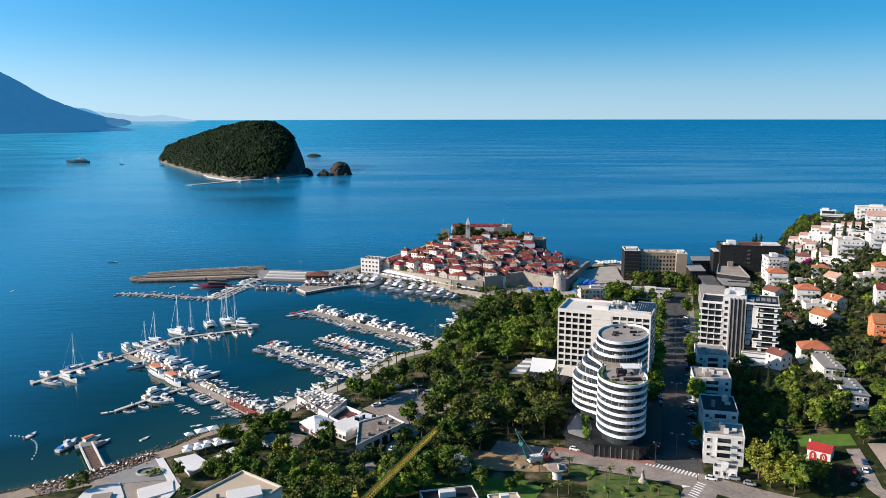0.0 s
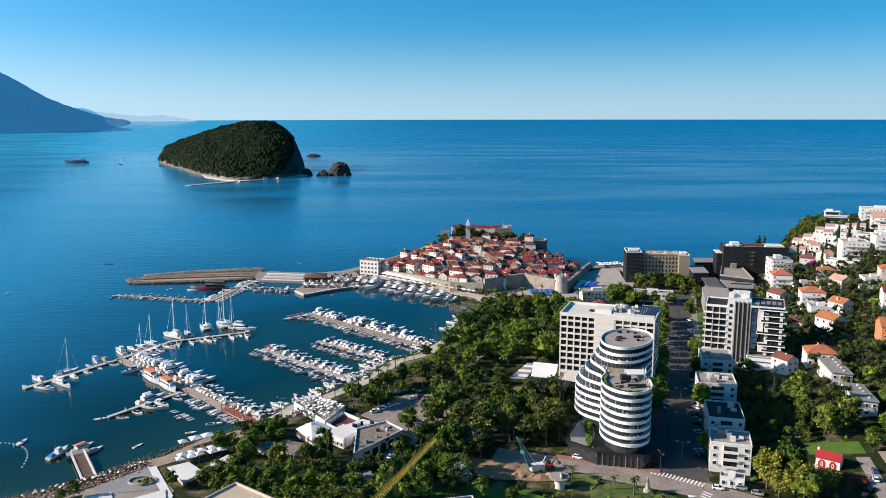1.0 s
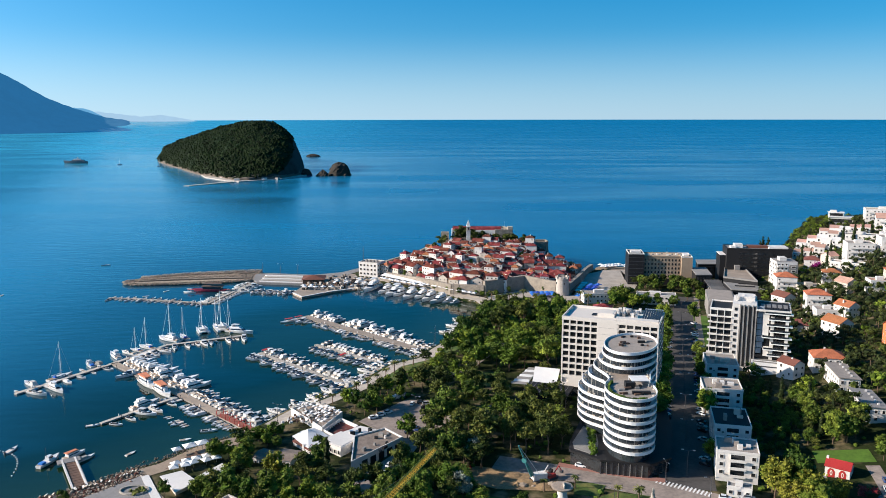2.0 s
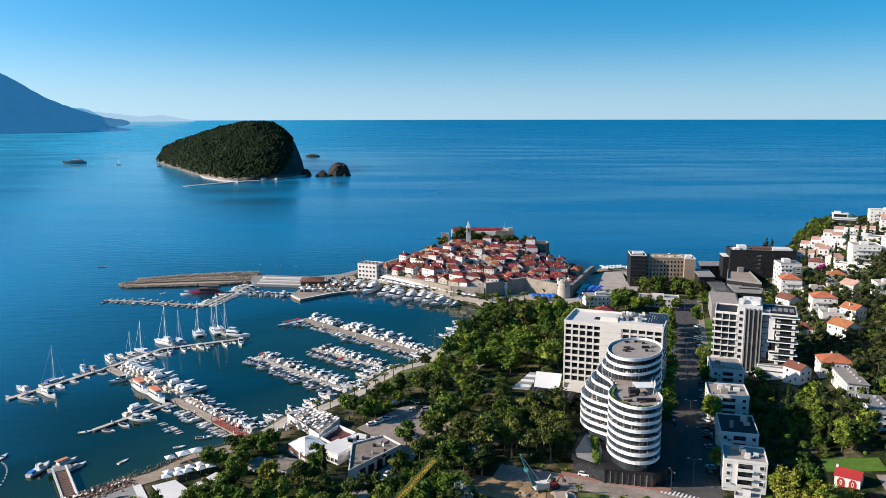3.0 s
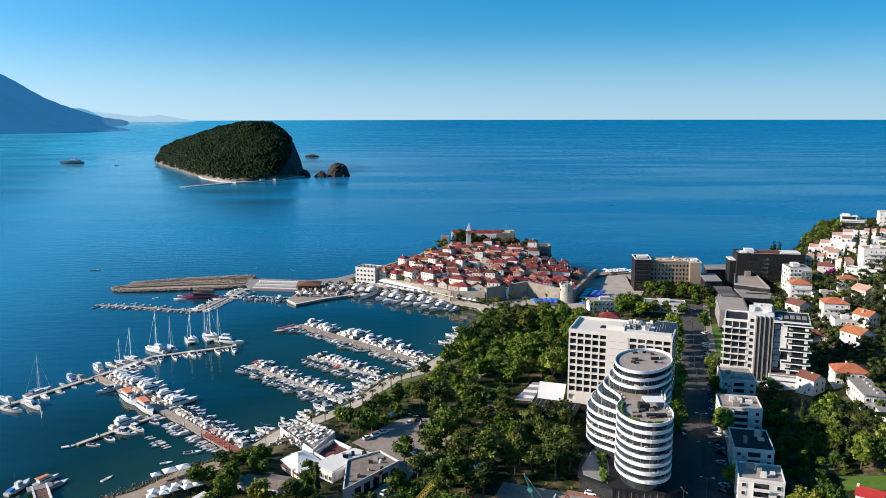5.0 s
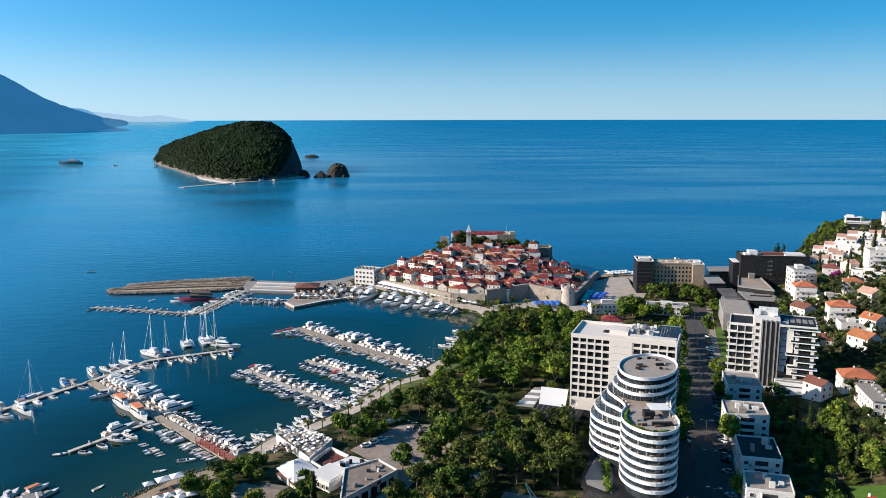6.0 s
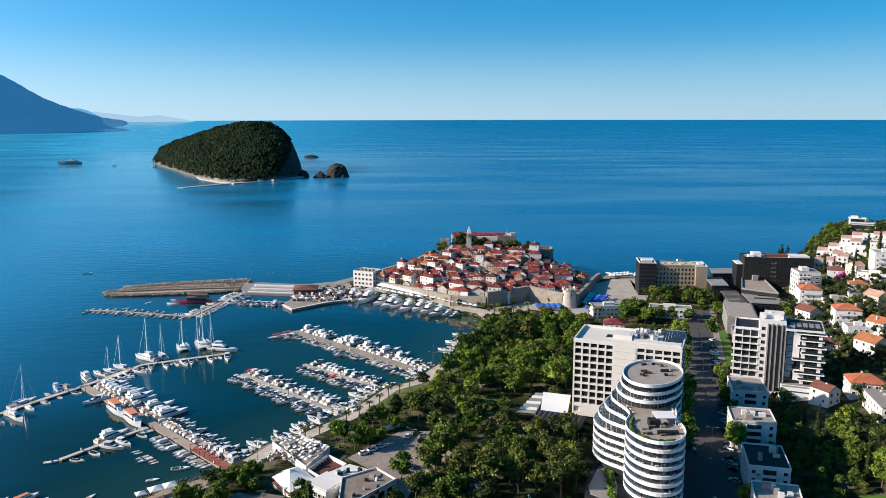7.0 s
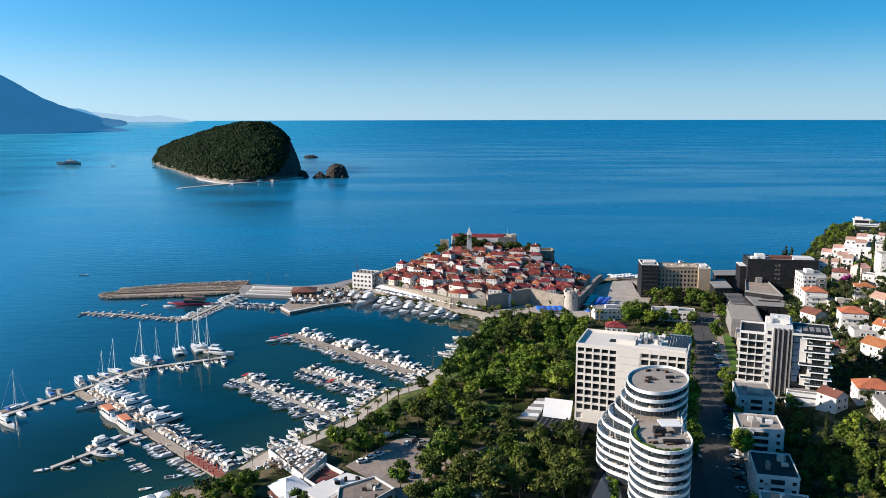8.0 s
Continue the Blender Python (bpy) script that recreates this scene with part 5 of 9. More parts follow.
# ---------------------------------------------------------------- houses of the hillside
HILL = [  # x, y, width, depth, storeys, heading, roof, wall, roof cover, label
    (306, 578, 22, 11, 2, -28, "flat", WHITE, ROOFG, "large white villa on the slope"),
    (360, 642, 32, 12, 4, -20, "flat", WHITE, ROOFT, "white hillside apartment house"),
    (348, 612, 24, 12, 3, -24, "gable", WHITE, PALET, "white hillside apartment house with tiled roof"),
    (336, 582, 20, 11, 2, -22, "flat", WHITE, PALET, "white hillside house with tiled roof"),
    (283, 535, 17, 14, 4, -14, "flat", WHITE, ROOFG, "white hillside apartment block"),
    (300, 530, 12, 14, 4, -14, "flat", WHITE, ROOFG, "grey-white hillside apartment block"),
    (261, 556, 11, 10, 2, -25, "hip", WHITE, TILEB, "white house with a dark red roof"),
    (272, 548, 8, 8, 2, 25, "gable", CREAM, PALET, "cream house with an orange roof"),
    (268, 524, 20, 8, 2, -38, "flat", WHITE, ROOFG, "long low white house"),
    (254, 514, 11, 9, 2, -20, "hip", WHITE, TILEO, "white house with a red hipped roof"),
    (238, 507, 15, 11, 1, -8, "flat", CREAM, ROOFG, "low cream house with a flat roof"),
    (226, 516, 12.5, 11, 4, -12, "hip", WHITE, TILEO, "white house with balconies and an orange hipped roof"),
    (224.5, 468.5, 13.5, 11, 3, -14, "hip", WHITE, TILEO, "white house with a large orange hipped roof"),
    (217, 490, 9, 11, 2, 22, "gable", WHITE, TILEB, "cream house with a brown roof"),
    (251, 482, 9, 10, 2, 20, "gable", CREAM, PALET, "cream house with a faded roof"),
    (262, 470, 13, 10, 2, -10, "flat", WHITE, PALET, "white house with an orange roof"),
    (219, 445, 13, 10, 2, -12, "flat", WHITE, ROOFG, "white flat-roofed house in the gardens"),
    (231, 441, 9, 10, 2, 24, "gable", WHITE, TILEO, "cream house with an orange roof"),
    (215, 418, 10, 12, 2, 22, "gable", WHITE, TILEO, "white gabled house with an orange roof"),
    (203, 440, 9, 8, 1, -25, "gable", WHITE, TILEB, "small white house with an orange roof"),
    (186, 375, 15, 12, 2, -14, "hip", WHITE, TILEO, "white house with an orange hipped roof"),
    (180.3, 346.3, 8.8, 22.5, 2, -11, "shed", WHITE, ROOFG, "long white house with a grey sheet roof"),
    (174, 313.5, 8.4, 21.5, 2, -12, "shed", WHITE, GREY, "long white house with a grey sheet roof"),
    (171, 374.5, 7.6, 9.5, 2, 26, "gable", WHITE, TILEB, "white house with a dark brown roof"),
    (226, 380, 18, 13, 3, -16, "gable", mat("orange_render", (0.62, 0.19, 0.07), 0.85, var=0.08), TILEO, "orange rendered house with an orange roof"),
    (168, 262, 9, 10, 1, -12, "shed", WHITE, ROOFT, "low white shed beside the lane"),
    (246, 402, 13, 10, 3, -15, "gable", WHITE, TILEO, "white house with an orange roof"),
    (252, 430, 14, 10, 3, -18, "gable", WHITE, TILE, "white house with an orange roof"),
    (272, 470, 14, 10, 3, -18, "hip", CREAM, TILEO, "cream house with an orange roof"),
    (296, 500, 15, 11, 3, -15, "gable", WHITE, PALET, "white house with an orange roof"),
    (315, 550, 18, 12, 3, -20, "flat", WHITE, WHITE, "white house with an orange roof"),
]
for i, (x, y, w, d, st, rot, roof, wall, cover, label) in enumerate(HILL):
    house(label, w, d, st, roof, wall, cover, at(x, y, None, rot), 40 + i, group="hillside houses", balcony=st > 2, joined=y > 455 or x > 225)


def terrace_villas(label, x, y, rot, units, step, seed):
    """A stepped row of white villas: each unit a little further back and up or down the slope."""
    r = random.Random(seed)
    for i in range(units):
        a = radians(rot)
        ux = x + (i - units / 2) * 7.0 * math.cos(a) - math.sin(a) * step * (i % 2)
        uy = y + (i - units / 2) * 7.0 * math.sin(a) + math.cos(a) * step * (i % 2)
        t = thing("villa", label, "house", "terraced hillside villas", at(ux, uy, ground(ux, uy) - .6, rot))
        h = 6.2 + r.uniform(-.4, .8)
        part("wall", M().box(-3.5, 0, -3, 3.5, 10.5, h).box(-3.5, -2.4, -3, 3.5, 0, 3.1).box(-3.5, 10.0, h, 3.5, 10.5, h + .5), WHITE, t)
        rb = M().add([(-3.7, 3.4, h - .1), (3.7, 3.4, h - .1), (3.7, 9.9, h + 1.5), (-3.7, 9.9, h + 1.5), (-3.7, 3.4, h + .1), (3.7, 3.4, h + .1), (3.7, 9.9, h + 1.7), (-3.7, 9.9, h + 1.7)],
                     [(3, 2, 1, 0), (4, 5, 6, 7), (0, 1, 5, 4), (1, 2, 6, 5), (2, 3, 7, 6), (3, 0, 4, 7)])
        part("roof", rb, PALET if r.random() < .7 else WHITE, t)
        part("gable_wall", M().box(-3.5, 9.2, h, 3.5, 10.0, h + 1.45).box(-3.5, 3.4, h, -3.1, 9.2, h + .6), WHITE, t)
        part("balustrade", M().box(-3.5, -2.4, 3.1, 3.5, -2.25, 4.0), WHITE, t)
        for wx in (-1.8, 1.6):
            window(t, wx, 0, 4.7, 1.1, 1.5, 0)
        window(t, 0, -2.4, 1.4, 2.0, 1.6, 0)
        window(t, -3.5, 5, 4.2, .9, 1.1, 270)


terrace_villas("white stepped terrace villa with a faded red roof", 270, 583, -30, 4, 2.5, 61)
terrace_villas("white stepped terrace villa with a faded red roof", 290, 605, -30, 4, 3.0, 62)
terrace_villas("white stepped terrace villa with a faded red roof", 314, 611, -28, 5, 3.0, 63)
terrace_villas("white stepped terrace villa on the slope", 288, 586, -28, 3, 2.0, 64)
rv = thing("villa", "modern white villa with flat roofs on the ridge", "house", m=at(333, 662, None, -22))
part("wall", M().box(-9, 0, -4, 9, 11, 5.2).box(-9, 3, 5.2, 2, 11, 8.4).box(-8, 5, 8.4, -3, 10, 10.2), WHITE, rv)
part("roof", M().box(-9.8, -.8, 5.2, 9.8, 2.9, 5.6).box(2.1, 3, 5.2, 9.8, 11.6, 5.6), WHITC, rv)
part("upper_roof", M().box(-9.8, 2.2, 8.4, 2.8, 11.6, 8.8), WHITC, rv)
part("glazing", M().box(-8.4, -.06, .8, 8.4, .02, 3.8), GLASS, rv)
part("upper_glazing", M().box(-8.4, 2.94, 5.9, 1.4, 3.02, 8.0), GLASS, rv)

wt = thing("apartment_block", "narrow white apartment tower with rows of balconies", "apartment block", m=frame_of((232.7, 549), (246.5, 547.5), 8.0) @ Matrix.Diagonal((.78, 1, .96, 1)))
part("wall", M().box(0, 0, -4, 18, 15, 22.5), WHITE, wt)
part("roof", M().box(.2, .2, 22.5, 17.8, 14.8, 22.7), GREY, wt)
part("roof_house", M().box(4, 4, 22.7, 10, 10, 25), WHITE, wt)
part("grey_side", M().box(11, -1.2, -4, 18.2, 15.2, 20.5), GREY, wt, "grey rendered side wing")
for j in range(7):
    for i in range(3):
        window(wt, 2 + i * 3.3, 0, 2.2 + j * 3, 1.7, 1.8, 0)
        part("balcony", M().box(.6 + i * 3.3, -1.3, .8 + j * 3, 3.3 + i * 3.3, 0, 1.9 + j * 3), WHITE, wt)
    for i in range(4):
        window(wt, 0, 2 + i * 3.6, 2.2 + j * 3, 1.5, 1.6, 270)
    window(wt, 14.5, -1.2, 2.0 + j * 2.8, 3.4, 1.2, 0)


# ---------------------------------------------------------------- the old town
def first_or_copy(cache, key, make, m):
    """Builds a kind of thing once, unscaled, and copies it from then on."""
    if key not in cache:
        loc, rot, _ = m.decompose()
        cache[key] = make(Matrix.LocRotScale(loc, rot, None))
        return cache[key]
    return copy_thing(cache[key], m)


TOWN = [(-46, 640), (-14, 606), (10, 581), (31, 574), (62, 592), (84, 573), (93, 580), (116, 640), (110, 652), (97, 666), (94, 684), (70, 694), (56, 684),
        (20, 684), (0, 690), (-12, 686), (-32, 662), (-52, 646)]


def inside(poly, x, y):
    r = False
    for (ax, ay), (bx, by) in zip(poly, poly[1:] + poly[:1]):
        if (ay > y) != (by > y) and x < (bx - ax) * (y - ay) / (by - ay) + ax:
            r = not r
    return r


TOWN_KINDS = [  # width, depth, storeys, roof, wall, label
    (9.5, 8.0, 3, "gable", STONEL, "pale stone town house with a clay-tiled gable roof"),
    (11.5, 8.5, 3, "hip", WHITE, "white rendered town house with a clay-tiled hipped roof"),
    (8.0, 7.5, 2, "gable", STONEL, "low stone town house with a clay-tiled roof"),
    (13.0, 9.0, 3, "gable", CREAM, "long cream town house with a clay-tiled roof"),
    (9.0, 9.0, 4, "hip", WHITE, "tall white town house with a clay-tiled hipped roof"),
    (7.5, 7.0, 3, "gable", CREAM, "narrow cream town house with a clay-tiled roof"),
    (12.0, 8.0, 2, "gable", STONEL, "broad stone town house with a clay-tiled roof"),
    (10.0, 8.5, 3, "gable", WHITE, "white town house with a clay-tiled gable roof"),
    (8.5, 8.0, 3, "hip", CREAM, "cream town house with a fresh orange tiled roof"),
]
town_cache = {}
tr = random.Random(21)
placed = []
LANDMARKS = [(45, 690, 10), (25, 692, 9), (34, 690, 10), (9, 684, 8), (86, 690, 12)]
for row in range(18):
    for col in range(24):
        x = -62 + col * 7.5 + tr.uniform(-1.5, 1.5) + (row % 2) * 3.7
        y = 576 + row * 6.8 + tr.uniform(-1.4, 1.4) - 0.02 * col
        if not inside(TOWN, x, y) or any(math.hypot(x - a, y - b_) < c for a, b_, c in LANDMARKS) or tr.random() < 0.05:
            continue
        i = tr.randrange(len(TOWN_KINDS)) if tr.random() < .9 else 1
        w, d, st, roof, wall, label = TOWN_KINDS[i]
        turn = -18 + 0.22 * (x - 30) + tr.choice((0, 0, 0, 90, 90, 180)) + tr.uniform(-9, 9)
        m = at(x, y, ground(x, y) - 0.1, turn, tr.uniform(0.60, 0.86), tr.uniform(0.6, 0.98))
        first_or_copy(town_cache, i, lambda mm: house(label, w, d, st, roof, wall, TILEO if i == 8 else TILE, mm @ pose(0, -d / 2, 0), 300 + i, group="old town houses", wh=1.1, name="town_house", frame=STONEL, joined=True), m @ pose(0, -d / 2, 0))

# front row along the quay wall: taller, pale and close to the rampart
for i, (x, y, w, d, st, rot, roof, wall) in enumerate((
        (-37, 633, 11, 9, 2, -46, "hip", CREAM), (-24, 622, 9, 8, 3, -46, "gable", WHITE), (-9, 606, 13, 9, 4, -45, "hip", WHITE), (3, 592, 12, 9, 3, -44, "hip", CREAM),
        (12, 584, 12, 9, 4, -35, "hip", WHITE), (24, 579, 11, 9, 4, -22, "hip", CREAM), (40, 580, 16, 9, 3, 25, "gable", CREAM), (58, 592, 14, 9, 3, 20, "hip", STONEL),
        (88, 594, 11, 10, 3, -8, "hip", STONEL), (84, 580, 13, 9, 2, -35, "hip", WHITE), (104, 622, 22, 9, 2, 62, "hip", STONEL), (70, 588, 10, 8, 2, -40, "gable", STONEL))):
    house("pale house on the town wall with a red tiled roof", w, d, st, roof, wall, TILE, at(x, y, ground(x, y) + 0.5, rot), 500 + i, group="houses on the town wall", name="town_house", frame=STONEL, joined=True)


def rampart(name, pts, base, tops, label, thick=2.6):
    t = thing(name, label, "rampart", m=pose(0, 0, 0), kind="structure")
    for (a, b_), za, zb in zip(zip(pts, pts[1:]), tops, tops[1:]):
        h = math.atan2(b_[1] - a[1], b_[0] - a[0])
        nx_, ny_ = -math.sin(h) * thick / 2, math.cos(h) * thick / 2
        bt = 0.5
        q = [(a[0] + nx_, a[1] + ny_), (b_[0] + nx_, b_[1] + ny_), (b_[0] - nx_ * (1 + bt), b_[1] - ny_ * (1 + bt)), (a[0] - nx_ * (1 + bt), a[1] - ny_ * (1 + bt))]
        r = [(a[0] + nx_, a[1] + ny_), (b_[0] + nx_, b_[1] + ny_), (b_[0] - nx_, b_[1] - ny_), (a[0] - nx_, a[1] - ny_)]
        b = M().add([(*p, base) for p in q] + [(*r[0], za), (*r[1], zb), (*r[2], zb), (*r[3], za)],
                    [(0, 1, 5, 4), (1, 2, 6, 5), (2, 3, 7, 6), (3, 0, 4, 7), (4, 5, 6, 7), (3, 2, 1, 0)])
        part("wall_segment", b, STONE, t)
    return t


rampart("rampart_quay", [(-42, 630), (-13, 599), (9, 575.5), (31.9, 568)], 0.5, [6.5, 8.5, 8.5, 9.5], "pale stone quay rampart below the houses")
rampart("rampart_gate", [(31.9, 568), (63, 587), (84, 567)], 1.0, [12.6, 12.8, 12.2], "massive stone rampart with a battered face")
rampart("rampart_beach", [(92, 567), (106, 605), (118, 640), (127, 662)], 1.0, [10.5, 9.0, 7.8, 6.8], "long stone rampart facing the square")
rampart("rampart_back", [(-58, 654), (-42, 674), (-20, 695), (-6, 712)], 0.5, [7, 9, 12, 16], "stone sea wall behind the old town")

bt = thing("bastion_tower", "round stone gate tower with a battered foot", "tower", m=pose(87.8, 567, 1.5))
part("shaft", M().loft([[(r * math.cos(2 * math.pi * i / 28), r * math.sin(2 * math.pi * i / 28), z) for i in range(28)] for r, z in ((5.6, -.5), (5.0, 2.5), (4.6, 7), (4.45, 12.5), (4.9, 12.9), (4.9, 13.4))]), STONEL, bt)
part("deck", M().cyl(0, 0, 13.4, 13.5, 4.5, n=28), ROOFG, bt)
for i in range(9):
    a = 2 * math.pi * i / 9
    part("merlon", M().obox(4.6 * math.cos(a), 4.6 * math.sin(a), 13.4, 14.7, .6, 1.7, a), STONEL, bt)
    if i % 2:
        part("embrasure", M().obox(4.5 * math.cos(a), 4.5 * math.sin(a), 9.4, 10.6, .5, .7, a), DARKW, bt)

# the citadel and churches at the seaward end
ct = thing("citadel", "stone citadel with a long red-roofed barracks above the sea", "citadel", m=pose(0, 0, 0))
part("curtain_wall", M().prism([(10.5, 701), (53.5, 698.4), (53.5, 711), (10.5, 713)], 4, 30.2), WHITE, ct, "pale plastered barracks wall")
rb = M()
gable(rb, 0, 0, 42, 9, 0, 2.6, 0.4)
ob = part("barracks_roof", rb, TILE, ct)
ob.matrix_basis = pose(11.5, 703, 30.3, 0, 0, -3.5)
part("keep", M().prism([(47, 697), (64.5, 697), (67, 710), (58, 722), (47, 716)], 0, 29.5, top=[(48.4, 698), (63.6, 698), (65, 709), (57, 720), (48.4, 715)]), STONE, ct)
part("keep_parapet", M().ribbon([(48.4, 698), (63.6, 698), (65, 709), (57, 720), (48.4, 715)], [(49.2, 698.8), (62.8, 698.8), (63.8, 708.5), (56.5, 718.5), (49.2, 714)], 29.4, 31.0), STONE, ct)
part("keep_turret", M().box(59.6, 698.6, 29, 64, 704, 33.2), STONEL, ct)
part("cliff", M().loft([[(66 * k1 + 60 * (1 - k1) + 6 * math.cos(a) * s, 704 + 14 * math.sin(a) * s, z) for a in [2 * math.pi * i / 14 for i in range(14)]] for k1, s, z in ((1.4, 1.9, -1), (1.2, 1.6, 5), (1, 1.4, 11), (.7, 1.15, 18), (.4, .85, 25))]), CLIFF, ct, "bare brown cliff")
part("ruined_tower", M().prism([(1, 694), (8, 693), (8, 701), (1, 702)], 2, 27.2), STONE, ct)
part("ruined_tower_top", M().ribbon([(1, 694), (8, 693), (8, 701), (1, 702)], [(2, 695), (7, 694), (7, 700), (2, 701)], 27.2, 29), STONE, ct)
for i in range(12):
    window(ct, 12 + i * 2.5, 700.8 - i * .158, 28.0, .8, 1.2, -4.6, STONE)
part("flagpole", M().cyl(57, 704, 29.6, 37.5, .09, .05, 6), ALU, ct)

ch = thing("church", "white stone church with a slender pointed bell tower", "church", m=pose(24.4, 684, 12.5))
part("tower_shaft", M().box(-1.8, -1.8, -2, 1.8, 1.8, 19.5), WHITE, ch)
part("belfry", M().box(-2.0, -2.0, 19.5, 2.0, 2.0, 20.0).box(-1.6, -1.6, 20, 1.6, 1.6, 23), STONEL, ch)
part("spire", M().prism([(-1.9, -1.9), (1.9, -1.9), (1.9, 1.9), (-1.9, 1.9)], 23, 29.2, top=[(-.05, -.05), (.05, -.05), (.05, .05), (-.05, .05)]), WHITE, ch)
for f, dx, dy in ((0, 0, -1.62), (90, 1.62, 0), (270, -1.62, 0)):
    window(ch, dx, dy, 21.5, .9, 1.8, f, STONEL)
part("nave", M().box(2.5, -3, -3, 13, 9, 8.2), WHITE, ch)
rb = M()
gable(rb, 2.5, -3, 13, 9, 8.3, 3.0, .4, False)
part("nave_roof", rb, TILE, ch)
cp = thing("chapel", "small white chapel with a rounded gable", "chapel", m=at(10, 680, None, -8))
part("wall", M().box(-4, 0, -2, 4, 9, 7).prism([(-4, 0), (4, 0), (4, .8), (-4, .8)], 7, 10.5, top=[(-1, 0), (1, 0), (1, .8), (-1, .8)]), WHITE, cp)
rb = M()
gable(rb, -4, .8, 4, 9, 7.1, 2.4, .2, False)
part("roof", rb, TILE, cp)
fo = thing("sea_fort", "ruined stone fort on a rock at the town's edge", "fort", m=pose(86, 690, 0))
part("rock", M().loft([[(9.5 * s * math.cos(a) * (1 + .12 * math.sin(3 * a)), 11 * s * math.sin(a), z) for a in [2 * math.pi * i / 16 for i in range(16)]] for s, z in ((1.15, -1), (1.05, 4), (.98, 10), (.9, 14))]), CLIFF, fo)
part("wall", M().prism([(-8, -8), (5, -8), (8, -2), (7, 7), (-8, 7)], 8, 20.5), STONE, fo)
part("wall_top", M().ribbon([(-8, -8), (5, -8), (8, -2), (7, 7), (-8, 7)], [(-7, -7), (4.5, -7), (7, -2), (6, 6), (-7, 6)], 20.5, 22.4), STONE, fo)
part("house", M().box(-7, -12, 2, 1, -8, 15), STONEL, fo)

# harbour building on the quay
hb = thing("harbour_office", "white four-square harbour building on the quay", "harbour office", m=pose(-65.5, 640, 1.6, 0, 0, -24))
part("wall", M().box(0, 0, -1, 17, 13, 11.2), WHITE, hb)
part("roof", M().box(.3, .3, 11.2, 16.7, 12.7, 11.4), ROOFG, hb)
part("parapet", M().ribbon([(-.1, -.1), (17.1, -.1), (17.1, 13.1), (-.1, 13.1)], [(.3, .3), (16.7, .3), (16.7, 12.7), (.3, 12.7)], 11.0, 12.0), WHITE, hb)
for j in range(3):
    for i in range(5):
        window(hb, 2 + i * 3.2, 0, 2.6 + j * 3.4, 1.3, 1.3, 0, STONEL)
    for i in range(4):
        window(hb, 17, 2 + i * 3, 2.6 + j * 3.4, 1.2, 1.3, 90, STONEL)
for i in range(4):
    part("roof_unit", M().box(3 + i * 3.2, 5, 11.4, 4.6 + i * 3.2, 7, 12.9), GREY, hb)
mst = thing("radio_mast", "dark steel lattice radio mast on the quay", "mast", m=pose(-63, 653, 1.5))
part("pole", M().cyl(0, 0, -.5, 22.5, .32, .12, 6), STEEL, mst)
for z in (8, 14, 19):
    part("crossarm", M().box(-1, -.06, z, 1, .06, z + .15), STEEL, mst)

# beside the walls: terraces and parasols
awn = thing("restaurant_awning", "long white restaurant awning under the rampart", "awning", m=frame_of((-47, 626), (-14, 594), 2.5))
part("canvas", M().add([(0, 0, 2.7), (46, 0, 2.7), (46, 5, 3.7), (0, 5, 3.7), (0, 0, 2.55), (46, 0, 2.55), (46, 5, 3.55), (0, 5, 3.55)], [(0, 1, 2, 3), (7, 6, 5, 4), (0, 4, 5, 1), (1, 5, 6, 2), (2, 6, 7, 3), (3, 7, 4, 0)]), WHITC, awn)
for i in range(10):
    part("post", M().box(i * 5, 0, -.6, i * 5 + .12, .12, 2.6), STEEL, awn)
par_cache = {}


def parasol(m, material, label, size=3.4, square=True):
    def make(mm):
        h = size / 2
        c = [(-h, -h), (h, -h), (h, h), (-h, h)]
        can = M().prism(c, 2.35, 2.5, top=[(x * .97, y * .97) for x, y in c])
        can.f.pop(4)
        can.mi.pop()
        can.v.append((0, 0, 3.3))
        can.f += [(4, 5, 8), (5, 6, 8), (6, 7, 8), (7, 4, 8)]
        can.mi += [0] * 4
        t = tagged(new("parasol", can.mesh("canopy", [material])), label, "parasol", "parasols")
        t.matrix_basis = mm
        part("pole", M().cyl(0, 0, -.2, 3.2, .06, n=6), ALU, t)
        return t
    return first_or_copy(par_cache, (material.name, label), make, m)


for i in range(5):
    for j in range(3):
        parasol(at(66 + i * 3.6 + tr.uniform(-.3, .3), 556 - .15 * i + j * 4.2 + i * .3, 2.62, 10), BLUEC, "blue canvas café parasol in the square", 3.5)
for i in range(8):
    for j in range(2):
        parasol(at(97 + j * 5 + i * 2.3, 552 + i * 5.2, 2.62, 25, 1.15), BLUEC, "blue canvas café parasol in the square")
for i in range(22):
    parasol(at(136 + i * 1.5 % 30, 661 + (i * 7 % 13), 2.5, i * 20), WHITC, "white canvas beach parasol on the shingle")
for i in range(26):
    k_ = i / 26
    x, y = (-12 + 38 * k_, 597 - 34 * k_) if i % 2 else (-44 + 34 * k_, 619 - 30 * k_)
    parasol(at(x + tr.uniform(-1, 1), y - 2 + tr.uniform(-1, 1), 2.5, 40 + i), WHITC, "white canvas parasol on the quay")
sh = thing("market_roof", "rows of blue-grey panel roofs in the square", "market roof", m=pose(100, 566, 2.5, 0, 0, 68))
for i in range(4):
    part("panel", M().box(i * 8.5, 0, 2.8, i * 8.5 + 7.2, 6, 3.0), GLASSB, sh)
    part("post", M().box(i * 8.5 + .1, .1, -.2, i * 8.5 + .3, .3, 2.8), STEEL, sh)
    part("post", M().box(i * 8.5 + 6.8, 5.6, -.2, i * 8.5 + 7, 5.8, 2.8), STEEL, sh)

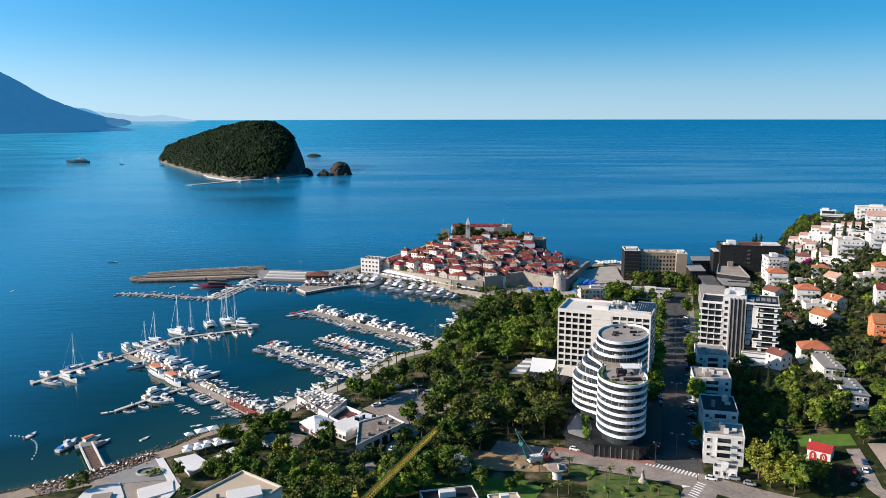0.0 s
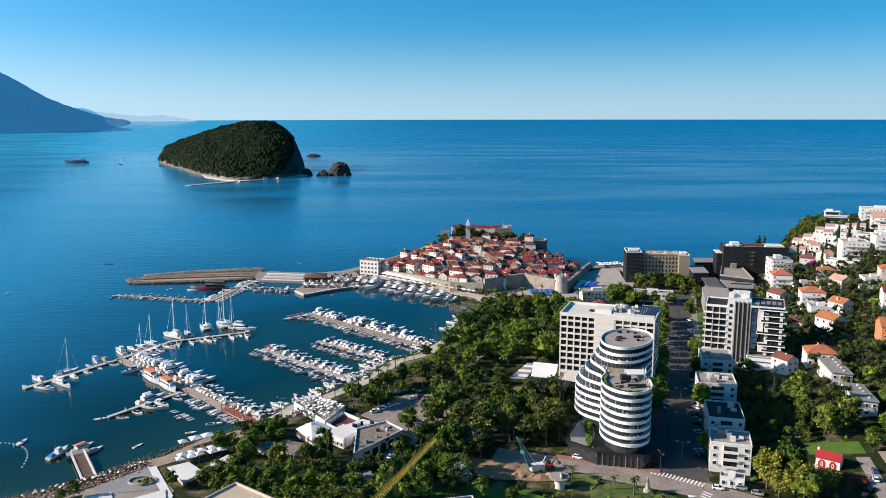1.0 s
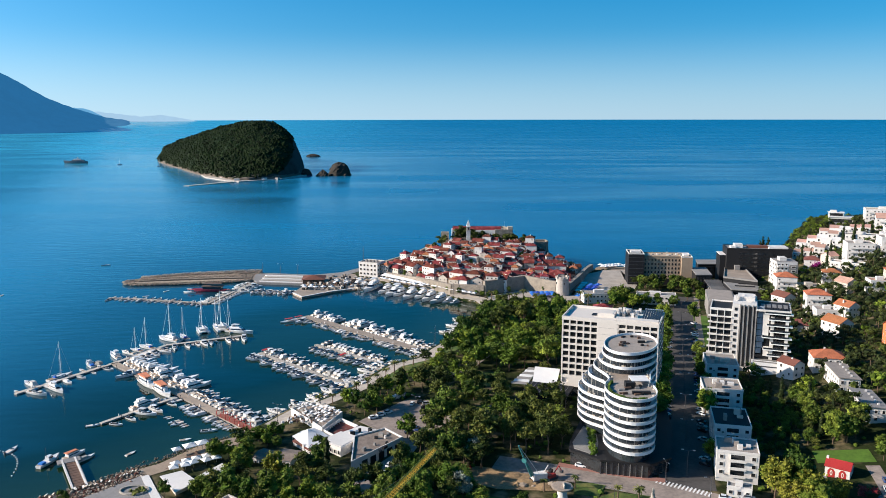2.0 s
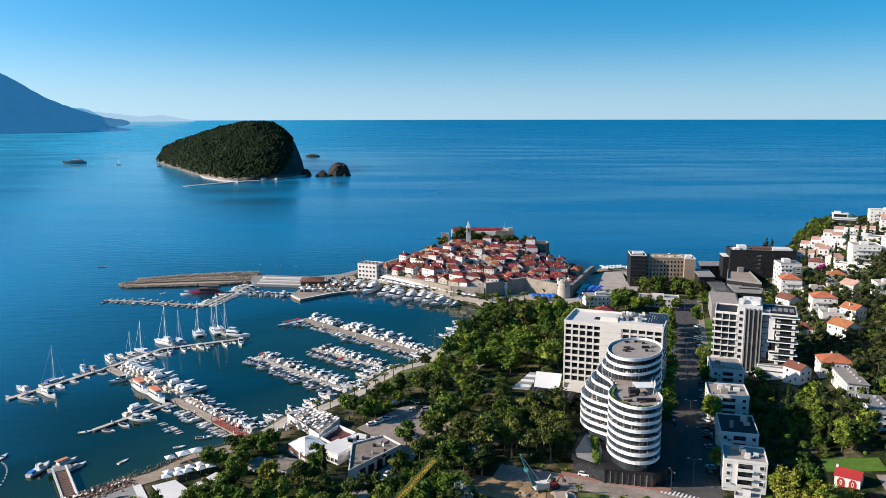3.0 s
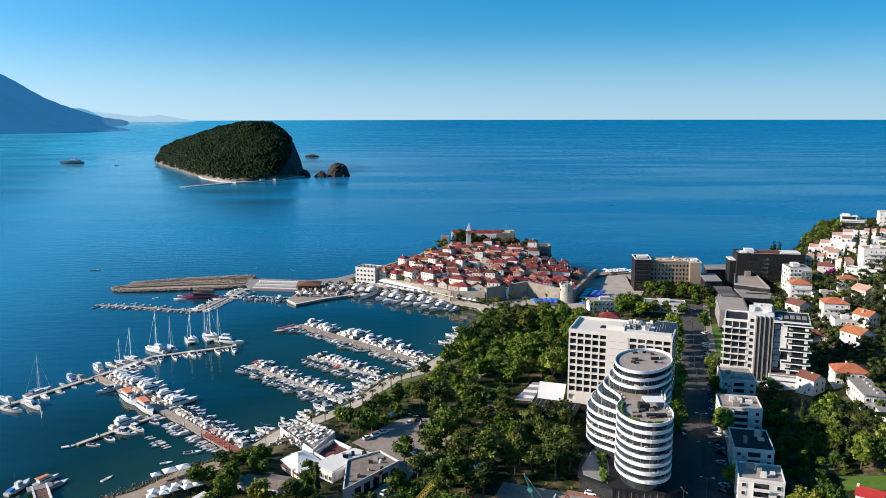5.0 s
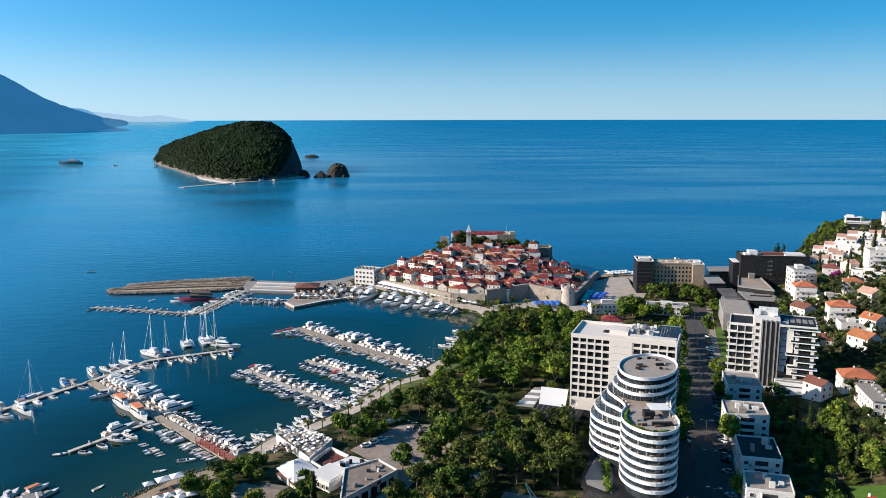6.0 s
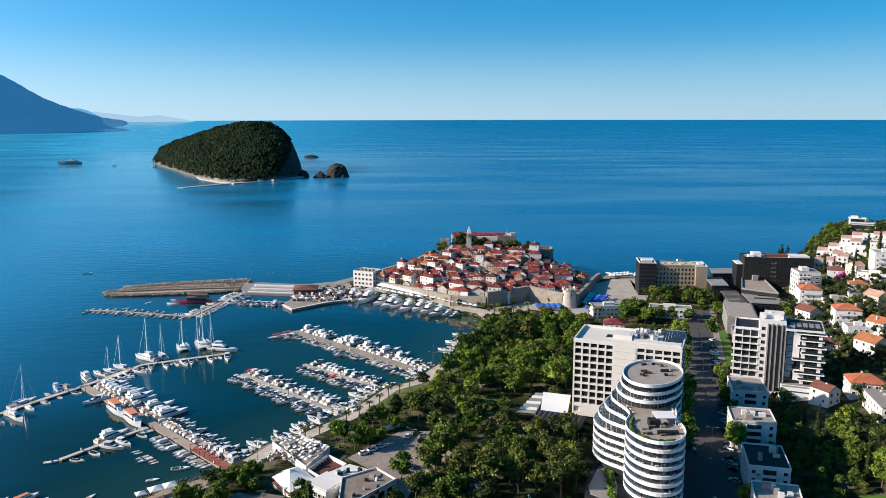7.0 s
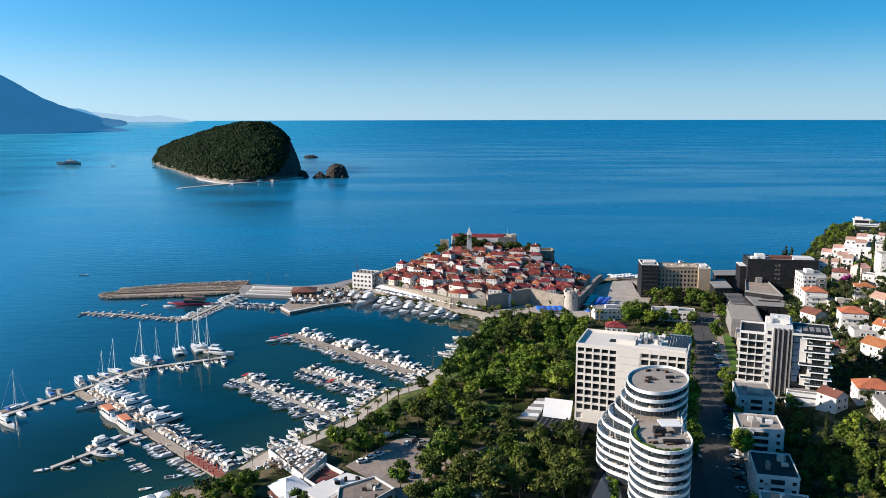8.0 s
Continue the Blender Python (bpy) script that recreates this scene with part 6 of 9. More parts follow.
# buildings between the square and the boulevard
house("white villa with a red hipped roof", 12, 10, 2, "hip", WHITE, TILE, at(103, 499, 2.5, -12), 71)
house("long white two-storey villa", 24, 11, 2, "flat", WHITE, ROOFG, at(111, 541, 2.5, 4), 72)
house("long white two-storey villa beside the trees", 26, 10, 2, "flat", WHITE, GREY, at(147, 536, 2.5, -14), 73)
house("low grey-roofed house behind the hotel", 12, 12, 2, "flat", WHITE, CHAR, at(82, 416, 2.5, -20), 74)
house("cream house behind the hotel", 14, 10, 2, "hip", WHITE, TILE, at(112, 470, 2.5, -15), 75)


# ---------------------------------------------------------------- trees
def ico(sub=1):
    bm = bmesh.new()
    bmesh.ops.create_icosphere(bm, subdivisions=sub, radius=1)
    v = [tuple(q.co) for q in bm.verts]
    f = [tuple(q.index for q in fc.verts) for fc in bm.faces]
    bm.free()
    return v, f


ICO1 = ico(1)


def clump(b, r, c, rad, squash=0.8, cards=26, size=0.45, fine=True, core=None):
    """A ragged lump of foliage with loose leaf sprays round it."""
    v, f = ICO1
    cards = cards * 2 if fine else cards
    core = core or (.72 if fine else .86)
    ph = [r.uniform(0, 6.28) for _ in range(3)]
    pts = []
    for x, y, z in v:
        k = 1 + 0.22 * math.sin(3 * x + ph[0]) * math.cos(4 * y + ph[1]) + 0.12 * math.sin(7 * z + ph[2]) + r.uniform(-0.16, 0.16)
        pts.append((c[0] + x * rad * k * core, c[1] + y * rad * k * core, c[2] + z * rad * k * squash * core))
    b.add(pts, f)
    for _ in range(cards):
        a, u = r.uniform(0, 6.283), r.uniform(-0.55, 1)
        s = math.sqrt(max(0, 1 - u * u))
        d = Vector((s * math.cos(a), s * math.sin(a), u))
        o = Vector(c) + Vector((d.x * rad, d.y * rad, d.z * rad * squash)) * r.uniform(0.66, 1.12)
        t1 = d.cross(Vector((r.uniform(-1, 1), r.uniform(-1, 1), r.uniform(-1, 1)))).normalized()
        t2 = (d * r.uniform(0.2, 1) + t1.cross(d) * r.uniform(-1, 1)).normalized()
        q = size * r.uniform(0.6, 1.4)
        b.add([o - t1 * q * .5, o + t2 * q, o + t1 * q * .5, o - t2 * q * .45], [(0, 1, 2), (0, 2, 3)])


def trunk_mesh(r, h, rad, limbs, spread, lean=0.06):
    b = M()
    pts = [Vector((0, 0, -0.6))]
    for i in range(1, 5):
        pts.append(Vector((r.uniform(-1, 1) * lean * h * i / 4, r.uniform(-1, 1) * lean * h * i / 4, h * i / 4)))
    for i in range(4):
        b.tube(pts[i], pts[i + 1], rad * (1 - .17 * i), rad * (1 - .17 * (i + 1)), 6)
    ends = []
    for i in range(limbs):
        a = 6.283 * i / limbs + r.uniform(-.4, .4)
        s = pts[2].lerp(pts[4], r.uniform(0.2, 1))
        e_ = s + Vector((math.cos(a) * spread, math.sin(a) * spread, r.uniform(.25, .6) * h))
        b.tube(s, e_, rad * .42, rad * .12, 4)
        ends.append(e_)
    return b, ends


def tree(kind, seed, m):
    """One tree of a kind, with a tapered limbed trunk and a ragged crown."""
    r = random.Random(seed)
    names = dict(broad=("tree", "broad-leaved park tree with a dense green crown", "tree", LEAF), bright=("tree", "broad-leaved tree with a bright green crown", "tree", LEAFB),
                 pine=("pine_tree", "tall Mediterranean pine with an open dark crown", "pine tree", PINE), cypress=("cypress_tree", "slim dark upright cypress tree", "cypress", CYPR),
                 yellow=("tree", "broad-leaved tree with yellow-green leaves", "tree", YELL), silver=("tree", "rounded tree with silvery blossom", "tree", OLIV))
    name, label, cat, leaf = names[kind]
    cb = M()
    if kind == "cypress":
        tb = M().tube((0, 0, -.6), (0, 0, 9), .22, .06, 6)
        for i in range(13):
            k = i / 12
            clump(cb, r, (r.uniform(-.15, .15), r.uniform(-.15, .15), 1.0 + 9.2 * k), (1.15 if k > .1 else .8) * (1 - k ** 2.2 * .82), 1.25, 12, .35, False)
    elif kind == "pine":
        tb, ends = trunk_mesh(r, 6.8, .3, 6, 2.6, .09)
        for e_ in ends:
            clump(cb, r, e_, r.uniform(1.3, 2.0), .62, 34, .5)
        for i in range(14):
            a, d = r.uniform(0, 6.283), r.uniform(.3, 3.8)
            clump(cb, r, (d * math.cos(a), d * math.sin(a), r.uniform(6.2, 11.6) - d * .45), r.uniform(1.0, 1.75), .6, 30, .5)
    else:
        tb, ends = trunk_mesh(r, 4.6, .26, 6, 1.9)
        for e_ in ends:
            clump(cb, r, e_, r.uniform(1.2, 1.8), .85, 26, .45)
        for i in range(17):
            a, u = r.uniform(0, 6.283), r.uniform(-1, 1)
            s = math.sqrt(1 - u * u * .8) * r.uniform(.55, 1)
            clump(cb, r, (3.1 * s * math.cos(a), 3.1 * s * math.sin(a), 6.3 + 2.9 * u), r.uniform(1.1, 1.75), .85, 26, .45)
    t = tagged(new(name, tb.mesh("trunk", [BARK])), label, cat, "trees of the town")
    t.matrix_basis = m
    part("crown", cb, leaf, t)
    return t


def palm(seed, m):
    r = random.Random(seed)
    tb = M()
    h = 6.0
    prof = [(.42, -.5), (.36, .4), (.28, 2.5), (.26, 4.5), (.34, 5.6), (.2, 6.1)]
    tb.loft([[(q * math.cos(6.283 * i / 8), q * math.sin(6.283 * i / 8), z) for i in range(8)] for q, z in prof])
    t = tagged(new("palm_tree", tb.mesh("trunk", [BARK])), "date palm with arching fronds and a ringed trunk", "palm tree", "palms of the promenade")
    t.matrix_basis = m
    cb = M()
    for i in range(34):
        a, up = r.uniform(0, 6.283), r.uniform(-.35, 1.1)
        L = r.uniform(2.0, 2.9)
        p = Vector((0, 0, h))
        d = Vector((math.cos(a), math.sin(a), up)).normalized()
        side = d.cross(Vector((0, 0, 1))).normalized()
        for s in range(4):
            q = p + d * (L / 4)
            w0, w1 = .42 * (1 - s * .2), .42 * (1 - (s + 1) * .23)
            cb.add([p - side * w0 - Vector((0, 0, .16)), p + Vector((0, 0, .04)), p + side * w0 - Vector((0, 0, .16)), q - side * w1 - Vector((0, 0, .16)), q + Vector((0, 0, .04)), q + side * w1 - Vector((0, 0, .16))], [(0, 1, 4, 3), (1, 2, 5, 4)])
            p, d = q, (d + Vector((0, 0, -.34))).normalized()
    part("crown", cb, PALM, t)
    return t


tree_cache = {}
TREES_AT = []


FAR = {}


def plant_far(kind, x, y, s=1.0):
    """A tree of the distant woods: its shape goes into one joined mesh of its kind."""
    v = tr.randrange(4) if kind in ("broad", "pine") else tr.randrange(2)
    TREES_AT.append((x, y))
    if (kind, v) not in tree_cache:
        return plant(kind, x, y, s)
    m = at(x, y, None, tr.uniform(0, 360), s, s * tr.uniform(.88, 1.15))
    src = tree_cache[(kind, v)]
    for ob_, slot in ((src, BARK), (src.children[0], src.children[0].data.materials[0])):
        b = FAR.setdefault(slot.name, (M(), slot))[0]
        co = np.empty(len(ob_.data.vertices) * 3)
        ob_.data.vertices.foreach_get("co", co)
        co = co.reshape(-1, 3) @ np.array(m.to_3x3()).T + np.array(m.translation)
        b.add(co.tolist(), [tuple(p.vertices) for p in ob_.data.polygons])


def plant(kind, x, y, s=1.0, z=None):
    v = tr.randrange(4) if kind in ("broad", "pine") else tr.randrange(2)
    m = at(x, y, ground(x, y) if z is None else z, tr.uniform(0, 360), s, s * tr.uniform(.88, 1.15))
    TREES_AT.append((x, y))
    if kind == "palm":
        return first_or_copy(tree_cache, ("palm", v), lambda mm: palm(900 + v, mm), m)
    return first_or_copy(tree_cache, (kind, v), lambda mm: tree(kind, 800 + v * 7 + len(kind), mm), m)


def seg_dist(pts, x, y):
    best = 1e9
    for (ax, ay), (bx, by) in zip(pts, pts[1:]):
        dx, dy = bx - ax, by - ay
        k = max(0, min(1, ((x - ax) * dx + (y - ay) * dy) / (dx * dx + dy * dy)))
        best = min(best, math.hypot(x - ax - k * dx, y - ay - k * dy))
    return best


KEEP_CLEAR = [
    [(-72, 272), (-49, 266), (-47, 290), (-70, 290)],
    [(150, 350), (176, 350), (182, 390), (156, 392)], [(26, 346), (48, 344), (52, 392), (32, 396)], [(-70, 285), (-52, 283), (-50, 303), (-70, 303)],  # footprints and open ground
    [(-98, 262), (-86, 262), (-76, 284), (-80, 290), (-98, 274)],
    [(15, 374), (30, 372), (33, 392), (18, 397)],
    [(158, 366), (176, 362), (180, 384), (160, 390)], [(28, 334), (57, 334), (60, 368), (30, 368)], [(-130, 240), (-76, 270), (-76, 330), (-130, 330)],
    [(54, 362), (98, 346), (106, 372), (64, 392)], [(47, 298), (47, 288), (58, 279), (76, 275), (86, 281), (94, 306), (98, 340), (70, 347), (58, 330), (50, 312)],
    [(129, 402), (176, 384), (182, 408), (138, 424)], [(95, 278), (113, 270), (117, 286), (100, 292)], [(103, 302), (120, 294), (126, 317), (109, 322)],
    [(110, 339), (130, 331), (136, 350), (117, 355)], [(124, 375), (142, 367), (148, 390), (131, 395)], [(36, 355), (55, 345), (62, 362), (42, 368)], [(30, 362), (46, 390), (62, 384), (52, 354)],
    [(138, 600), (194, 594), (196, 618), (140, 622)], [(168, 500), (206, 504), (226, 580), (258, 576), (262, 600), (200, 640), (188, 600)],
    [(-36, 334), (-15, 358), (-1, 358), (-1, 319), (-6, 304), (-13, 284), (-22, 266), (-35, 260), (-38, 300)], [(20, 289), (36, 283), (48, 276), (44, 264), (20, 267), (14, 276)], [(-6, 264), (34, 262), (36, 246), (-4, 246)],
    [(140, 440), (155, 440), (170, 495), (158, 497)], [(133, 300), (168, 294), (166, 280), (134, 284)], [(128, 284), (146, 280), (144, 256), (126, 258)], [(-66, 334), (-48, 350), (-28, 324), (-27, 298), (-46, 292), (-64, 308)],
    [(96, 498), (112, 494), (114, 512), (98, 514)], [(97, 540), (124, 540), (124, 556), (97, 556)], [(132, 542), (162, 530), (166, 544), (136, 552)], [(74, 418), (90, 410), (94, 428), (78, 434)], [(103, 472), (121, 466), (124, 480), (106, 484)],
    [(-84, 262), (-50, 240), (-50, 225), (-84, 225)], [(-123, 264), (-103, 280), (-90, 262), (-92, 238), (-118, 236)], [(226, 548), (248, 545), (250, 566), (228, 568)], [(34, 541), (62, 560), (82, 543), (132, 550), (150, 600), (118, 640), (96, 566), (30, 562)], [(170, 446), (157, 450), (172, 500), (186, 494)]]


VILLAS = [(270, 583, 30, 14, 2, -30), (290, 605, 30, 14, 2, -30), (314, 611, 37, 14, 2, -28), (288, 586, 23, 13, 2, -28), (333, 662, 20, 12, 2, -22)]


def clear(x, y, gap=1.0, roads=True):
    if any(inside(p, x, y) for p in KEEP_CLEAR):
        return False
    for hx, hy, w, d, _, rot, *_r in HILL + VILLAS:
        a = radians(rot)
        cx_, cy_ = hx - math.sin(a) * d / 2, hy + math.cos(a) * d / 2
        u, v = (x - cx_) * math.cos(a) + (y - cy_) * math.sin(a), -(x - cx_) * math.sin(a) + (y - cy_) * math.cos(a)
        if abs(u) < w / 2 + gap and -d / 2 - gap * 1.5 < v < d / 2 + gap:
            return False
    if roads and (seg_dist(BOUL, x, y) < 11 or seg_dist([(21, 291), (48, 281), (73, 270), (93, 260), (108, 249), (150, 222)], x, y) < 7.5 or seg_dist([(93, 260), (84, 244), (70, 215)], x, y) < 7 or seg_dist([(150, 225), (147, 250), (152, 268), (155, 280)], x, y) < 4.4):
        return False
    return seg_dist(QUAY, x, y) > (17 if y < 445 else 9.5)


def grove(poly, spacing, kinds, lo, hi, tries, gap=1.0, far=1e9):
    """Trees scattered over a stretch of ground, kept apart from each other and from buildings."""
    x0, x1 = min(p[0] for p in poly), max(p[0] for p in poly)
    y0, y1 = min(p[1] for p in poly), max(p[1] for p in poly)
    for _ in range(tries):
        x, y = tr.uniform(x0, x1), tr.uniform(y0, y1)
        if not inside(poly, x, y) or not clear(x, y, gap) or any(abs(x - a) < spacing and abs(y - b_) < spacing and math.hypot(x - a, y - b_) < spacing for a, b_ in TREES_AT):
            continue
        (plant if y < far else plant_far)(tr.choice(kinds), x, y, tr.uniform(lo, hi))


# park between the quay, the hotel and the old town
grove([(26, 498), (40, 528), (78, 536), (92, 520), (84, 496)], 7.0, ["broad", "bright", "broad", "pine"], 0.6, 0.95, 500)
grove([(2, 430), (14, 458), (26, 498), (84, 496), (76, 470), (60, 400), (52, 392), (30, 396), (8, 412)], 8.2, ["bright", "bright", "broad", "bright", "broad", "pine"], 0.95, 1.6, 1500)
grove([(-12, 398), (2, 430), (30, 396), (56, 392), (34, 362), (6, 360), (-4, 372)], 9.0, ["pine", "broad", "bright"], 0.7, 1.05, 400)
grove([(-2, 358), (34, 360), (46, 346), (52, 322), (46, 297), (18, 296), (-3, 306), (0, 325)], 8.8, ["pine", "pine", "pine", "broad"], 1.0, 1.5, 700)
grove([(-8, 304), (18, 297), (20, 285), (4, 282), (-8, 290)], 6.0, ["pine", "broad", "pine"], 0.8, 1.25, 300)
grove([(-78, 319), (-66, 331), (-62, 322), (-68, 306), (-76, 308)], 4.0, ["bright", "broad"], 0.4, 0.65, 200)
# gardens behind the waterfront
grove([(-80, 318), (-66, 300), (-46, 290), (-36, 262), (-26, 252), (-8, 262), (2, 276), (-4, 300), (-12, 284), (-30, 240), (-60, 244), (-86, 264), (-92, 282)], 5.2, ["broad", "broad", "pine", "bright"], 0.62, 1.0, 1800)
grove([(-36, 260), (0, 285), (12, 268), (-4, 250), (-30, 232), (-52, 236)], 5.6, ["broad", "pine", "bright", "broad"], 0.75, 1.15, 900)
grove([(-40, 372), (-24, 402), (-12, 392), (-14, 362), (-34, 340), (-44, 348)], 8.5, ["broad", "bright", "pine"], 0.55, 0.8, 160)
grove([(28, 332), (46, 332), (48, 302), (34, 298), (24, 302)], 5.4, ["pine", "broad", "pine", "cypress"], 0.75, 1.1, 300)
# boulevard rows
for i in range(16):
    k = i / 15
    plant("bright" if i % 3 else "broad", 93 + 45 * k + tr.uniform(-1, 1), 330 + 158 * k, tr.uniform(1.0, 1.4))
for i in range(14):
    k = i / 13
    if i not in (1, 2, 9, 10, 11, 12):
        plant("broad" if i % 3 else "bright", 101.5 + 57 * k + tr.uniform(-.8, .8), 290 + 200 * k, tr.uniform(.8, 1.15))
# hillside gardens
def garden_tree(x, y, s, bright):
    """A far garden tree: a trunk and a few ragged clumps in the joined woodland."""
    z = ground(x, y)
    TREES_AT.append((x, y))
    leaf = LEAFB if bright else tr.choice((PINE, CYPR, CYPR, CYPR))
    b = FAR.setdefault(leaf.name, (M(), leaf))[0]
    FAR.setdefault(BARK.name, (M(), BARK))[0].tube((x, y, z - .5), (x, y, z + 3.2 * s), .22 * s, .12 * s, 5)
    for _ in range(6):
        a, u = tr.uniform(0, 6.283), tr.uniform(-.5, 1)
        d_ = 2.0 * s * math.sqrt(1 - u * u * .9)
        clump(b, tr, (x + d_ * math.cos(a), y + d_ * math.sin(a), z + (4.0 + 2.0 * u) * s), tr.uniform(1.15, 1.8) * s, .85, 15, .55, False, .7)


for _ in range(9000):
    x, y = tr.uniform(150, 420), tr.uniform(330, 735)
    if x - (102 + (y - 283) * 0.286) < 12 or float(coast_distance([x], [y])[0]) < 14 or not clear(x, y, .9) or (95 < x < 262 and y > 552) or any(abs(x - a) < 3.9 and abs(y - b_) < 3.9 for a, b_ in TREES_AT):
        continue
    garden_tree(x, y, tr.uniform(.6, 1.4) * (1 if y < 540 else .7), tr.random() < .05)
grove([(121, 288), (121, 322), (134, 362), (152, 366), (148, 330), (144, 296), (136, 288)], 4.0, ["broad", "pine", "cypress", "broad"], 0.38, 0.62, 1200)
grove([(146, 302), (150, 330), (154, 350), (172, 352), (166, 330), (166, 310), (160, 299)], 4.8, ["broad", "pine", "broad", "cypress", "bright", "broad"], 0.7, 1.2, 1500)
grove([(113, 268), (122, 266), (122, 240), (112, 236)], 5.0, ["yellow", "broad", "yellow"], 1.1, 1.5, 120)
grove([(176, 300), (200, 330), (215, 370), (240, 395), (262, 430), (300, 480), (320, 520), (330, 600), (300, 640), (262, 620), (240, 545), (214, 505), (200, 460), (184, 420), (180, 380), (190, 350), (170, 300)], 7.2, ["broad", "broad", "pine", "cypress"], 0.6, 1.05, 200, 1.0, 400)
grove([(166, 286), (176, 300), (190, 330), (230, 380), (240, 330), (205, 286)], 4.9, ["broad", "broad", "broad", "pine", "bright"], 0.7, 1.15, 1300)
# the headland
grove([(268, 648), (286, 660), (302, 690), (322, 722), (350, 740), (372, 712), (336, 684), (318, 654), (296, 640), (276, 636)], 3.6, ["broad", "broad", "broad", "bright"], 0.42, 0.72, 3200, 0, 0)
# old town, walls and hotels
for x, y, s in ((2, 688, 1.1), (-4, 684, .9), (28, 694, 1.3), (31, 693, 1.1), (14, 693, 1.0), (-9, 686, .8), (72, 684, 1.0), (76, 680, .9), (38, 694, 1.0), (44, 692, 1.05), (50, 693, 1.0), (58, 693, 1.0), (64, 692, .9), (18, 696, 1.35), (22, 695, 1.2), (44, 684, .9), (56, 662, .6), (12, 672, .5), (-30, 676, .6), (72, 650, .5)):
    plant("pine" if y > 680 else "broad", x, y, s)
for x, y, s in ((30, 561, .5), (26, 566, .45), (14, 571, .5), (6, 578, .5), (-4, 588, .5), (40, 563, .5), (34, 556, .45), (50, 572, .5), (76, 574, .5)):
    plant("broad", x, y, s)
for x, y in ((44, 540), (48, 543), (53, 546), (58, 549), (40, 536), (36, 548), (66, 541), (100, 532), (96, 540), (150, 566), (154, 588)):
    plant("palm", x, y, tr.uniform(.9, 1.2))
for i in range(24):
    k = i / 23
    plant_far("broad" if i % 3 else "pine", 146 + 44 * k + tr.uniform(-2, 2), 592 - 12 * (i % 2) + tr.uniform(-3, 3) - 4 * k, tr.uniform(.6, .95))
for x, y, s in ((116, 526, 1.15), (122, 530, 1.0), (128, 524, 1.1), (134, 530, .8), (172, 548, .9), (178, 540, 1.0), (174, 556, .8), (180, 534, .9)):
    plant("bright" if x < 135 else "broad", x, y, s)
for x, y, s in ((214, 612, 1.0), (226, 606, 2.2), (229, 608, 2.35), (232, 606, 2.1), (243, 604, 2.25), (246, 606, 2.6), (249, 604, 2.3), (262, 575, 1.4), (266, 570, 1.2), (296, 585, 1.5), (301, 580, 1.3), (306, 588, 1.4), (278, 566, 1.4), (318, 600, 1.4), (262, 538, 1.3), (283, 556, 1.2), (52, 347, 1.2), (54, 343, 1.1), (49, 340, 1.3), (150, 345, 1.3), (-41, 288, 1.2), (-44, 284, 1.0)):
    plant("cypress", x, y, s)
for _ in range(70):
    x, y = tr.uniform(-40, 100), tr.uniform(585, 690)
    if inside(TOWN, x, y) and tr.random() < .6:
        plant_far(tr.choice(("broad", "pine", "broad")), x, y, tr.uniform(.45, .75))
for x, y, s, k in ((-12.6, 313.2, 1.05, "bright"), (-32, 338, .9, "broad"), (-37, 345, .8, "broad"), (-27, 341, .85, "bright"), (-24, 363.5, .85, "bright"), (-12, 376, .95, "broad"), (-30, 356, .8, "broad"), (0, 389, 1.0, "bright"), (-18, 369, .8, "broad"), (-6, 382, .9, "pine"), (-8, 366, .9, "pine"), (-22, 346, .7, "broad"),
                   (14, 255, .8, "broad"), (24, 253, .6, "bright"), (3, 256, .9, "pine"), (28, 259, .5, "broad")):
    plant(k, x, y, s)
for x, y, s in ((124.4, 534, 1.5), (119, 536, 1.25), (129, 535, 1.3), (139, 529, 1.0), (146, 528, .9), (156, 526, 1.0)):
    plant("broad", x, y, s)
# promenade palms
for x, y, a in between([(-60, 349), (-41, 372), (-30, 396), (-21, 409)], 8.5):
    plant("palm", x + 7.5, y - 2.5, tr.uniform(.7, .95))
for x, y in ((60, 262), (66, 258), (47, 270), (56, 246), (74, 250), (40, 250), (44, 252), (36, 268), (48, 244)):
    plant("palm", x, y, tr.uniform(.65, .95))
for x, y, s, k in ((-73, 317, .45, "bright"), (-67, 313, .55, "bright"), (-63.5, 315, .5, "bright"), (-71, 310, .55, "bright"), (-67, 306, .55, "bright"), (-62.5, 303, .55, "broad"), (-74, 304, .45, "broad"), (-67.5, 319, .45, "bright"),
                   (-69, 284, .6, "broad"), (-58.5, 279, .5, "yellow"), (-55, 281, .45, "bright"), (-52, 276, .5, "pine"), (-62, 284, .4, "broad"), (-71, 277, .6, "pine"), (-56, 270, .55, "broad"), (-50, 284, .45, "broad"),
                   (160.5, 283, .75, "broad"), (163, 288, .7, "broad"), (127, 258, .9, "broad"), (131, 256, .9, "yellow"), (125, 268, 1.0, "yellow")):
    plant(k, x, y, s)
plant("silver", 8, 262, .75)
plant("silver", 13, 290, .5)

# shrubs that close the ground between trees
sb = {"shrub_green": (M(), SOIL), "shrub_leaf": (M(), LEAF), "shrub_bright": (M(), LEAFB), "bougainvillea": (M(), MAGE), "red_bush": (M(), REDL)}
for _ in range(5200):
    x, y = tr.uniform(-95, 345), tr.uniform(235, 735)
    s = x - (102 + (y - 283) * 0.286)
    if not clear(x, y, .4) or float(coast_distance([x], [y])[0]) < 13 or inside(TOWN, x, y) or (95 < x < 200 and y > 555):
        continue
    if y > 560 and -60 < x < 100:
        continue
    rr_ = tr.uniform(.5, 1.5)
    clump(sb["shrub_bright" if tr.random() < .22 else "shrub_leaf"][0], tr, (x, y, ground(x, y) + rr_ * .4), rr_, .8, 5, .5, False)
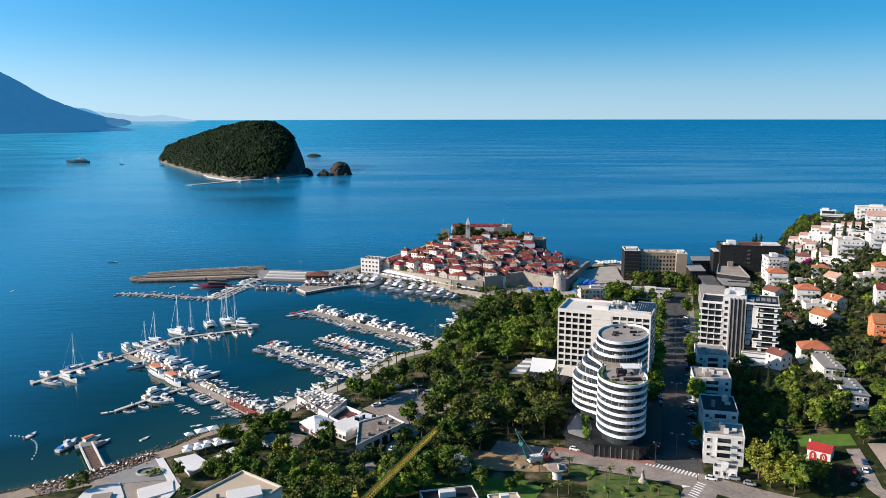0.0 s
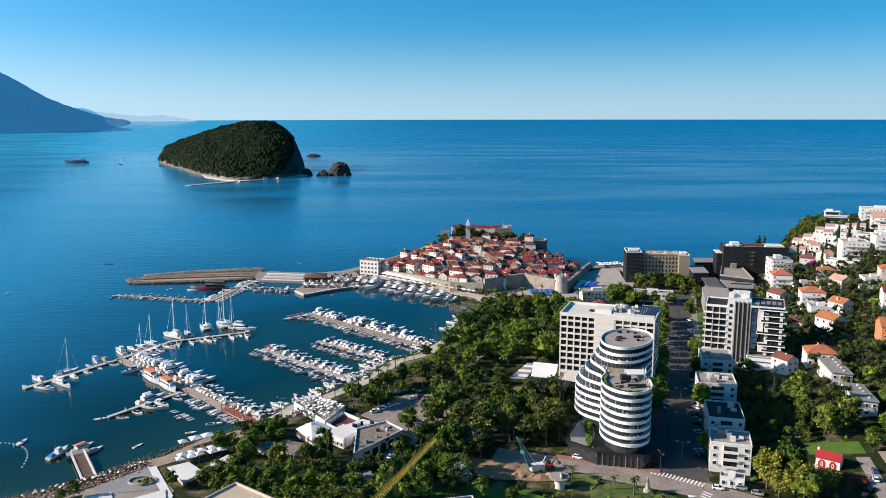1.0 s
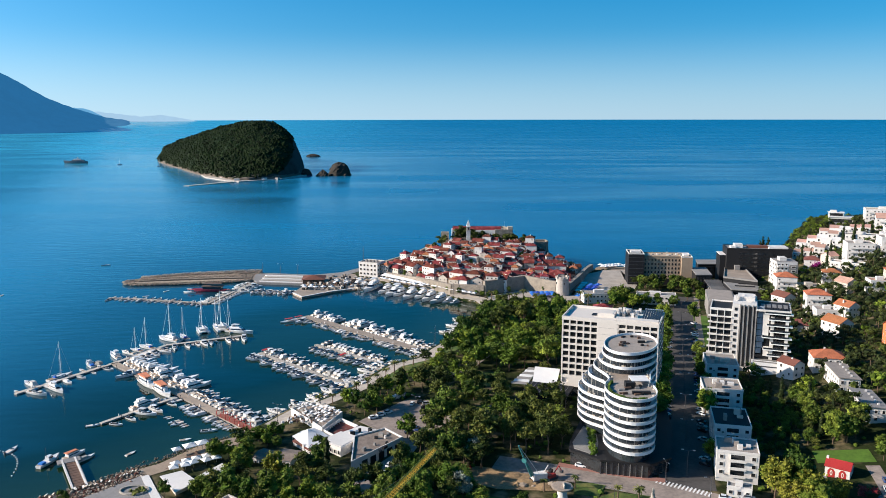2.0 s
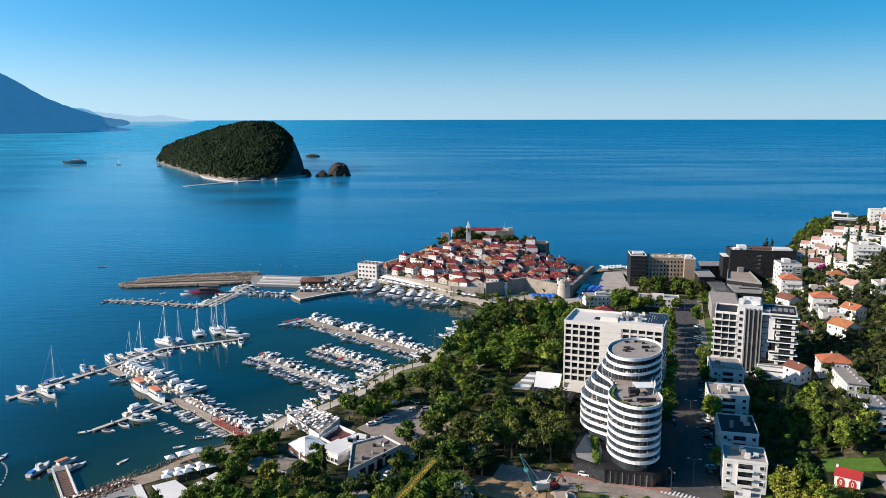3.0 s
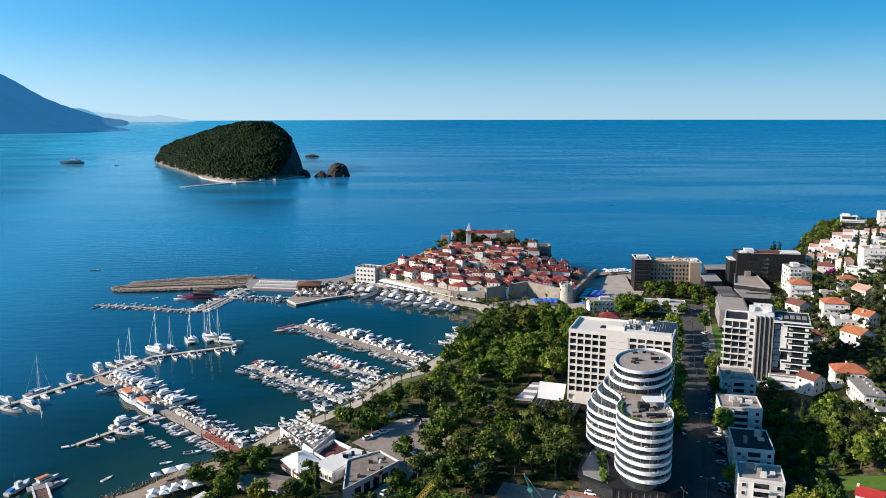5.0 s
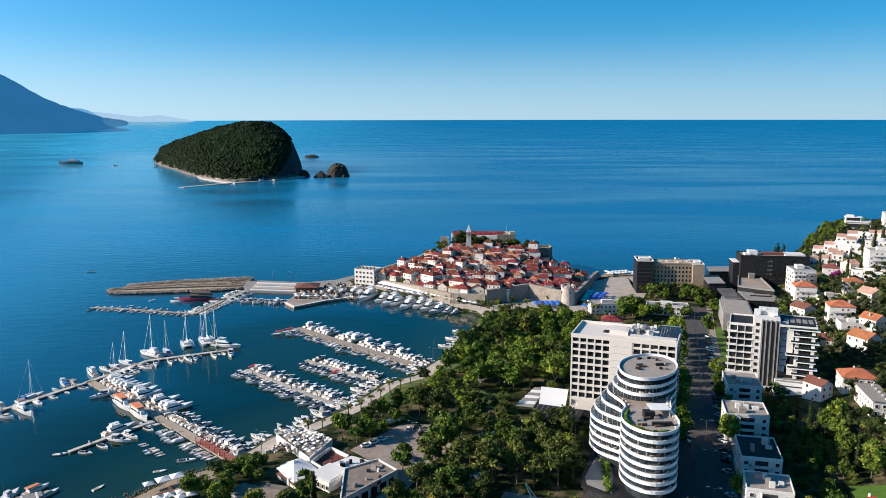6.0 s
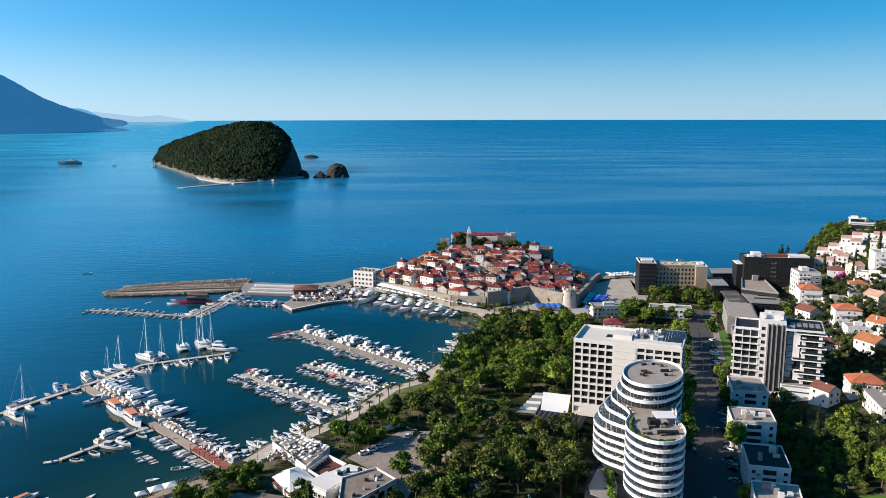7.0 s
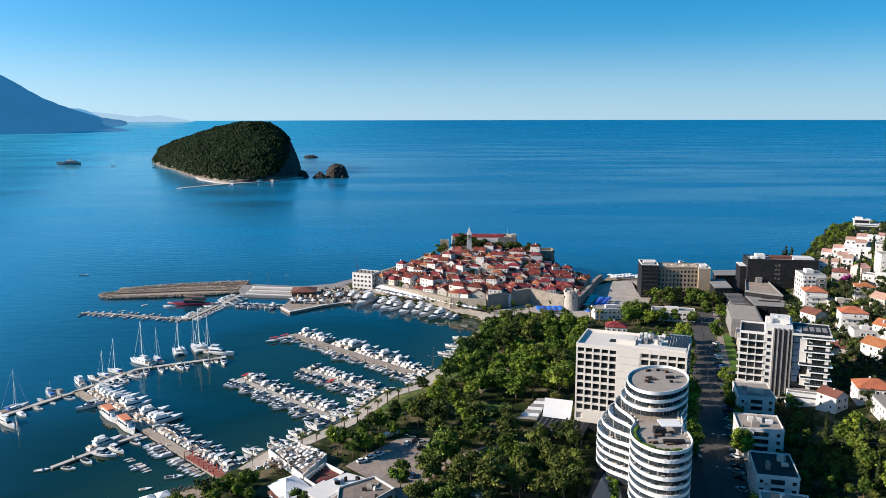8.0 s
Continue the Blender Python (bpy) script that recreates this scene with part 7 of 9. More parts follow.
for x, y, rr_ in ((262, 552, 2.6), (259, 551, 2.0), (265, 554, 1.8), (222, 452, 2.2), (225, 455, 1.8), (228, 452, 1.9), (303, 618, 2.2), (-1, 344, .9)):
    clump(sb["bougainvillea"][0], tr, (x, y, ground(x, y) + 3.0), rr_, .9, 40, .5)
for x, y, rr_ in ((9, 281, 1.3), (11, 283, 1.0), (142, 262, 1.6), (145, 260, 1.4), (140, 259, 1.2), (20, 301, 1.0)):
    clump(sb["red_bush"][0], tr, (x, y, ground(x, y) + 1.4), rr_, .9, 40, .4)
for i in range(40):
    k = i / 39
    clump(sb["shrub_bright"][0], tr, (60.4 - 4.4 * k + tr.uniform(-1, 1), 314 - 29 * k, 8.7), tr.uniform(.7, 1.4), .9, 8, .5, False)
for nm, (b, mt) in FAR.items():
    tagged(new("woodland", b.mesh("woodland", [mt])), "distant garden trees and woodland on the slope", "trees", kind="stuff")
for nm, (b, mt) in sb.items():
    if b.v:
        tagged(new(nm, b.mesh(nm, [mt])), {"shrub_leaf": "dark green shrubs covering the ground under trees", "shrub_bright": "bright green shrubs in the gardens", "bougainvillea": "magenta bougainvillea in full bloom on garden walls", "red_bush": "dark red flowering bushes in gardens"}[nm], "shrubs", kind="stuff")


# ---------------------------------------------------------------- marina: piers
def pier(name, pts, width, label, top=0.75, deck=WOOD, posts=True):
    """A floating pier: pontoon sections with a deck, edge beam and mooring posts."""
    t = thing(name, label, "pier", "piers of the marina", pose(0, 0, 0))
    for a, b_ in zip(pts, pts[1:]):
        L = math.dist(a, b_)
        h = math.atan2(b_[1] - a[1], b_[0] - a[0])
        n = max(1, round(L / 17))
        for i in range(n):
            k = (i + .5) / n
            x, y = a[0] + (b_[0] - a[0]) * k, a[1] + (b_[1] - a[1]) * k
            part("pontoon", M().obox(x, y, -.5, top - .15, L / n - .12, width * .92, h), GREY, t)
            part("deck", M().obox(x, y, top - .15, top, L / n - .03, width, h), deck, t)
            if posts:
                s = 1 if i % 2 else -1
                part("mooring_post", M().cyl(x - math.sin(h) * s * width * .56, y + math.cos(h) * s * width * .56, -.6, top + 1.3, .16, n=6), STEEL, t)
                part("service_box", M().obox(x + math.sin(h) * s * width * .36, y - math.cos(h) * s * width * .36, top, top + 1.0, .35, .35, h), WHITE, t)
    return t


PA = [(-200, 371), (-172.4, 417.2), (-156, 450), (-117, 469.5)]
PB = [(-172.4, 417.2), (-124, 371.8), (-77.5, 326)]
PF = [(-144.2, 334.5), (-123.5, 364.2)]
P2 = [(-99.5, 434.6), (-39.5, 377.5)]
P25 = [(-71, 450.5), (-27, 412.5)]
P3 = [(-88, 515), (-8, 437)]
PX = [(-238.5, 568.6), (-219.5, 566.5), (-162, 551.5)]
PX2 = [(-162, 551.5), (-146, 622)]
PQ = [(-140.5, 594), (-106, 590)]
pier("floating_pier", PA, 2.6, "long grey floating pier with moored boats", deck=CREAM)
pier("floating_pier", PB, 4.2, "broad timber floating pier lined with boats")
pier("floating_pier", PF, 2.0, "narrow pale floating finger pier", deck=CREAM)
pier("floating_pier", P2, 2.6, "concrete floating pier lined with motorboats", deck=STONEL)
pier("floating_pier", P25, 2.4, "concrete floating pier lined with small boats", deck=STONEL)
pier("stone_pier", P3, 6.0, "wide pale pier lined with yachts", deck=PAVE)
pier("floating_pier", PX, 1.8, "outer floating pier with small boats", deck=STONEL)
pier("floating_pier", PX2, 2.4, "concrete floating pier beside the breakwater", deck=STONEL)
pier("floating_pier", PQ, 2.0, "short white floating pier", deck=WHITE)
rail = thing("pier_gate", "red timber gangway frames at the pier root", "gangway", m=frame_of((-96, 344), (-77.5, 326), .75))
for i in range(7):
    for s in (-1.7, 1.7):
        part("frame_post", M().box(i * 3.6, s - .1, 0, i * 3.6 + .2, s + .1, 2.0), REDM, rail)
    part("frame_beam", M().box(i * 3.6, -1.7, 2.0, i * 3.6 + .2, 1.7, 2.2), REDM, rail)
part("red_deck", M().box(0, -1.8, .01, 25, 1.8, .06), mat("red_decking", (.28, .09, .06), .85, var=.2), rail)

# breakwater: rubble mound, walkway and paved quays
bw = thing("breakwater", "rubble breakwater of pale boulders with a paved head", "breakwater", m=pose(0, 0, 0), kind="structure")
core = [(-246, 622), (-241, 634), (-212, 645), (-180, 650), (-148, 652), (-148, 628), (-178, 622), (-214, 616), (-240, 614)]
part("core", M().prism(core, -3, 1.2), ROCK, bw)
part("walkway", M().prism([(-236, 622), (-212, 627), (-180, 632), (-150, 635), (-150, 633), (-180, 630), (-212, 625.2), (-236, 620.5)], 1.0, 2.2), SAND, bw)
rk = random.Random(3)


def boulder(b, r, c, s):
    v, f = ICO1
    b.add([(c[0] + x * s * r.uniform(.7, 1.2), c[1] + y * s * r.uniform(.7, 1.2), c[2] + z * s * r.uniform(.5, .9)) for x, y, z in v], f)


rocks, crest = M(), M()
for line, off, h in (([(-240, 637), (-212, 647), (-180, 652.5), (-148, 655)], 5.0, 4.4), ([(-246, 626), (-246, 620), (-240, 612.5), (-214, 614), (-178, 620.5), (-150, 628)], 3.0, 1.2),
                     ([(-244, 622), (-236, 627), (-212, 634), (-180, 640), (-152, 645)], 6.0, 1.5)):
    way = between(line, 1.1)
    for i, (x, y, a) in enumerate(way):
        top = h * (.35 + .65 * i / len(way)) if h > 4 else h
        if h > 4:
            rocks.obox(x, y, -1, .9 + top * .45, 1.3, off * .9, a)
        for q in range(10 if h > 4 else 7):
            u = rk.uniform(-1, 1)
            c = (x - math.sin(a) * off * u + rk.uniform(-.5, .5), y + math.cos(a) * off * u + rk.uniform(-.5, .5), .9 + top * (1 - abs(u)) * .8)
            boulder(crest if h > 4 and abs(u) < .3 else rocks, rk, c, rk.uniform(.4, .95))
for nm_, rm_, mt_ in (("boulders", rocks, ROCK), ("crest_boulders", crest, STONEL)):
    part(nm_, rm_, mt_, bw)["kind"] = "stuff"
rip = M()
for x, y, a in between([(-150, 256.5), (-142, 262), (-128, 269.5), (-111, 290), (-106, 295), (-97, 309), (-86, 317)], .8):
    for q in range(8):
        boulder(rip, rk, (x + rk.uniform(-2.6, 2.6), y + rk.uniform(-2.6, 2.6), rk.uniform(.2, 1.6)), rk.uniform(.2, .55))
wrack = M()
for x, y, a in between([(-139, 256), (-133, 262), (-124.5, 268), (-117.5, 275.5), (-109, 285)], .7):
    for q in range(20):
        u = rk.uniform(-1, 1)
        c_ = (x - math.sin(a) * 5.6 * u + rk.uniform(-1, 1), y + math.cos(a) * 5.6 * u + rk.uniform(-1, 1))
        if rk.random() < .62:
            boulder(rip, rk, (*c_, 1.9 - .55 * u), rk.uniform(.15, .42))
        else:
            wrack.obox(*c_, 1.7 - .5 * u, 2.25 - .5 * u + rk.uniform(0, .3), rk.uniform(.3, .9), rk.uniform(.2, .5), rk.uniform(0, 3), rk.randrange(4))
tagged(new("beach_clutter", wrack.mesh("beach_clutter", [WOOD, TILEB, CUSH, WOODD])), "stacked boards, boxes and loungers strewn over the beach rubble", "clutter", kind="stuff")
tagged(new("riprap", rip.mesh("riprap", [SHORE])), "brown rubble rocks along the beach edge", "rocks", kind="stuff")
q1 = thing("breakwater_quay", "pale concrete quay deck joining the breakwater", "quay", m=pose(0, 0, 0), kind="structure")
part("deck", M().prism([(-152, 656), (-104, 646), (-82, 656), (-68, 676), (-64, 668), (-76, 644), (-100, 626), (-104, 611), (-143, 617), (-148, 628)], -3, 1.5), GREY, q1)
for i in range(5):
    part("step", M().prism([(-141 + i * .2, 619 + i * 5.2), (-106, 613.5 + i * 5.4), (-107, 616 + i * 5.6), (-142, 622 + i * 5.3)], 1.5, 1.75 + .12 * i), STONEL if i % 2 else WHITE, q1)
q2 = thing("bar_quay", "stone-edged quay with sheds and a bar", "quay", m=pose(0, 0, 0), kind="structure")
part("deck", M().prism([(-108, 580), (-99, 566.5), (-80, 585), (-60, 597), (-52, 626), (-66, 650), (-86, 650), (-104, 630), (-104, 606)], -3, 1.4), PAVE, q2)
part("edge", M().prism([(-108.4, 580), (-99, 565.9), (-79.6, 584.4), (-59.6, 596.6), (-60.4, 598), (-80.4, 586), (-98.8, 568), (-106.8, 580)], 1.3, 1.7), WHITE, q2)
clut = M()
for i in range(170):
    clut.obox(-102 + rk.uniform(0, 46), 588 + rk.uniform(0, 46), 1.3, 1.4 + rk.uniform(.4, 2.4), rk.uniform(.5, 2.8), rk.uniform(.5, 1.6), rk.uniform(0, 3), rk.randrange(4))
clut.v = [(x, y, z) for x, y, z in clut.v]
tagged(new("quay_gear", clut.mesh("quay_gear", [WOODD, CHAR, CREAM, WOOD])), "jumble of gear, tables and nets on the quay", "gear", kind="stuff")
bar = thing("quay_bar", "low bar pavilion with a dark brown hipped roof", "pavilion", m=pose(-98, 612, 1.4, 0, 0, 4))
part("wall", M().box(-8, 0, -.3, 8, 15, 3.2), WOODD, bar)
hb_ = M()
hip(hb_, -8, 0, 8, 15, 3.3, 2.2, 1.0)
part("roof", hb_, TILEB, bar)
for i in range(6):
    part("post", M().box(-8.6 + i * 3.3, -1, -.2, -8.4 + i * 3.3, -.8, 3.2), WOODD, bar)
for i in range(7):
    parasol(at(-102 + (i % 5) * 5.2 + rk.uniform(-1, 1), 590 + (i // 5) * 6 + rk.uniform(-1, 1), 1.45, i * 13), WHITC, "white canvas parasol on the quay")
for i in range(14):
    x, y = -86 + rk.uniform(0, 28), 603 + rk.uniform(0, 36)
    st = thing("stack_of_crates", "jumbled crates and gear stored on the quay", "crates", "quay clutter", pose(x, y, 1.4, 0, 0, rk.uniform(0, 90)))
    for q in range(3):
        part("crate", M().box(q * 1.3, 0, -.1, q * 1.3 + 1.1, 1.4, rk.uniform(.5, 1.8)), rk.choice((WOODD, GREY, WHITE, WOOD)), st)


# ---------------------------------------------------------------- boats
def hull_mesh(L, B, H, stern=0.86, bow_rise=0.35, mat_=None, flare=1.0):
    """A hull lofted over eight stations: bow towards +x, waterline at z = 0."""
    rings = []
    for i in range(9):
        u = i / 8
        x = -L / 2 + L * u
        w = B / 2 * (stern + (1 - stern) * min(1, u * 2.2)) * (1 - max(0, (u - .42) / .58) ** 2.7)
        w = max(w, .03)
        top = H * (1 + bow_rise * u * u)
        keel = -.35 + .3 * max(0, (u - .75) / .25)
        rings.append([(x + (0.06 * L if u == 1 else 0), -w * flare, top), (x, -w * .86, top * .35), (x, -w * .5, keel), (x, w * .5, keel), (x, w * .86, top * .35), (x + (0.06 * L if u == 1 else 0), w * flare, top), (x, w * .85, top - .04), (x, -w * .85, top - .04)])
    return M().loft(rings)


def cab(x0, x1, w0, w1, z0, z1, rake=0.5, back=0.15):
    """A cabin block with raked front and sloped sides."""
    return M().add([(x0, -w0 / 2, z0), (x1, -w1 / 2, z0), (x1, w1 / 2, z0), (x0, w0 / 2, z0), (x0 + back, -w0 * .43, z1), (x1 - rake, -w1 * .40, z1), (x1 - rake, w1 * .40, z1), (x0 + back, w0 * .43, z1)],
                   [(3, 2, 1, 0), (4, 5, 6, 7), (0, 1, 5, 4), (1, 2, 6, 5), (2, 3, 7, 6), (3, 0, 4, 7)])


def boat(kind, m, v=0):
    if kind == "yacht":
        t = thing("motor_yacht", "large white flybridge motor yacht with tinted windows", "yacht", "boats in the marina", m)
        part("hull", hull_mesh(17, 4.7, 1.7), GEL, t)
        part("deck", M().prism([(-8.3, -1.9), (2, -2.0), (6, -1.1), (8, 0), (6, 1.1), (2, 2.0), (-8.3, 1.9)], 1.62, 1.74), TEAK, t)
        sa_ = part("saloon", cab(-5.2, 3.8, 3.7, 2.6, 1.7, 3.35, 2.2), GEL, t)
        part("saloon_window", cab(-4.6, 3.55, 3.76, 2.7, 2.2, 2.85, 1.0, .05), TINT, sa_)
        part("flybridge", cab(-5.6, 1.2, 3.3, 2.4, 3.35, 3.95, .5), GEL, t)
        part("hardtop", M().prism([(-4.2, -1.35), (-.2, -1.2), (.3, 0), (-.2, 1.2), (-4.2, 1.35)], 5.0, 5.15), GEL, t)
        ma_ = part("radar_arch", cab(-4.6, -3.6, 2.8, 2.6, 3.9, 5.0, -.2, .5), GEL, t)
        part("cockpit_seat", M().box(-7.9, -1.3, 1.7, -7.0, 1.3, 2.3), CUSH, t)
        part("sunpad", M().box(3.6, -.9, 1.74, 5.6, .9, 2.0), CUSH, t)
    elif kind == "cruiser":
        t = thing("cabin_cruiser", ("white cabin cruiser with a hardtop and tinted windscreen", "white open cruiser with a tan cockpit", "white cabin cruiser under a grey canvas canopy")[v], "motorboat", "boats in the marina", m)
        part("hull", hull_mesh(10.5, 3.3, 1.2), GEL, t)
        part("deck", M().prism([(-5.0, -1.3), (1.2, -1.4), (3.6, -.8), (4.9, 0), (3.6, .8), (1.2, 1.4), (-5.0, 1.3)], 1.14, 1.24), GEL, t)
        sa_ = part("cabin", cab(-1.6, 3.2, 2.6, 1.5, 1.2, 1.95, 1.4), GEL, t)
        part("windscreen", cab(-1.7, 1.1, 2.5, 2.1, 1.95, 2.5, 1.1), TINT, sa_)
        ht = cab(-3.4, -2.7, 2.5, 2.4, 1.2, 2.75, -.1, .3)
        ht.v[4:8] = [(-3.1, -1.12, 2.75), (-2.5, -1.1, 2.75), (-2.5, 1.1, 2.75), (-3.1, 1.12, 2.75)]
        ht.f.remove((4, 5, 6, 7))
        ht.mi.pop()
        ht.v += [(-3.3, -1.15, 2.87), (-.3, -1.05, 2.87), (0, 0, 2.87), (-.3, 1.05, 2.87), (-3.3, 1.15, 2.87), (-.3, -1.0, 2.75), (-.05, 0, 2.75), (-.3, 1.0, 2.75)]
        ht.f += [(8, 9, 10, 11, 12), (4, 5, 13, 9, 8), (13, 14, 10, 9), (14, 15, 11, 10), (7, 12, 11, 15, 6), (4, 8, 12, 7), (5, 6, 15, 14, 13)]
        ht.mi += [0] * 7
        if v == 0:
            part("hardtop", ht, GEL, t, "white hardtop on a raked arch")
        elif v == 2:
            part("canopy", cab(-4.4, -.4, 2.5, 2.3, 1.3, 2.7, .5, .5), CANV, t, "grey canvas canopy")
        if v < 2:
            part("cockpit_seat", M().box(-4.7, -1.1, 1.2, -3.6, 1.1, 1.7), CUSH, t)
        if v == 1:
            part("cockpit_floor", M().prism([(-4.8, -1.15), (-1.6, -1.2), (-1.6, 1.2), (-4.8, 1.15)], 1.24, 1.3), TEAK, t)
            part("sunpad", M().box(1.4, -.6, 1.7, 3.0, .6, 2.0), CUSH, t)
        part("cabin_window", cab(-1.2, 3.0, 2.62, 1.6, 1.45, 1.75, .8, .05), TINT, sa_)
    elif kind == "speedboat":
        t = thing("speedboat", "small white open speedboat with an outboard motor", "motorboat", "boats in the marina", m)
        part("hull", hull_mesh(6.6, 2.3, .85), GEL, t)
        part("cockpit", M().prism([(-2.8, -.85), (.9, -.9), (1.5, 0), (.9, .9), (-2.8, .85)], .78, .88), (CUSH, TEAK, CHAR)[v], t)
        part("windscreen", cab(.2, 1.2, 1.7, 1.3, .85, 1.35, .6), TINT, t)
        part("outboard", M().box(-3.7, -.25, .1, -3.2, .25, 1.3), STEEL, t)
    elif kind == "covered":
        t = thing("covered_boat", "small white boat under a grey canvas cover", "motorboat", "boats in the marina", m)
        part("hull", hull_mesh(6.2, 2.2, .8), GEL, t)
        part("cover", cab(-3.0, 1.6, 2.0, 1.5, .8, 1.45, 1.2, .5), CANV, t)
        part("outboard", M().box(-3.5, -.22, .1, -3.05, .22, 1.2), STEEL, t)
    elif kind == "redboat":
        t = thing("red_boat", "open excursion boat with a red canvas top", "motorboat", "boats in the marina", m)
        part("hull", hull_mesh(9.0, 2.9, .95), GEL, t)
        part("deck", M().prism([(-4.2, -1.1), (1.6, -1.1), (3.4, 0), (1.6, 1.1), (-4.2, 1.1)], .88, .98), WOOD, t)
        part("awning", M().prism([(-3.8, -1.2), (1.6, -1.1), (1.6, 1.1), (-3.8, 1.2)], 2.5, 2.62, top=[(-3.7, -.9), (1.5, -.8), (1.5, .8), (-3.7, .9)]), REDC, t)
        for x in (-3.6, -1, 1.4):
            for y in (-1, 1):
                part("post", M().cyl(x, y, .9, 2.5, .04, n=5), ALU, t)
    elif kind == "dinghy":
        t = thing("dinghy", "small pale wooden rowing boat with thwarts", "rowing boat", "boats in the marina", m)
        part("hull", hull_mesh(4.6, 1.7, .6), GEL, t)
        part("floor", M().prism([(-1.9, -.62), (.9, -.62), (1.7, 0), (.9, .62), (-1.9, .62)], .54, .62), WOOD, t)
        part("thwart", M().box(-.8, -.65, .6, -.5, .65, .68), WOOD, t)
    elif kind == "sail":
        t = thing("sailing_yacht", "white sailing yacht with a tall bare mast", "sailing boat", "boats in the marina", m)
        part("hull", hull_mesh(13.5, 3.9, 1.25, .8), GEL, t)
        part("deck", M().prism([(-6.4, -1.5), (1, -1.7), (4.6, -.9), (6.4, 0), (4.6, .9), (1, 1.7), (-6.4, 1.5)], 1.18, 1.28), TEAK, t)
        sa_ = part("coachroof", cab(-2.2, 3.4, 2.2, 1.4, 1.25, 1.8, .9), GEL, t)
        part("coachroof_window", cab(-1.8, 3.0, 2.24, 1.5, 1.42, 1.6, .4, .05), TINT, sa_)
        part("sprayhood", cab(-3.2, -1.8, 2.1, 2.0, 1.3, 2.2, .5, .1), BLUEC, t)
        ma_ = part("mast", M().cyl(1.0, 0, 1.2, 19.0, .2, .15, 6), SPAR, t)
        part("boom", M().tube((1.0, 0, 2.6), (-4.4, 0, 2.7), .26, .22, 6), WHITC, ma_)
        for a, b_ in (((6.5, 0, 1.6), (1, 0, 18.6)), ((-6.4, 0, 1.3), (1, 0, 18.8)), ((1, -1.7, 1.3), (1, 0, 15)), ((1, 1.7, 1.3), (1, 0, 15))):
            part("stay", M().tube(a, b_, .05, n=3), ALU, ma_)
        part("spreader", M().box(.95, -1.1, 10, 1.05, 1.1, 10.08), ALU, ma_)
    elif kind == "cat":
        t = thing("catamaran", "wide white sailing catamaran with a tall mast", "sailing boat", "boats in the marina", m)
        for s in (-2.6, 2.6):
            ob_ = part("float", hull_mesh(13.0, 1.9, 1.5), GEL, t)
            ob_.matrix_basis = pose(0, s, 0)
        part("bridge_deck", M().box(-5.6, -2.6, .9, 3.2, 2.6, 1.6), GEL, t)
        sa_ = part("saloon", cab(-2.8, 2.8, 4.6, 3.6, 1.6, 2.7, 1.2), GEL, t)
        part("saloon_window", cab(-2.4, 2.55, 4.66, 3.8, 1.95, 2.4, .6, .05), TINT, sa_)
        part("bimini", M().box(-5.2, -2.2, 3.2, -2.0, 2.2, 3.32), WHITC, t)
        ma_ = part("mast", M().cyl(1.2, 0, 2.6, 21.0, .24, .18, 6), SPAR, t)
        part("boom", M().tube((1.2, 0, 3.8), (-4.6, 0, 3.9), .3, .25, 6), WHITC, ma_)
        for a, b_ in (((6.2, 0, 1.6), (1.2, 0, 20)), ((-3, -3.2, 1.6), (1.2, 0, 18)), ((-3, 3.2, 1.6), (1.2, 0, 18))):
            part("stay", M().tube(a, b_, .05, n=3), ALU, ma_)
    elif kind == "tour":
        t = thing("tour_boat", "white tour boat with an orange canvas roof", "tour boat", "boats in the marina", m)
        part("hull", hull_mesh(16.5, 5.2, 1.9), GEL, t)
        part("deck", M().prism([(-8, -2.2), (3, -2.2), (7, 0), (3, 2.2), (-8, 2.2)], 1.8, 1.95), WOOD, t)
        sa_ = part("cabin", cab(-5.5, 3.5, 4.2, 3.2, 1.9, 4.1, 1.0), GEL, t)
        part("cabin_window", cab(-5.0, 3.3, 4.26, 3.3, 2.7, 3.5, .6, .05), TINT, sa_)
        part("canvas_roof", cab(-6.5, 2.6, 4.5, 3.6, 4.6, 4.95, .4, .4), ORANC, t)
        for x in (-6, -2, 2):
            for y in (-1.8, 1.8):
                part("post", M().cyl(x, y, 4.0, 4.7, .05, n=5), ALU, t)
        part("wheelhouse", cab(2.6, 4.8, 2.4, 1.8, 1.9, 3.6, .8), GEL, t)
    elif kind == "fishing":
        t = thing("fishing_boat", "white wooden fishing boat with a small wheelhouse", "fishing boat", "boats in the marina", m)
        part("hull", hull_mesh(11, 3.6, 1.4, .7, .6), GEL, t)
        part("deck", M().prism([(-5.2, -1.2), (1.5, -1.5), (4.4, -.6), (5.2, 0), (4.4, .6), (1.5, 1.5), (-5.2, 1.2)], 1.3, 1.4), WOOD, t)
        sa_ = part("wheelhouse", cab(-.6, 2.0, 2.0, 1.7, 1.4, 3.3, .35), GEL, t)
        part("wheelhouse_window", cab(-.4, 1.95, 2.05, 1.76, 2.3, 2.9, .2, .02), TINT, sa_)
        ma_ = part("mast", M().cyl(-.8, 0, 3.2, 7.2, .08, .05, 5), STEEL, t)
        part("net_bin", M().box(-4.4, -.9, 1.4, -2.2, .9, 2.1), BLUEC, t)
    else:
        t = thing("party_boat", "dark red two-deck party boat", "tour boat", "boats in the marina", m)
        part("hull", hull_mesh(24, 6, 2.0), mat("maroon_paint", (.20, .02, .05), .5), t)
        part("upper_deck", M().box(-10, -2.6, 4.2, 6, 2.6, 4.5), WOODD, t)
        part("lower_saloon", M().box(-9, -2.2, 1.9, 5, 2.2, 4.2), TINT, t)
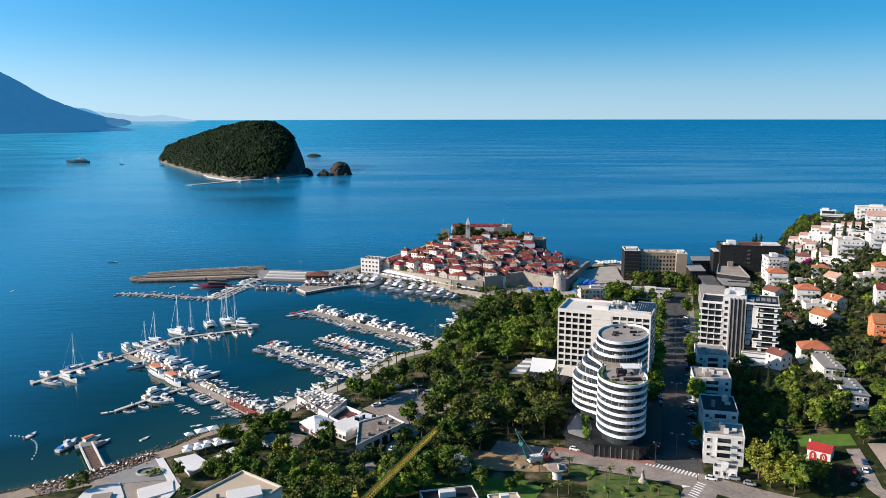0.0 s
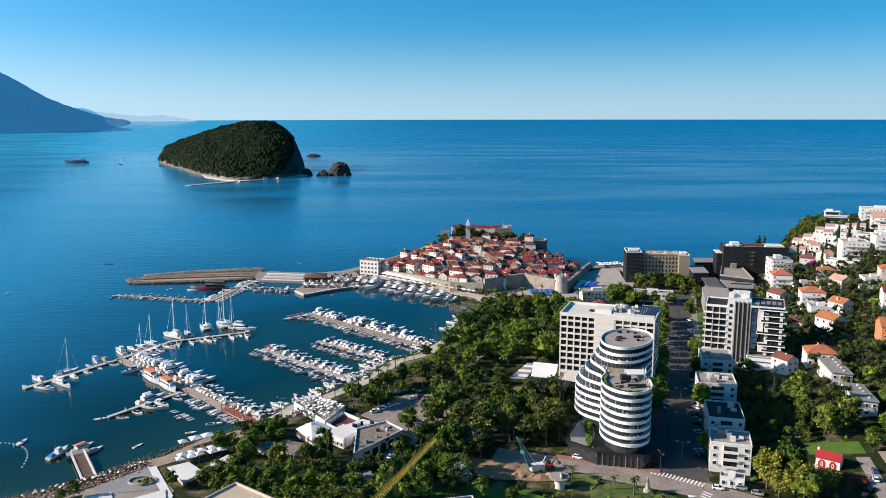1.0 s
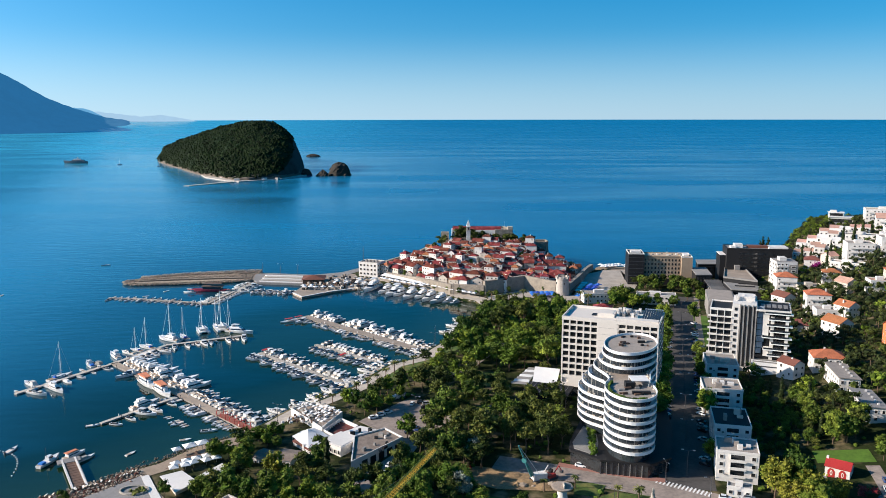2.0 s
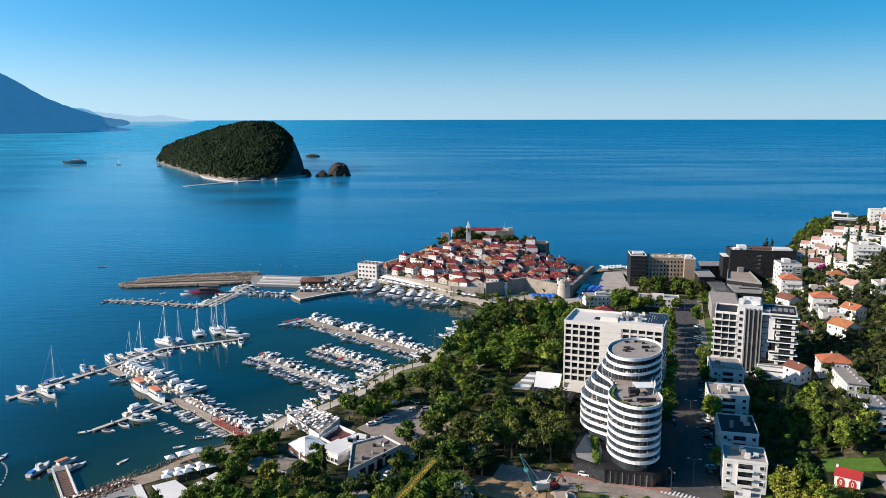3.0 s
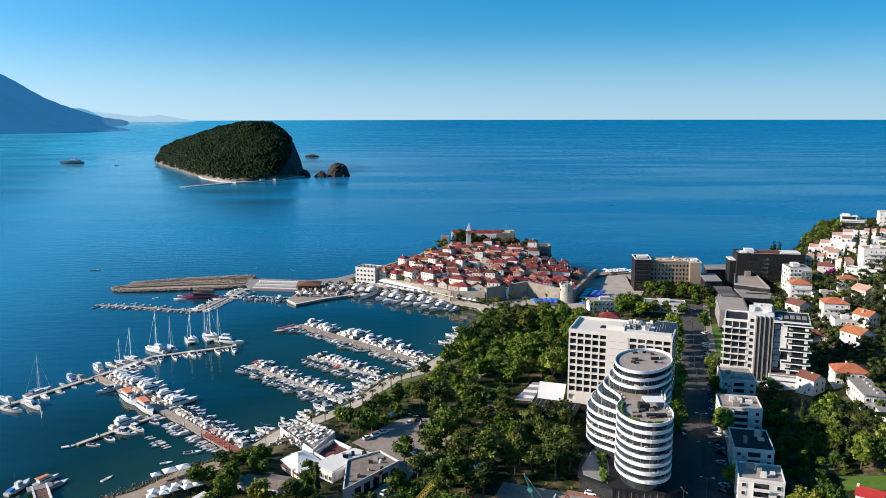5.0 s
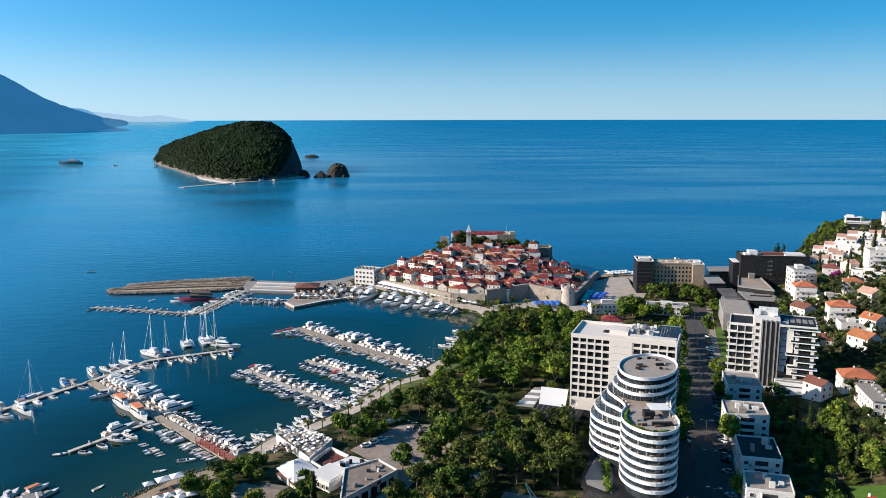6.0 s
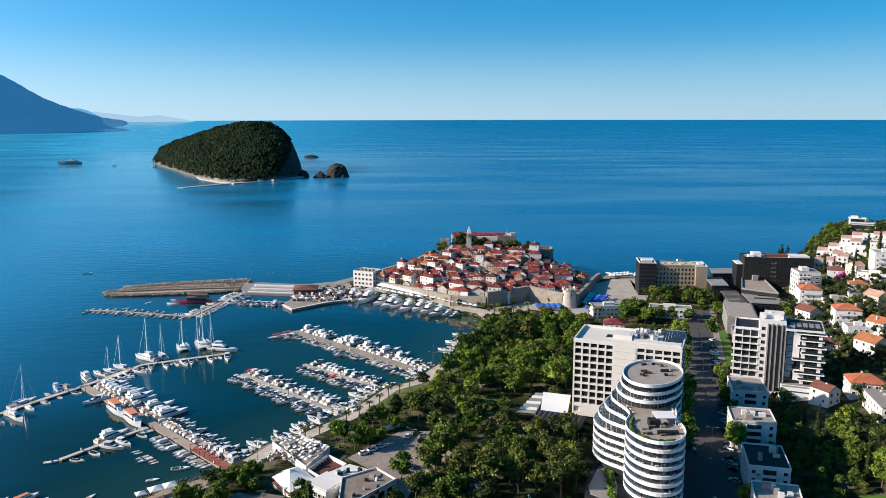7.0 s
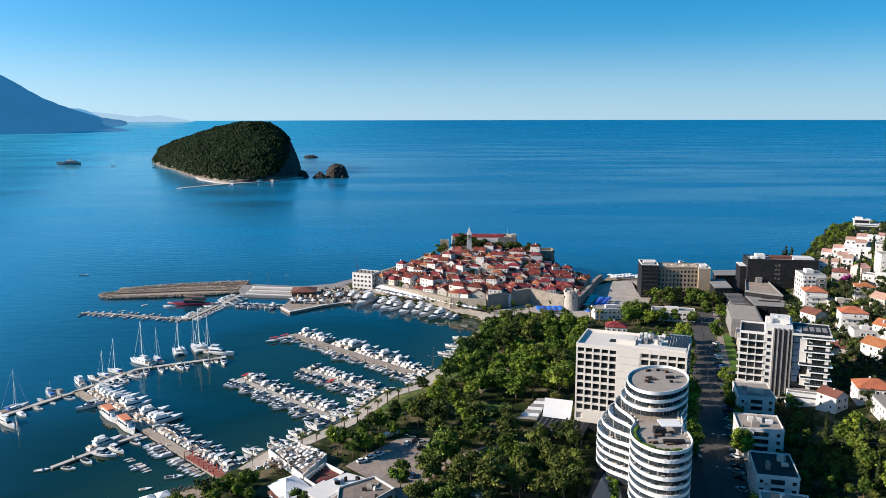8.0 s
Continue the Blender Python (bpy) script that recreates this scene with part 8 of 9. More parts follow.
        part("awning", M().box(-9, -2.4, 6.4, 4, 2.4, 6.55), WOODD, t)
        for x in (-9, -3, 3.6):
            for y in (-2.2, 2.2):
                part("post", M().cyl(x, y, 4.5, 6.4, .08, n=5), STEEL, t)
    return t


boat_cache = {}
BOATS = []


def moor(kind, x, y, deg, s=1.0):
    if kind != "dinghy" and any(math.hypot(x - a, y - b_) < 1.9 for a, b_ in BOATS):
        return
    BOATS.append((x, y))
    v = tr.randrange(3) if kind in ("cruiser", "speedboat") else 0
    return first_or_copy(boat_cache, (kind, v), lambda mm: boat(kind, mm, v), pose(x, y, -0.32 * s, 0, 0, deg) @ Matrix.Diagonal((s, s * tr.uniform(.94, 1.06), s, 1)))


LEN = dict(yacht=17, cruiser=10.5, speedboat=6.6, covered=6.2, redboat=9, dinghy=4.6, sail=13.5, cat=13, tour=16.5, fishing=11, party=24)


def row(pts, side, kinds, gap, lo=.9, hi=1.1, half=1.6, skip=0.06, start=1.0, wobble=11, out=True):
    """Boats moored side by side along a pier. side: +1 left of the line, -1 right."""
    for a, b_ in zip(pts, pts[1:]):
        L = math.dist(a, b_)
        h = math.atan2(b_[1] - a[1], b_[0] - a[0])
        u = start
        while u < L - 1.0:
            kind = tr.choice(kinds)
            s = tr.uniform(lo, hi)
            beam = dict(yacht=4.9, cruiser=3.5, speedboat=2.5, covered=2.4, redboat=3.2, dinghy=2.0, sail=4.1, cat=7.4, tour=5.6, fishing=3.9, party=7)[kind] * s
            u += beam / 2
            if u > L - .5:
                break
            if tr.random() > skip:
                off = half + LEN[kind] * s / 2 + tr.uniform(.3, 1.0)
                x = a[0] + math.cos(h) * u - math.sin(h) * off * side
                y = a[1] + math.sin(h) * u + math.cos(h) * off * side
                moor(kind, x, y, math.degrees(h) + 90 * side + tr.uniform(-wobble, wobble) + (0 if out else 180), s)
            u += beam / 2 + gap


# town quay: large yachts, sterns to the wall
for bx_, by_, dg_, sc_ in ((-77.3, 596.3, -113, 1.35), (-67.7, 600.3, -115, 1.2), (-56.1, 586, -110, 1.6), (-45, 581, -118, 1.15), (-38.9, 571.5, -117, 1.45), (-33.5, 572.5, -117, 1.05), (-25.9, 562, -112, 1.35), (-17.7, 563.5, -114, 1.2),
                           (-12.2, 556, -117, 1.25), (-6.4, 550, -125, 1.2), (-84, 603, -112, 1.0), (-62, 594, -114, 1.0), (2, 552, -128, .7), (7, 549, -130, .6)):
    moor("yacht", bx_ - 8.5 * sc_ * math.cos(radians(dg_)), by_ - 8.5 * sc_ * math.sin(radians(dg_)), dg_, sc_)
for i in range(14):
    moor(tr.choice(("speedboat", "cruiser", "dinghy")), -72 + i * 1.4 + tr.uniform(-2, 2), 611 + i * 1.1 + tr.uniform(-6, 6), tr.uniform(0, 360), .9)
# wide pier
row(P3, 1, ["cruiser", "yacht", "cruiser", "yacht", "cruiser"], .5, .7, .95, 3.2, .05)
row(P3, -1, ["speedboat", "cruiser", "speedboat", "dinghy", "covered"], .3, .85, 1.15, 3.2, .1, 4)
moor("redboat", -97, 503, 215, 1.1)
moor("redboat", -92, 508, 225, 1.0)
# middle piers
moor("redboat", P2[0][0] + 4, P2[0][1] + 3, 60, 1.0)
moor("redboat", (P25[0][0] + P25[1][0]) / 2 - 4, (P25[0][1] + P25[1][1]) / 2 - 5, -120, .95)
row(P25, 1, ["cruiser", "cruiser", "speedboat"], .3, .68, .95, 1.4, .05)
row(P25, -1, ["cruiser", "speedboat", "cruiser"], .3, .68, .95, 1.4, .05)
row(P2, 1, ["cruiser", "cruiser", "cruiser", "speedboat"], .3, .72, 1.0, 1.5, .05)
row(P2, -1, ["cruiser", "speedboat", "cruiser", "covered"], .3, .7, .98, 1.5, .05)
# west quay
row([(-57, 357), (-41, 379), (-26, 412)], 1, ["cruiser", "speedboat", "cruiser"], .5, .75, 1.05, .3, .06)
row([(-11, 425), (-5.5, 439)], 1, ["speedboat", "cruiser"], .5, .8, 1.0, .3, .1)
row([(5, 460), (13, 483), (19, 511)], 1, ["speedboat", "cruiser", "dinghy", "covered"], 1.8, .8, 1.1, .3, .25)
row([(-76, 332), (-66, 350), (-58, 357)], 1, ["speedboat", "cruiser", "covered"], .6, .8, 1.0, .3, .15)
# broad timber pier
row([PB[1], PB[2]], 1, ["cruiser", "cruiser", "cruiser", "speedboat", "cruiser", "cruiser", "covered", "cruiser", "cruiser"], .25, .78, 1.08, 2.2, .03)
row([PB[1], PB[2]], -1, ["speedboat", "dinghy", "speedboat", "covered"], .35, .8, 1.1, 2.2, .08, 3)
row([PB[0], PB[1]], 1, ["yacht", "cruiser", "cruiser", "yacht"], .3, .75, .95, 2.2, .05, 4)
moor("tour", -143, 384.8, -50, 1.0)
moor("tour", -131, 372.9, -50, 1.0)
moor("cruiser", -157.7, 398, -135, 1.1)
row([(-112, 352), (-96, 337)], -1, ["speedboat", "dinghy"], .8, .7, .9, 9.0, .2)
# finger pier
for k, kind, s in ((.3, "speedboat", 1), (.5, "cruiser", 1.0), (.64, "cruiser", .9), (.88, "speedboat", .9), (.1, "speedboat", .9)):
    moor(kind, PF[0][0] + 20.7 * k + 4.5, PF[0][1] + 29.7 * k - 3, -35 + tr.uniform(-20, 20), s)
moor("yacht", -133.5, 356.5, 55, .85)
moor("speedboat", -147, 333, 20, .8)
# long pier: small craft outside, sailing yachts further in
row([PA[0], PA[1]], -1, ["cruiser", "speedboat", "covered", "dinghy"], 5.5, .8, 1.15, 1.3, .1, 4)
row([PA[0], PA[1]], 1, ["speedboat", "cruiser", "dinghy"], 6.5, .8, 1.15, 1.3, .15, 2)
moor("sail", -190.5, 395, 62, .85)
moor("fishing", -183.9, 414.6, 130, 1.0)
moor("yacht", -177, 430, 130, .85)
moor("yacht", -184, 377.5, -40, .8)
for x, y, k, d, sc in ((-165.5, 446.5, "sail", 150, .95), (-169.5, 441, "sail", 150, .72), (-158.2, 461.5, "yacht", 150, .95), (-157.5, 463.5, "sail", 150, 1.2), (-151, 466, "sail", 125, 1.0), (-172, 436, "cruiser", 150, 1.0),
                       (-144.5, 481, "cat", 118, 1.05), (-138.5, 489, "sail", 118, .95), (-134.5, 486.5, "cat", 118, 1.15), (-129, 483.5, "sail", 118, 1.1), (-121.5, 478, "yacht", -18, 1.05)):
    moor(k, x, y, d, sc)
row([PA[1], PA[2]], -1, ["cruiser", "speedboat", "cruiser"], .9, .8, 1.1, 1.3, .1, 3)
row([PA[2], PA[3]], -1, ["cruiser", "speedboat", "cruiser", "dinghy"], .6, .8, 1.05, 1.3, .08, 2)
# outer harbour
row(PX, 1, ["dinghy", "speedboat", "dinghy"], 3.2, .8, 1.05, 1.0, .2)
row(PX, -1, ["speedboat", "dinghy", "speedboat", "covered"], 2.6, .85, 1.1, 1.0, .15)
row(PX2, 1, ["speedboat", "dinghy", "covered", "speedboat"], .9, .85, 1.1, 1.2, .08)
row(PX2, -1, ["speedboat", "cruiser", "speedboat"], .9, .8, 1.0, 1.2, .08)
row(PQ, -1, ["cruiser", "yacht", "cruiser"], .8, .7, 1.0, 1.0, 0)
moor("party", -172, 592, 178, .9)
moor("redboat", -186, 588, 175, 1.0)
moor("redboat", -160, 590, 185, .9)
for x, y in ((-205, 592), (-190, 600), (-214, 575), (-152, 585)):
    moor("dinghy", x, y, tr.uniform(0, 360))
# inshore waters and far boats
for x, y, k, d in ((-103, 318, "dinghy", 20), (-96, 327, "speedboat", 10), (-90, 329, "speedboat", 15), (-120, 305, "dinghy", 60), (-168, 308, "speedboat", 80), (-293.7, 696, "speedboat", 20), (213, 652 + 90, "fishing", 30), (-321, 579, "dinghy", 90)):
    moor(k, x, y, d)
# jetty on the beach
jt = thing("jetty", "beach jetty with two white rails and a dark deck", "jetty", m=frame_of((-125.5, 274), (-141, 298), .9))
for s in (-2.3, 2.3):
    part("girder", M().box(0, s - .35, .3, 28, s + .35, .9), WHITE, jt)
for i in range(12):
    part("plank", M().box(i * 2.3, -2.1, .4, i * 2.3 + 2.0, 2.1, .6), WOODD, jt)
    for s in (-2.6, 2.6):
        part("rail_post", M().box(i * 2.3, s - .06, .9, i * 2.3 + .12, s + .06, 2.0), ALU, jt)
part("head_deck", M().box(24, -4, .3, 28, 4, .8), GREY, jt)
moor("fishing", -148, 297, 75, .95)
moor("tour", -141, 303, 60, .55)
moor("covered", -135.5, 300.5, 60, 1.2)
buoys = thing("buoy_line", "string of white swimming buoys", "buoys", m=pose(0, 0, 0))
for i in range(16):
    k = i / 15
    part("buoy", M().cyl(-176 + 16 * k + 5 * math.sin(2.2 * k), 308 - 22 * k * k, -.2, .35, .35, n=6), WHITC, buoys)
# superyacht and islets
sy = thing("superyacht", "long grey-hulled superyacht at anchor", "yacht", m=pose(-1015, 2215, 0, 0, 0, 182))
part("hull", hull_mesh(62, 10, 6.5, .8, .3), HULLG, sy)
part("superstructure", cab(-24, 14, 8.6, 7, 6, 10, 6, 2), HULLG, sy)
part("upper_deck", cab(-16, 8, 7, 6, 10, 13, 5, 2), GELG, sy)
part("radar_mast", cab(-8, -3, 3, 3, 13, 18, 2.5, 1), GELG, sy)
for x, y in ((-868, 2150), (-735, 2080)):
    moor("sail", x, y, 40, 1.0)


def rock_islet(name, x, y, prof, label, seed, stretch=1.0):
    r = random.Random(seed)
    t = thing(name, label, "rock", m=pose(x, y, 0))
    rings = []
    for s, z in prof:
        rings.append([(s * math.cos(6.283 * i / 18) * stretch * (1 + r.uniform(-.14, .14)), s * .75 * math.sin(6.283 * i / 18) * (1 + r.uniform(-.14, .14)), z + r.uniform(-1, 1) * min(1.5, z * .1 + .2)) for i in range(18)])
    rk_b = M().loft(rings)
    for q_ in range(34):
        s, z = prof[r.randrange(len(prof) - 1)]
        a = r.uniform(0, 6.283)
        boulder(rk_b, r, (s * .86 * math.cos(a) * stretch, s * .64 * math.sin(a), max(z, 1)), s * r.uniform(.12, .26))
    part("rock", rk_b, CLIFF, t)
    return t


rock_islet("sea_stack", -222, 1752, ((28, -3), (25, 6), (22, 14), (18, 22), (10, 27), (2, 28.5)), "dark sheer sea stack beside the island", 1, .95)
rock_islet("rock_islet", -256, 1735, ((18, -2), (13, 3), (7, 9), (2, 13)), "low brown rocks beside the sea stack", 2)
rock_islet("rock_islet", -297, 1758, ((13, -2), (11, 5), (7, 11), (2, 14)), "brown rock off the island's beach", 4)
rock_islet("rock_islet", -410, 2560, ((16, -2), (12, 4), (4, 8)), "small dark rock in the open sea", 3, 1.5)
sp = thing("beach", "pale shingle spit of the island with low buildings", "beach", m=pose(0, 0, 0), kind="structure")
part("shingle", M().prism([(-560, 1830), (-500, 1690), (-440, 1610), (-400, 1575), (-330, 1640), (-290, 1730), (-300, 1780), (-340, 1700), (-400, 1625), (-450, 1660), (-520, 1770)], -2, 1.6), STONEL, sp)
part("spit", M().prism([(-482, 1490), (-470, 1486), (-420, 1560), (-400, 1590), (-415, 1594)], -2, .9), STONEL, sp)
for i in range(12):
    k = i / 11
    x, y = (-540 + 130 * k, 1790 - 190 * k) if i < 8 else (-410 + 25 * (i - 8), 1600 + 12 * (i - 8))
    hs_ = thing("beach_hut", "small pale beach hut on the island shore", "hut", "island huts", pose(x, y, 1.4, 0, 0, i * 23))
    part("wall", M().box(-5, -3, -1, 5, 3, 3.2), CREAM if i % 2 else WHITE, hs_)
    gb_ = M()
    gable(gb_, -5, -3, 5, 3, 3.3, 1.6)
    part("roof", gb_, TILEB if i % 2 else GREY, hs_)


# ---------------------------------------------------------------- waterfront restaurants
def walled_terrace(label, poly, floor_z, wall_z, floor_mat, wall_mat=WHITE):
    t = thing("restaurant_terrace", label, "restaurant", "waterfront restaurants", pose(0, 0, 0))
    cx_, cy_ = sum(p[0] for p in poly) / len(poly), sum(p[1] for p in poly) / len(poly)
    inn = [(cx_ + (x - cx_) * .95, cy_ + (y - cy_) * .95) for x, y in poly]
    part("base", M().prism(poly, 1, floor_z), wall_mat, t)
    part("floor", M().prism(inn, floor_z, floor_z + .06), floor_mat, t)
    part("parapet", M().ribbon(poly, inn, floor_z, wall_z), wall_mat, t)
    return t


mr = random.Random(77)
t1 = walled_terrace("white restaurant terrace crowded with white parasols", [(-64, 339.5), (-54.5, 346.5), (-41.2, 335), (-47.3, 317.6)], 4.6, 5.4, PAVE)
awn_cache = {}


def terrace_awning(m, cover, label):
    """A small sagging canvas awning on two rails."""
    def make(mm):
        b = M()
        rows_ = [(-1.6, 2.0), (-.8, 2.25), (0, 2.45), (.8, 2.3), (1.6, 2.05)]
        v_ = [(x, sd_ * .75, z - (.05 if sd_ else 0)) for x, z in rows_ for sd_ in (-1, 1)]
        b.add(v_ + [(x, y, z - .07) for x, y, z in v_], [f_ for k_ in range(4) for f_ in ((2 * k_, 2 * k_ + 2, 2 * k_ + 3, 2 * k_ + 1), (10 + 2 * k_, 11 + 2 * k_, 13 + 2 * k_, 12 + 2 * k_),
              (2 * k_, 10 + 2 * k_, 12 + 2 * k_, 2 * k_ + 2), (2 * k_ + 1, 2 * k_ + 3, 13 + 2 * k_, 11 + 2 * k_))] + [(0, 1, 11, 10), (8, 18, 19, 9)])
        t = tagged(new("terrace_awning", b.mesh("canvas", [cover])), label, "awning", "awnings of the waterfront terrace")
        t.matrix_basis = mm
        part("pole", M().cyl(0, 0, -.1, 2.4, .05, n=5), ALU, t)
        return t
    return first_or_copy(awn_cache, cover.name, make, m)


for i in range(9):
    for j in range(6):
        k, q = (i + .5) / 9, (j + .5) / 6
        x, y = -63 + 8.6 * q + (-47 + 63) * k * .98 - 2.2 * q * k, 338.5 + 7 * q - 20 * k + 9 * q * k
        if mr.random() < .86:
            terrace_awning(pose(x + mr.uniform(-.4, .4), y + mr.uniform(-.4, .4), 4.66 + mr.uniform(-.2, .3), 0, mr.uniform(-6, 6), 38 + mr.uniform(-14, 14)) @ Matrix.Diagonal((mr.uniform(.45, .72), mr.uniform(.6, .95), mr.uniform(.8, 1.0), 1)),
                           mr.choice((WHITC, WHITC, CANV)), "white canvas awning over the restaurant terrace")
for i in range(8):
    window(t1, -46.3 + .72 * i, 316.6 + 1.55 * i, 3.4, 1.2, 1.3, 62)
walled_terrace("open restaurant terrace with a dark red floor", [(-46.5, 316.5), (-41, 329), (-33, 321), (-39, 308)], 3.4, 5.0, mat("dark_red_tiles", (0.120, 0.028, 0.024), 0.8, var=0.25))
for i in range(10):
    tb_ = thing("cafe_table", "dark wooden café table on the red terrace", "table", "terrace tables", pose(-43.5 + (i % 5) * 1.9 + (i // 5) * 2.2, 315 + (i % 5) * 1.6 - (i // 5) * 3.2, 3.46, 0, 0, 40))
    part("tabletop", M().box(-.5, -.4, .7, .5, .4, .75), WOODD, tb_)
    part("leg", M().cyl(0, 0, 0, .7, .06, n=5), STEEL, tb_)
w1_ = thing("restaurant", "long white flat-roofed restaurant building", "restaurant", "waterfront restaurants", pose(0, 0, 0))
part("wall", M().prism([(-45.5, 303), (-39, 312), (-30.5, 306), (-37, 296)], 1, 6.2), WHITE, w1_)
part("roof", M().prism([(-44.6, 303), (-39, 311), (-31.4, 306), (-37, 297)], 6.2, 6.35), WHITE, w1_)
for i in range(5):
    window(w1_, -44.6 + i * 1.7, 302.0 - i * 1.35, 4.0, 1.1, 1.4, -40)
w2_ = thing("restaurant", "white restaurant wing with roof machinery", "restaurant", "waterfront restaurants", pose(0, 0, 0))
part("wall", M().prism([(-39, 313), (-32, 320), (-22, 314), (-30.5, 306)], 1, 5.2), WHITE, w2_)
for i in range(12):
    part("roof_unit", M().obox(-36 + mr.uniform(0, 11), 311 + mr.uniform(-2, 4), 5.2, 5.2 + mr.uniform(.5, 1.6), mr.uniform(.8, 2), mr.uniform(.6, 1.4), mr.uniform(0, 3)), mr.choice((GREY, ALU, WHITE, CHAR)), w2_)
tn = thing("tensile_tent", "broad low white membrane tent over a restaurant", "tent", "waterfront restaurants", pose(-50.6, 309.4, 2.4))
ring_ = [(-7.6, 1.4), (-4.6, 6.6), (-.1, 10.0), (4.2, 5.2), (8.0, -.2), (4.6, -6), (1.0, -10.6), (-3.4, -5.0)]
part("membrane", M().loft([[(x * k + cx_ * (1 - k), y * k + 2.6 * (1 - k), z) for x, y in ring_] for k, z, cx_ in ((1, 2.3, -1.4), (.8, 2.6, -1.4), (.45, 3.3, -1.4), (.18, 4.0, -1.4), (.03, 4.7, -1.4))]), WHITC, tn)
for x, y in ring_[::2]:
    part("pole", M().cyl(x * .97, y * .97, -.3, 2.35, .09, n=6), ALU, tn)
rs = thing("restaurant_roof", "dark red tiled lean-to roof beside the tent", "roof", "waterfront restaurants", frame_of((-57.6, 307.4), (-46.2, 295), 2.5))
for x0, x1 in ((0, 7.4), (8.4, 16)):
    part("roof", M().add([(x0, 0, 1.6), (x1, 0, 1.6), (x1, 2.9, 2.5), (x0, 2.9, 2.5), (x0, 0, 1.4), (x1, 0, 1.4), (x1, 2.9, 2.3), (x0, 2.9, 2.3)], [(0, 1, 2, 3), (7, 6, 5, 4), (0, 4, 5, 1), (1, 5, 6, 2), (2, 6, 7, 3), (3, 7, 4, 0)]), TILEB, rs)
part("wall", M().box(.4, .3, -1, 15.6, 2.7, 1.35).box(7.4, 0, -1, 8.4, 2.9, 2.5), WHITE, rs)
rt = M()
for i in range(90):
    x, y = -62 + mr.uniform(0, 14), 330 + mr.uniform(-6, 8)
    rt.obox(x + (y - 330) * .6, y, 4.6, 4.7 + mr.uniform(.5, 1.1), mr.uniform(.4, 1.2), mr.uniform(.4, .9), mr.uniform(0, 3), mr.randrange(3))
tagged(new("terrace_seating", rt.mesh("terrace_seating", [WHITE, CANV, WOODD])), "crowded tables and chairs on the restaurant terrace", "seating", kind="stuff")
BROWNR = mat("brown_roof_sheet", (0.205, 0.160, 0.128), 0.9, var=0.22, big=0.4)
for poly, zt_, lab_ in (([(-62.5, 289), (-54.4, 287.2), (-50.8, 295.6), (-58.6, 298.2)], 5.0, "white house with a brown sheet roof"), ([(-69.4, 292), (-62.7, 289.4), (-60.0, 296.5), (-66.8, 299.8)], 4.4, "low white wing with a brown sheet roof")):
    hs_ = thing("house", lab_, "house", "waterfront restaurants", pose(0, 0, 0))
    cx_, cy_ = sum(p[0] for p in poly) / 4, sum(p[1] for p in poly) / 4
    part("wall", M().prism(poly, 1, zt_), WHITE, hs_)
    lo_, hi_ = [(cx_ + (x - cx_) * 1.06, cy_ + (y - cy_) * 1.06, zt_) for x, y in poly], zt_ + .9
    b = M().add(lo_ + [((lo_[0][0] + lo_[3][0]) / 2, (lo_[0][1] + lo_[3][1]) / 2, hi_), ((lo_[1][0] + lo_[2][0]) / 2, (lo_[1][1] + lo_[2][1]) / 2, hi_)], [(0, 1, 5, 4), (2, 3, 4, 5), (1, 2, 5), (3, 0, 4), (3, 2, 1, 0)])
    part("roof", b, BROWNR, hs_)
    for k_ in (.2, .5, .8):
        window(hs_, poly[0][0] + (poly[1][0] - poly[0][0]) * k_, poly[0][1] + (poly[1][1] - poly[0][1]) * k_, zt_ - 1.6, 1.0, 1.1, math.degrees(math.atan2(poly[1][1] - poly[0][1], poly[1][0] - poly[0][0])))
wh = thing("warehouse", "white flat-roofed warehouse with dark garage doors", "warehouse", m=pose(0, 0, 2.4))
poly = [(-31.6, 281.8), (-14, 304), (-21.5, 313), (-33, 305)]
part("wall", M().prism(poly, -1, 4.2), WHITE, wh)
inn = [(-24.2 + (x + 24.2) * .95, 300.7 + (y - 300.7) * .96) for x, y in poly]
part("roof", M().prism(inn, 4.15, 4.3), BROWNR, wh)
part("parapet", M().ribbon(poly, inn, 4.1, 4.9), WHITE, wh)
for i in range(5):
    k = .25 + i * .16
    part("garage_door", M().obox(-31.6 + 17.6 * k, 281.8 + 22.2 * k, -.4, 3.0, 3.0, .15, math.atan2(22.2, 17.6)), DARKW, wh)
for i in range(9):
    part("roof_unit", M().obox(-24 + mr.uniform(-4, 5), 300 + mr.uniform(-9, 8), 4.3, 4.3 + mr.uniform(.4, 1.2), mr.uniform(.8, 2.4), mr.uniform(.6, 1.5), mr.uniform(0, 3)), mr.choice((GREY, WHITE, CHAR)), wh)

# tall building at the near edge
nb = thing("apartment_block", "tall building with a tan membrane roof", "apartment block", m=pose(0, 0, 2.5))
poly = [(-72, 184), (-55.2, 210.3), (-42.3, 200.5), (-58, 172)]
part("wall", M().prism(poly, -2, 28.0), WHITE, nb)
inn = [(-57 + (x + 57) * .965, 191.7 + (y - 191.7) * .97) for x, y in poly]
part("roof", M().prism(inn, 27.9, 28.3), ROOFT, nb)
part("parapet", M().ribbon(poly, inn, 27.9, 28.8), CREAM, nb)
part("roof_house", M().prism([(-56, 196), (-48, 199.5), (-46, 194), (-54, 190)], 28.2, 29.8), WHITE, nb)
part("hatch", M().obox(-58, 195, 28.2, 29.3, .8, .4, .6), STEEL, nb)
for j in range(8):
    for i in range(6):
        window(nb, -44.3 - 2.3 * i, 196.8 - 4.2 * i, 3 + j * 3.1, 1.4, 1.4, 61)

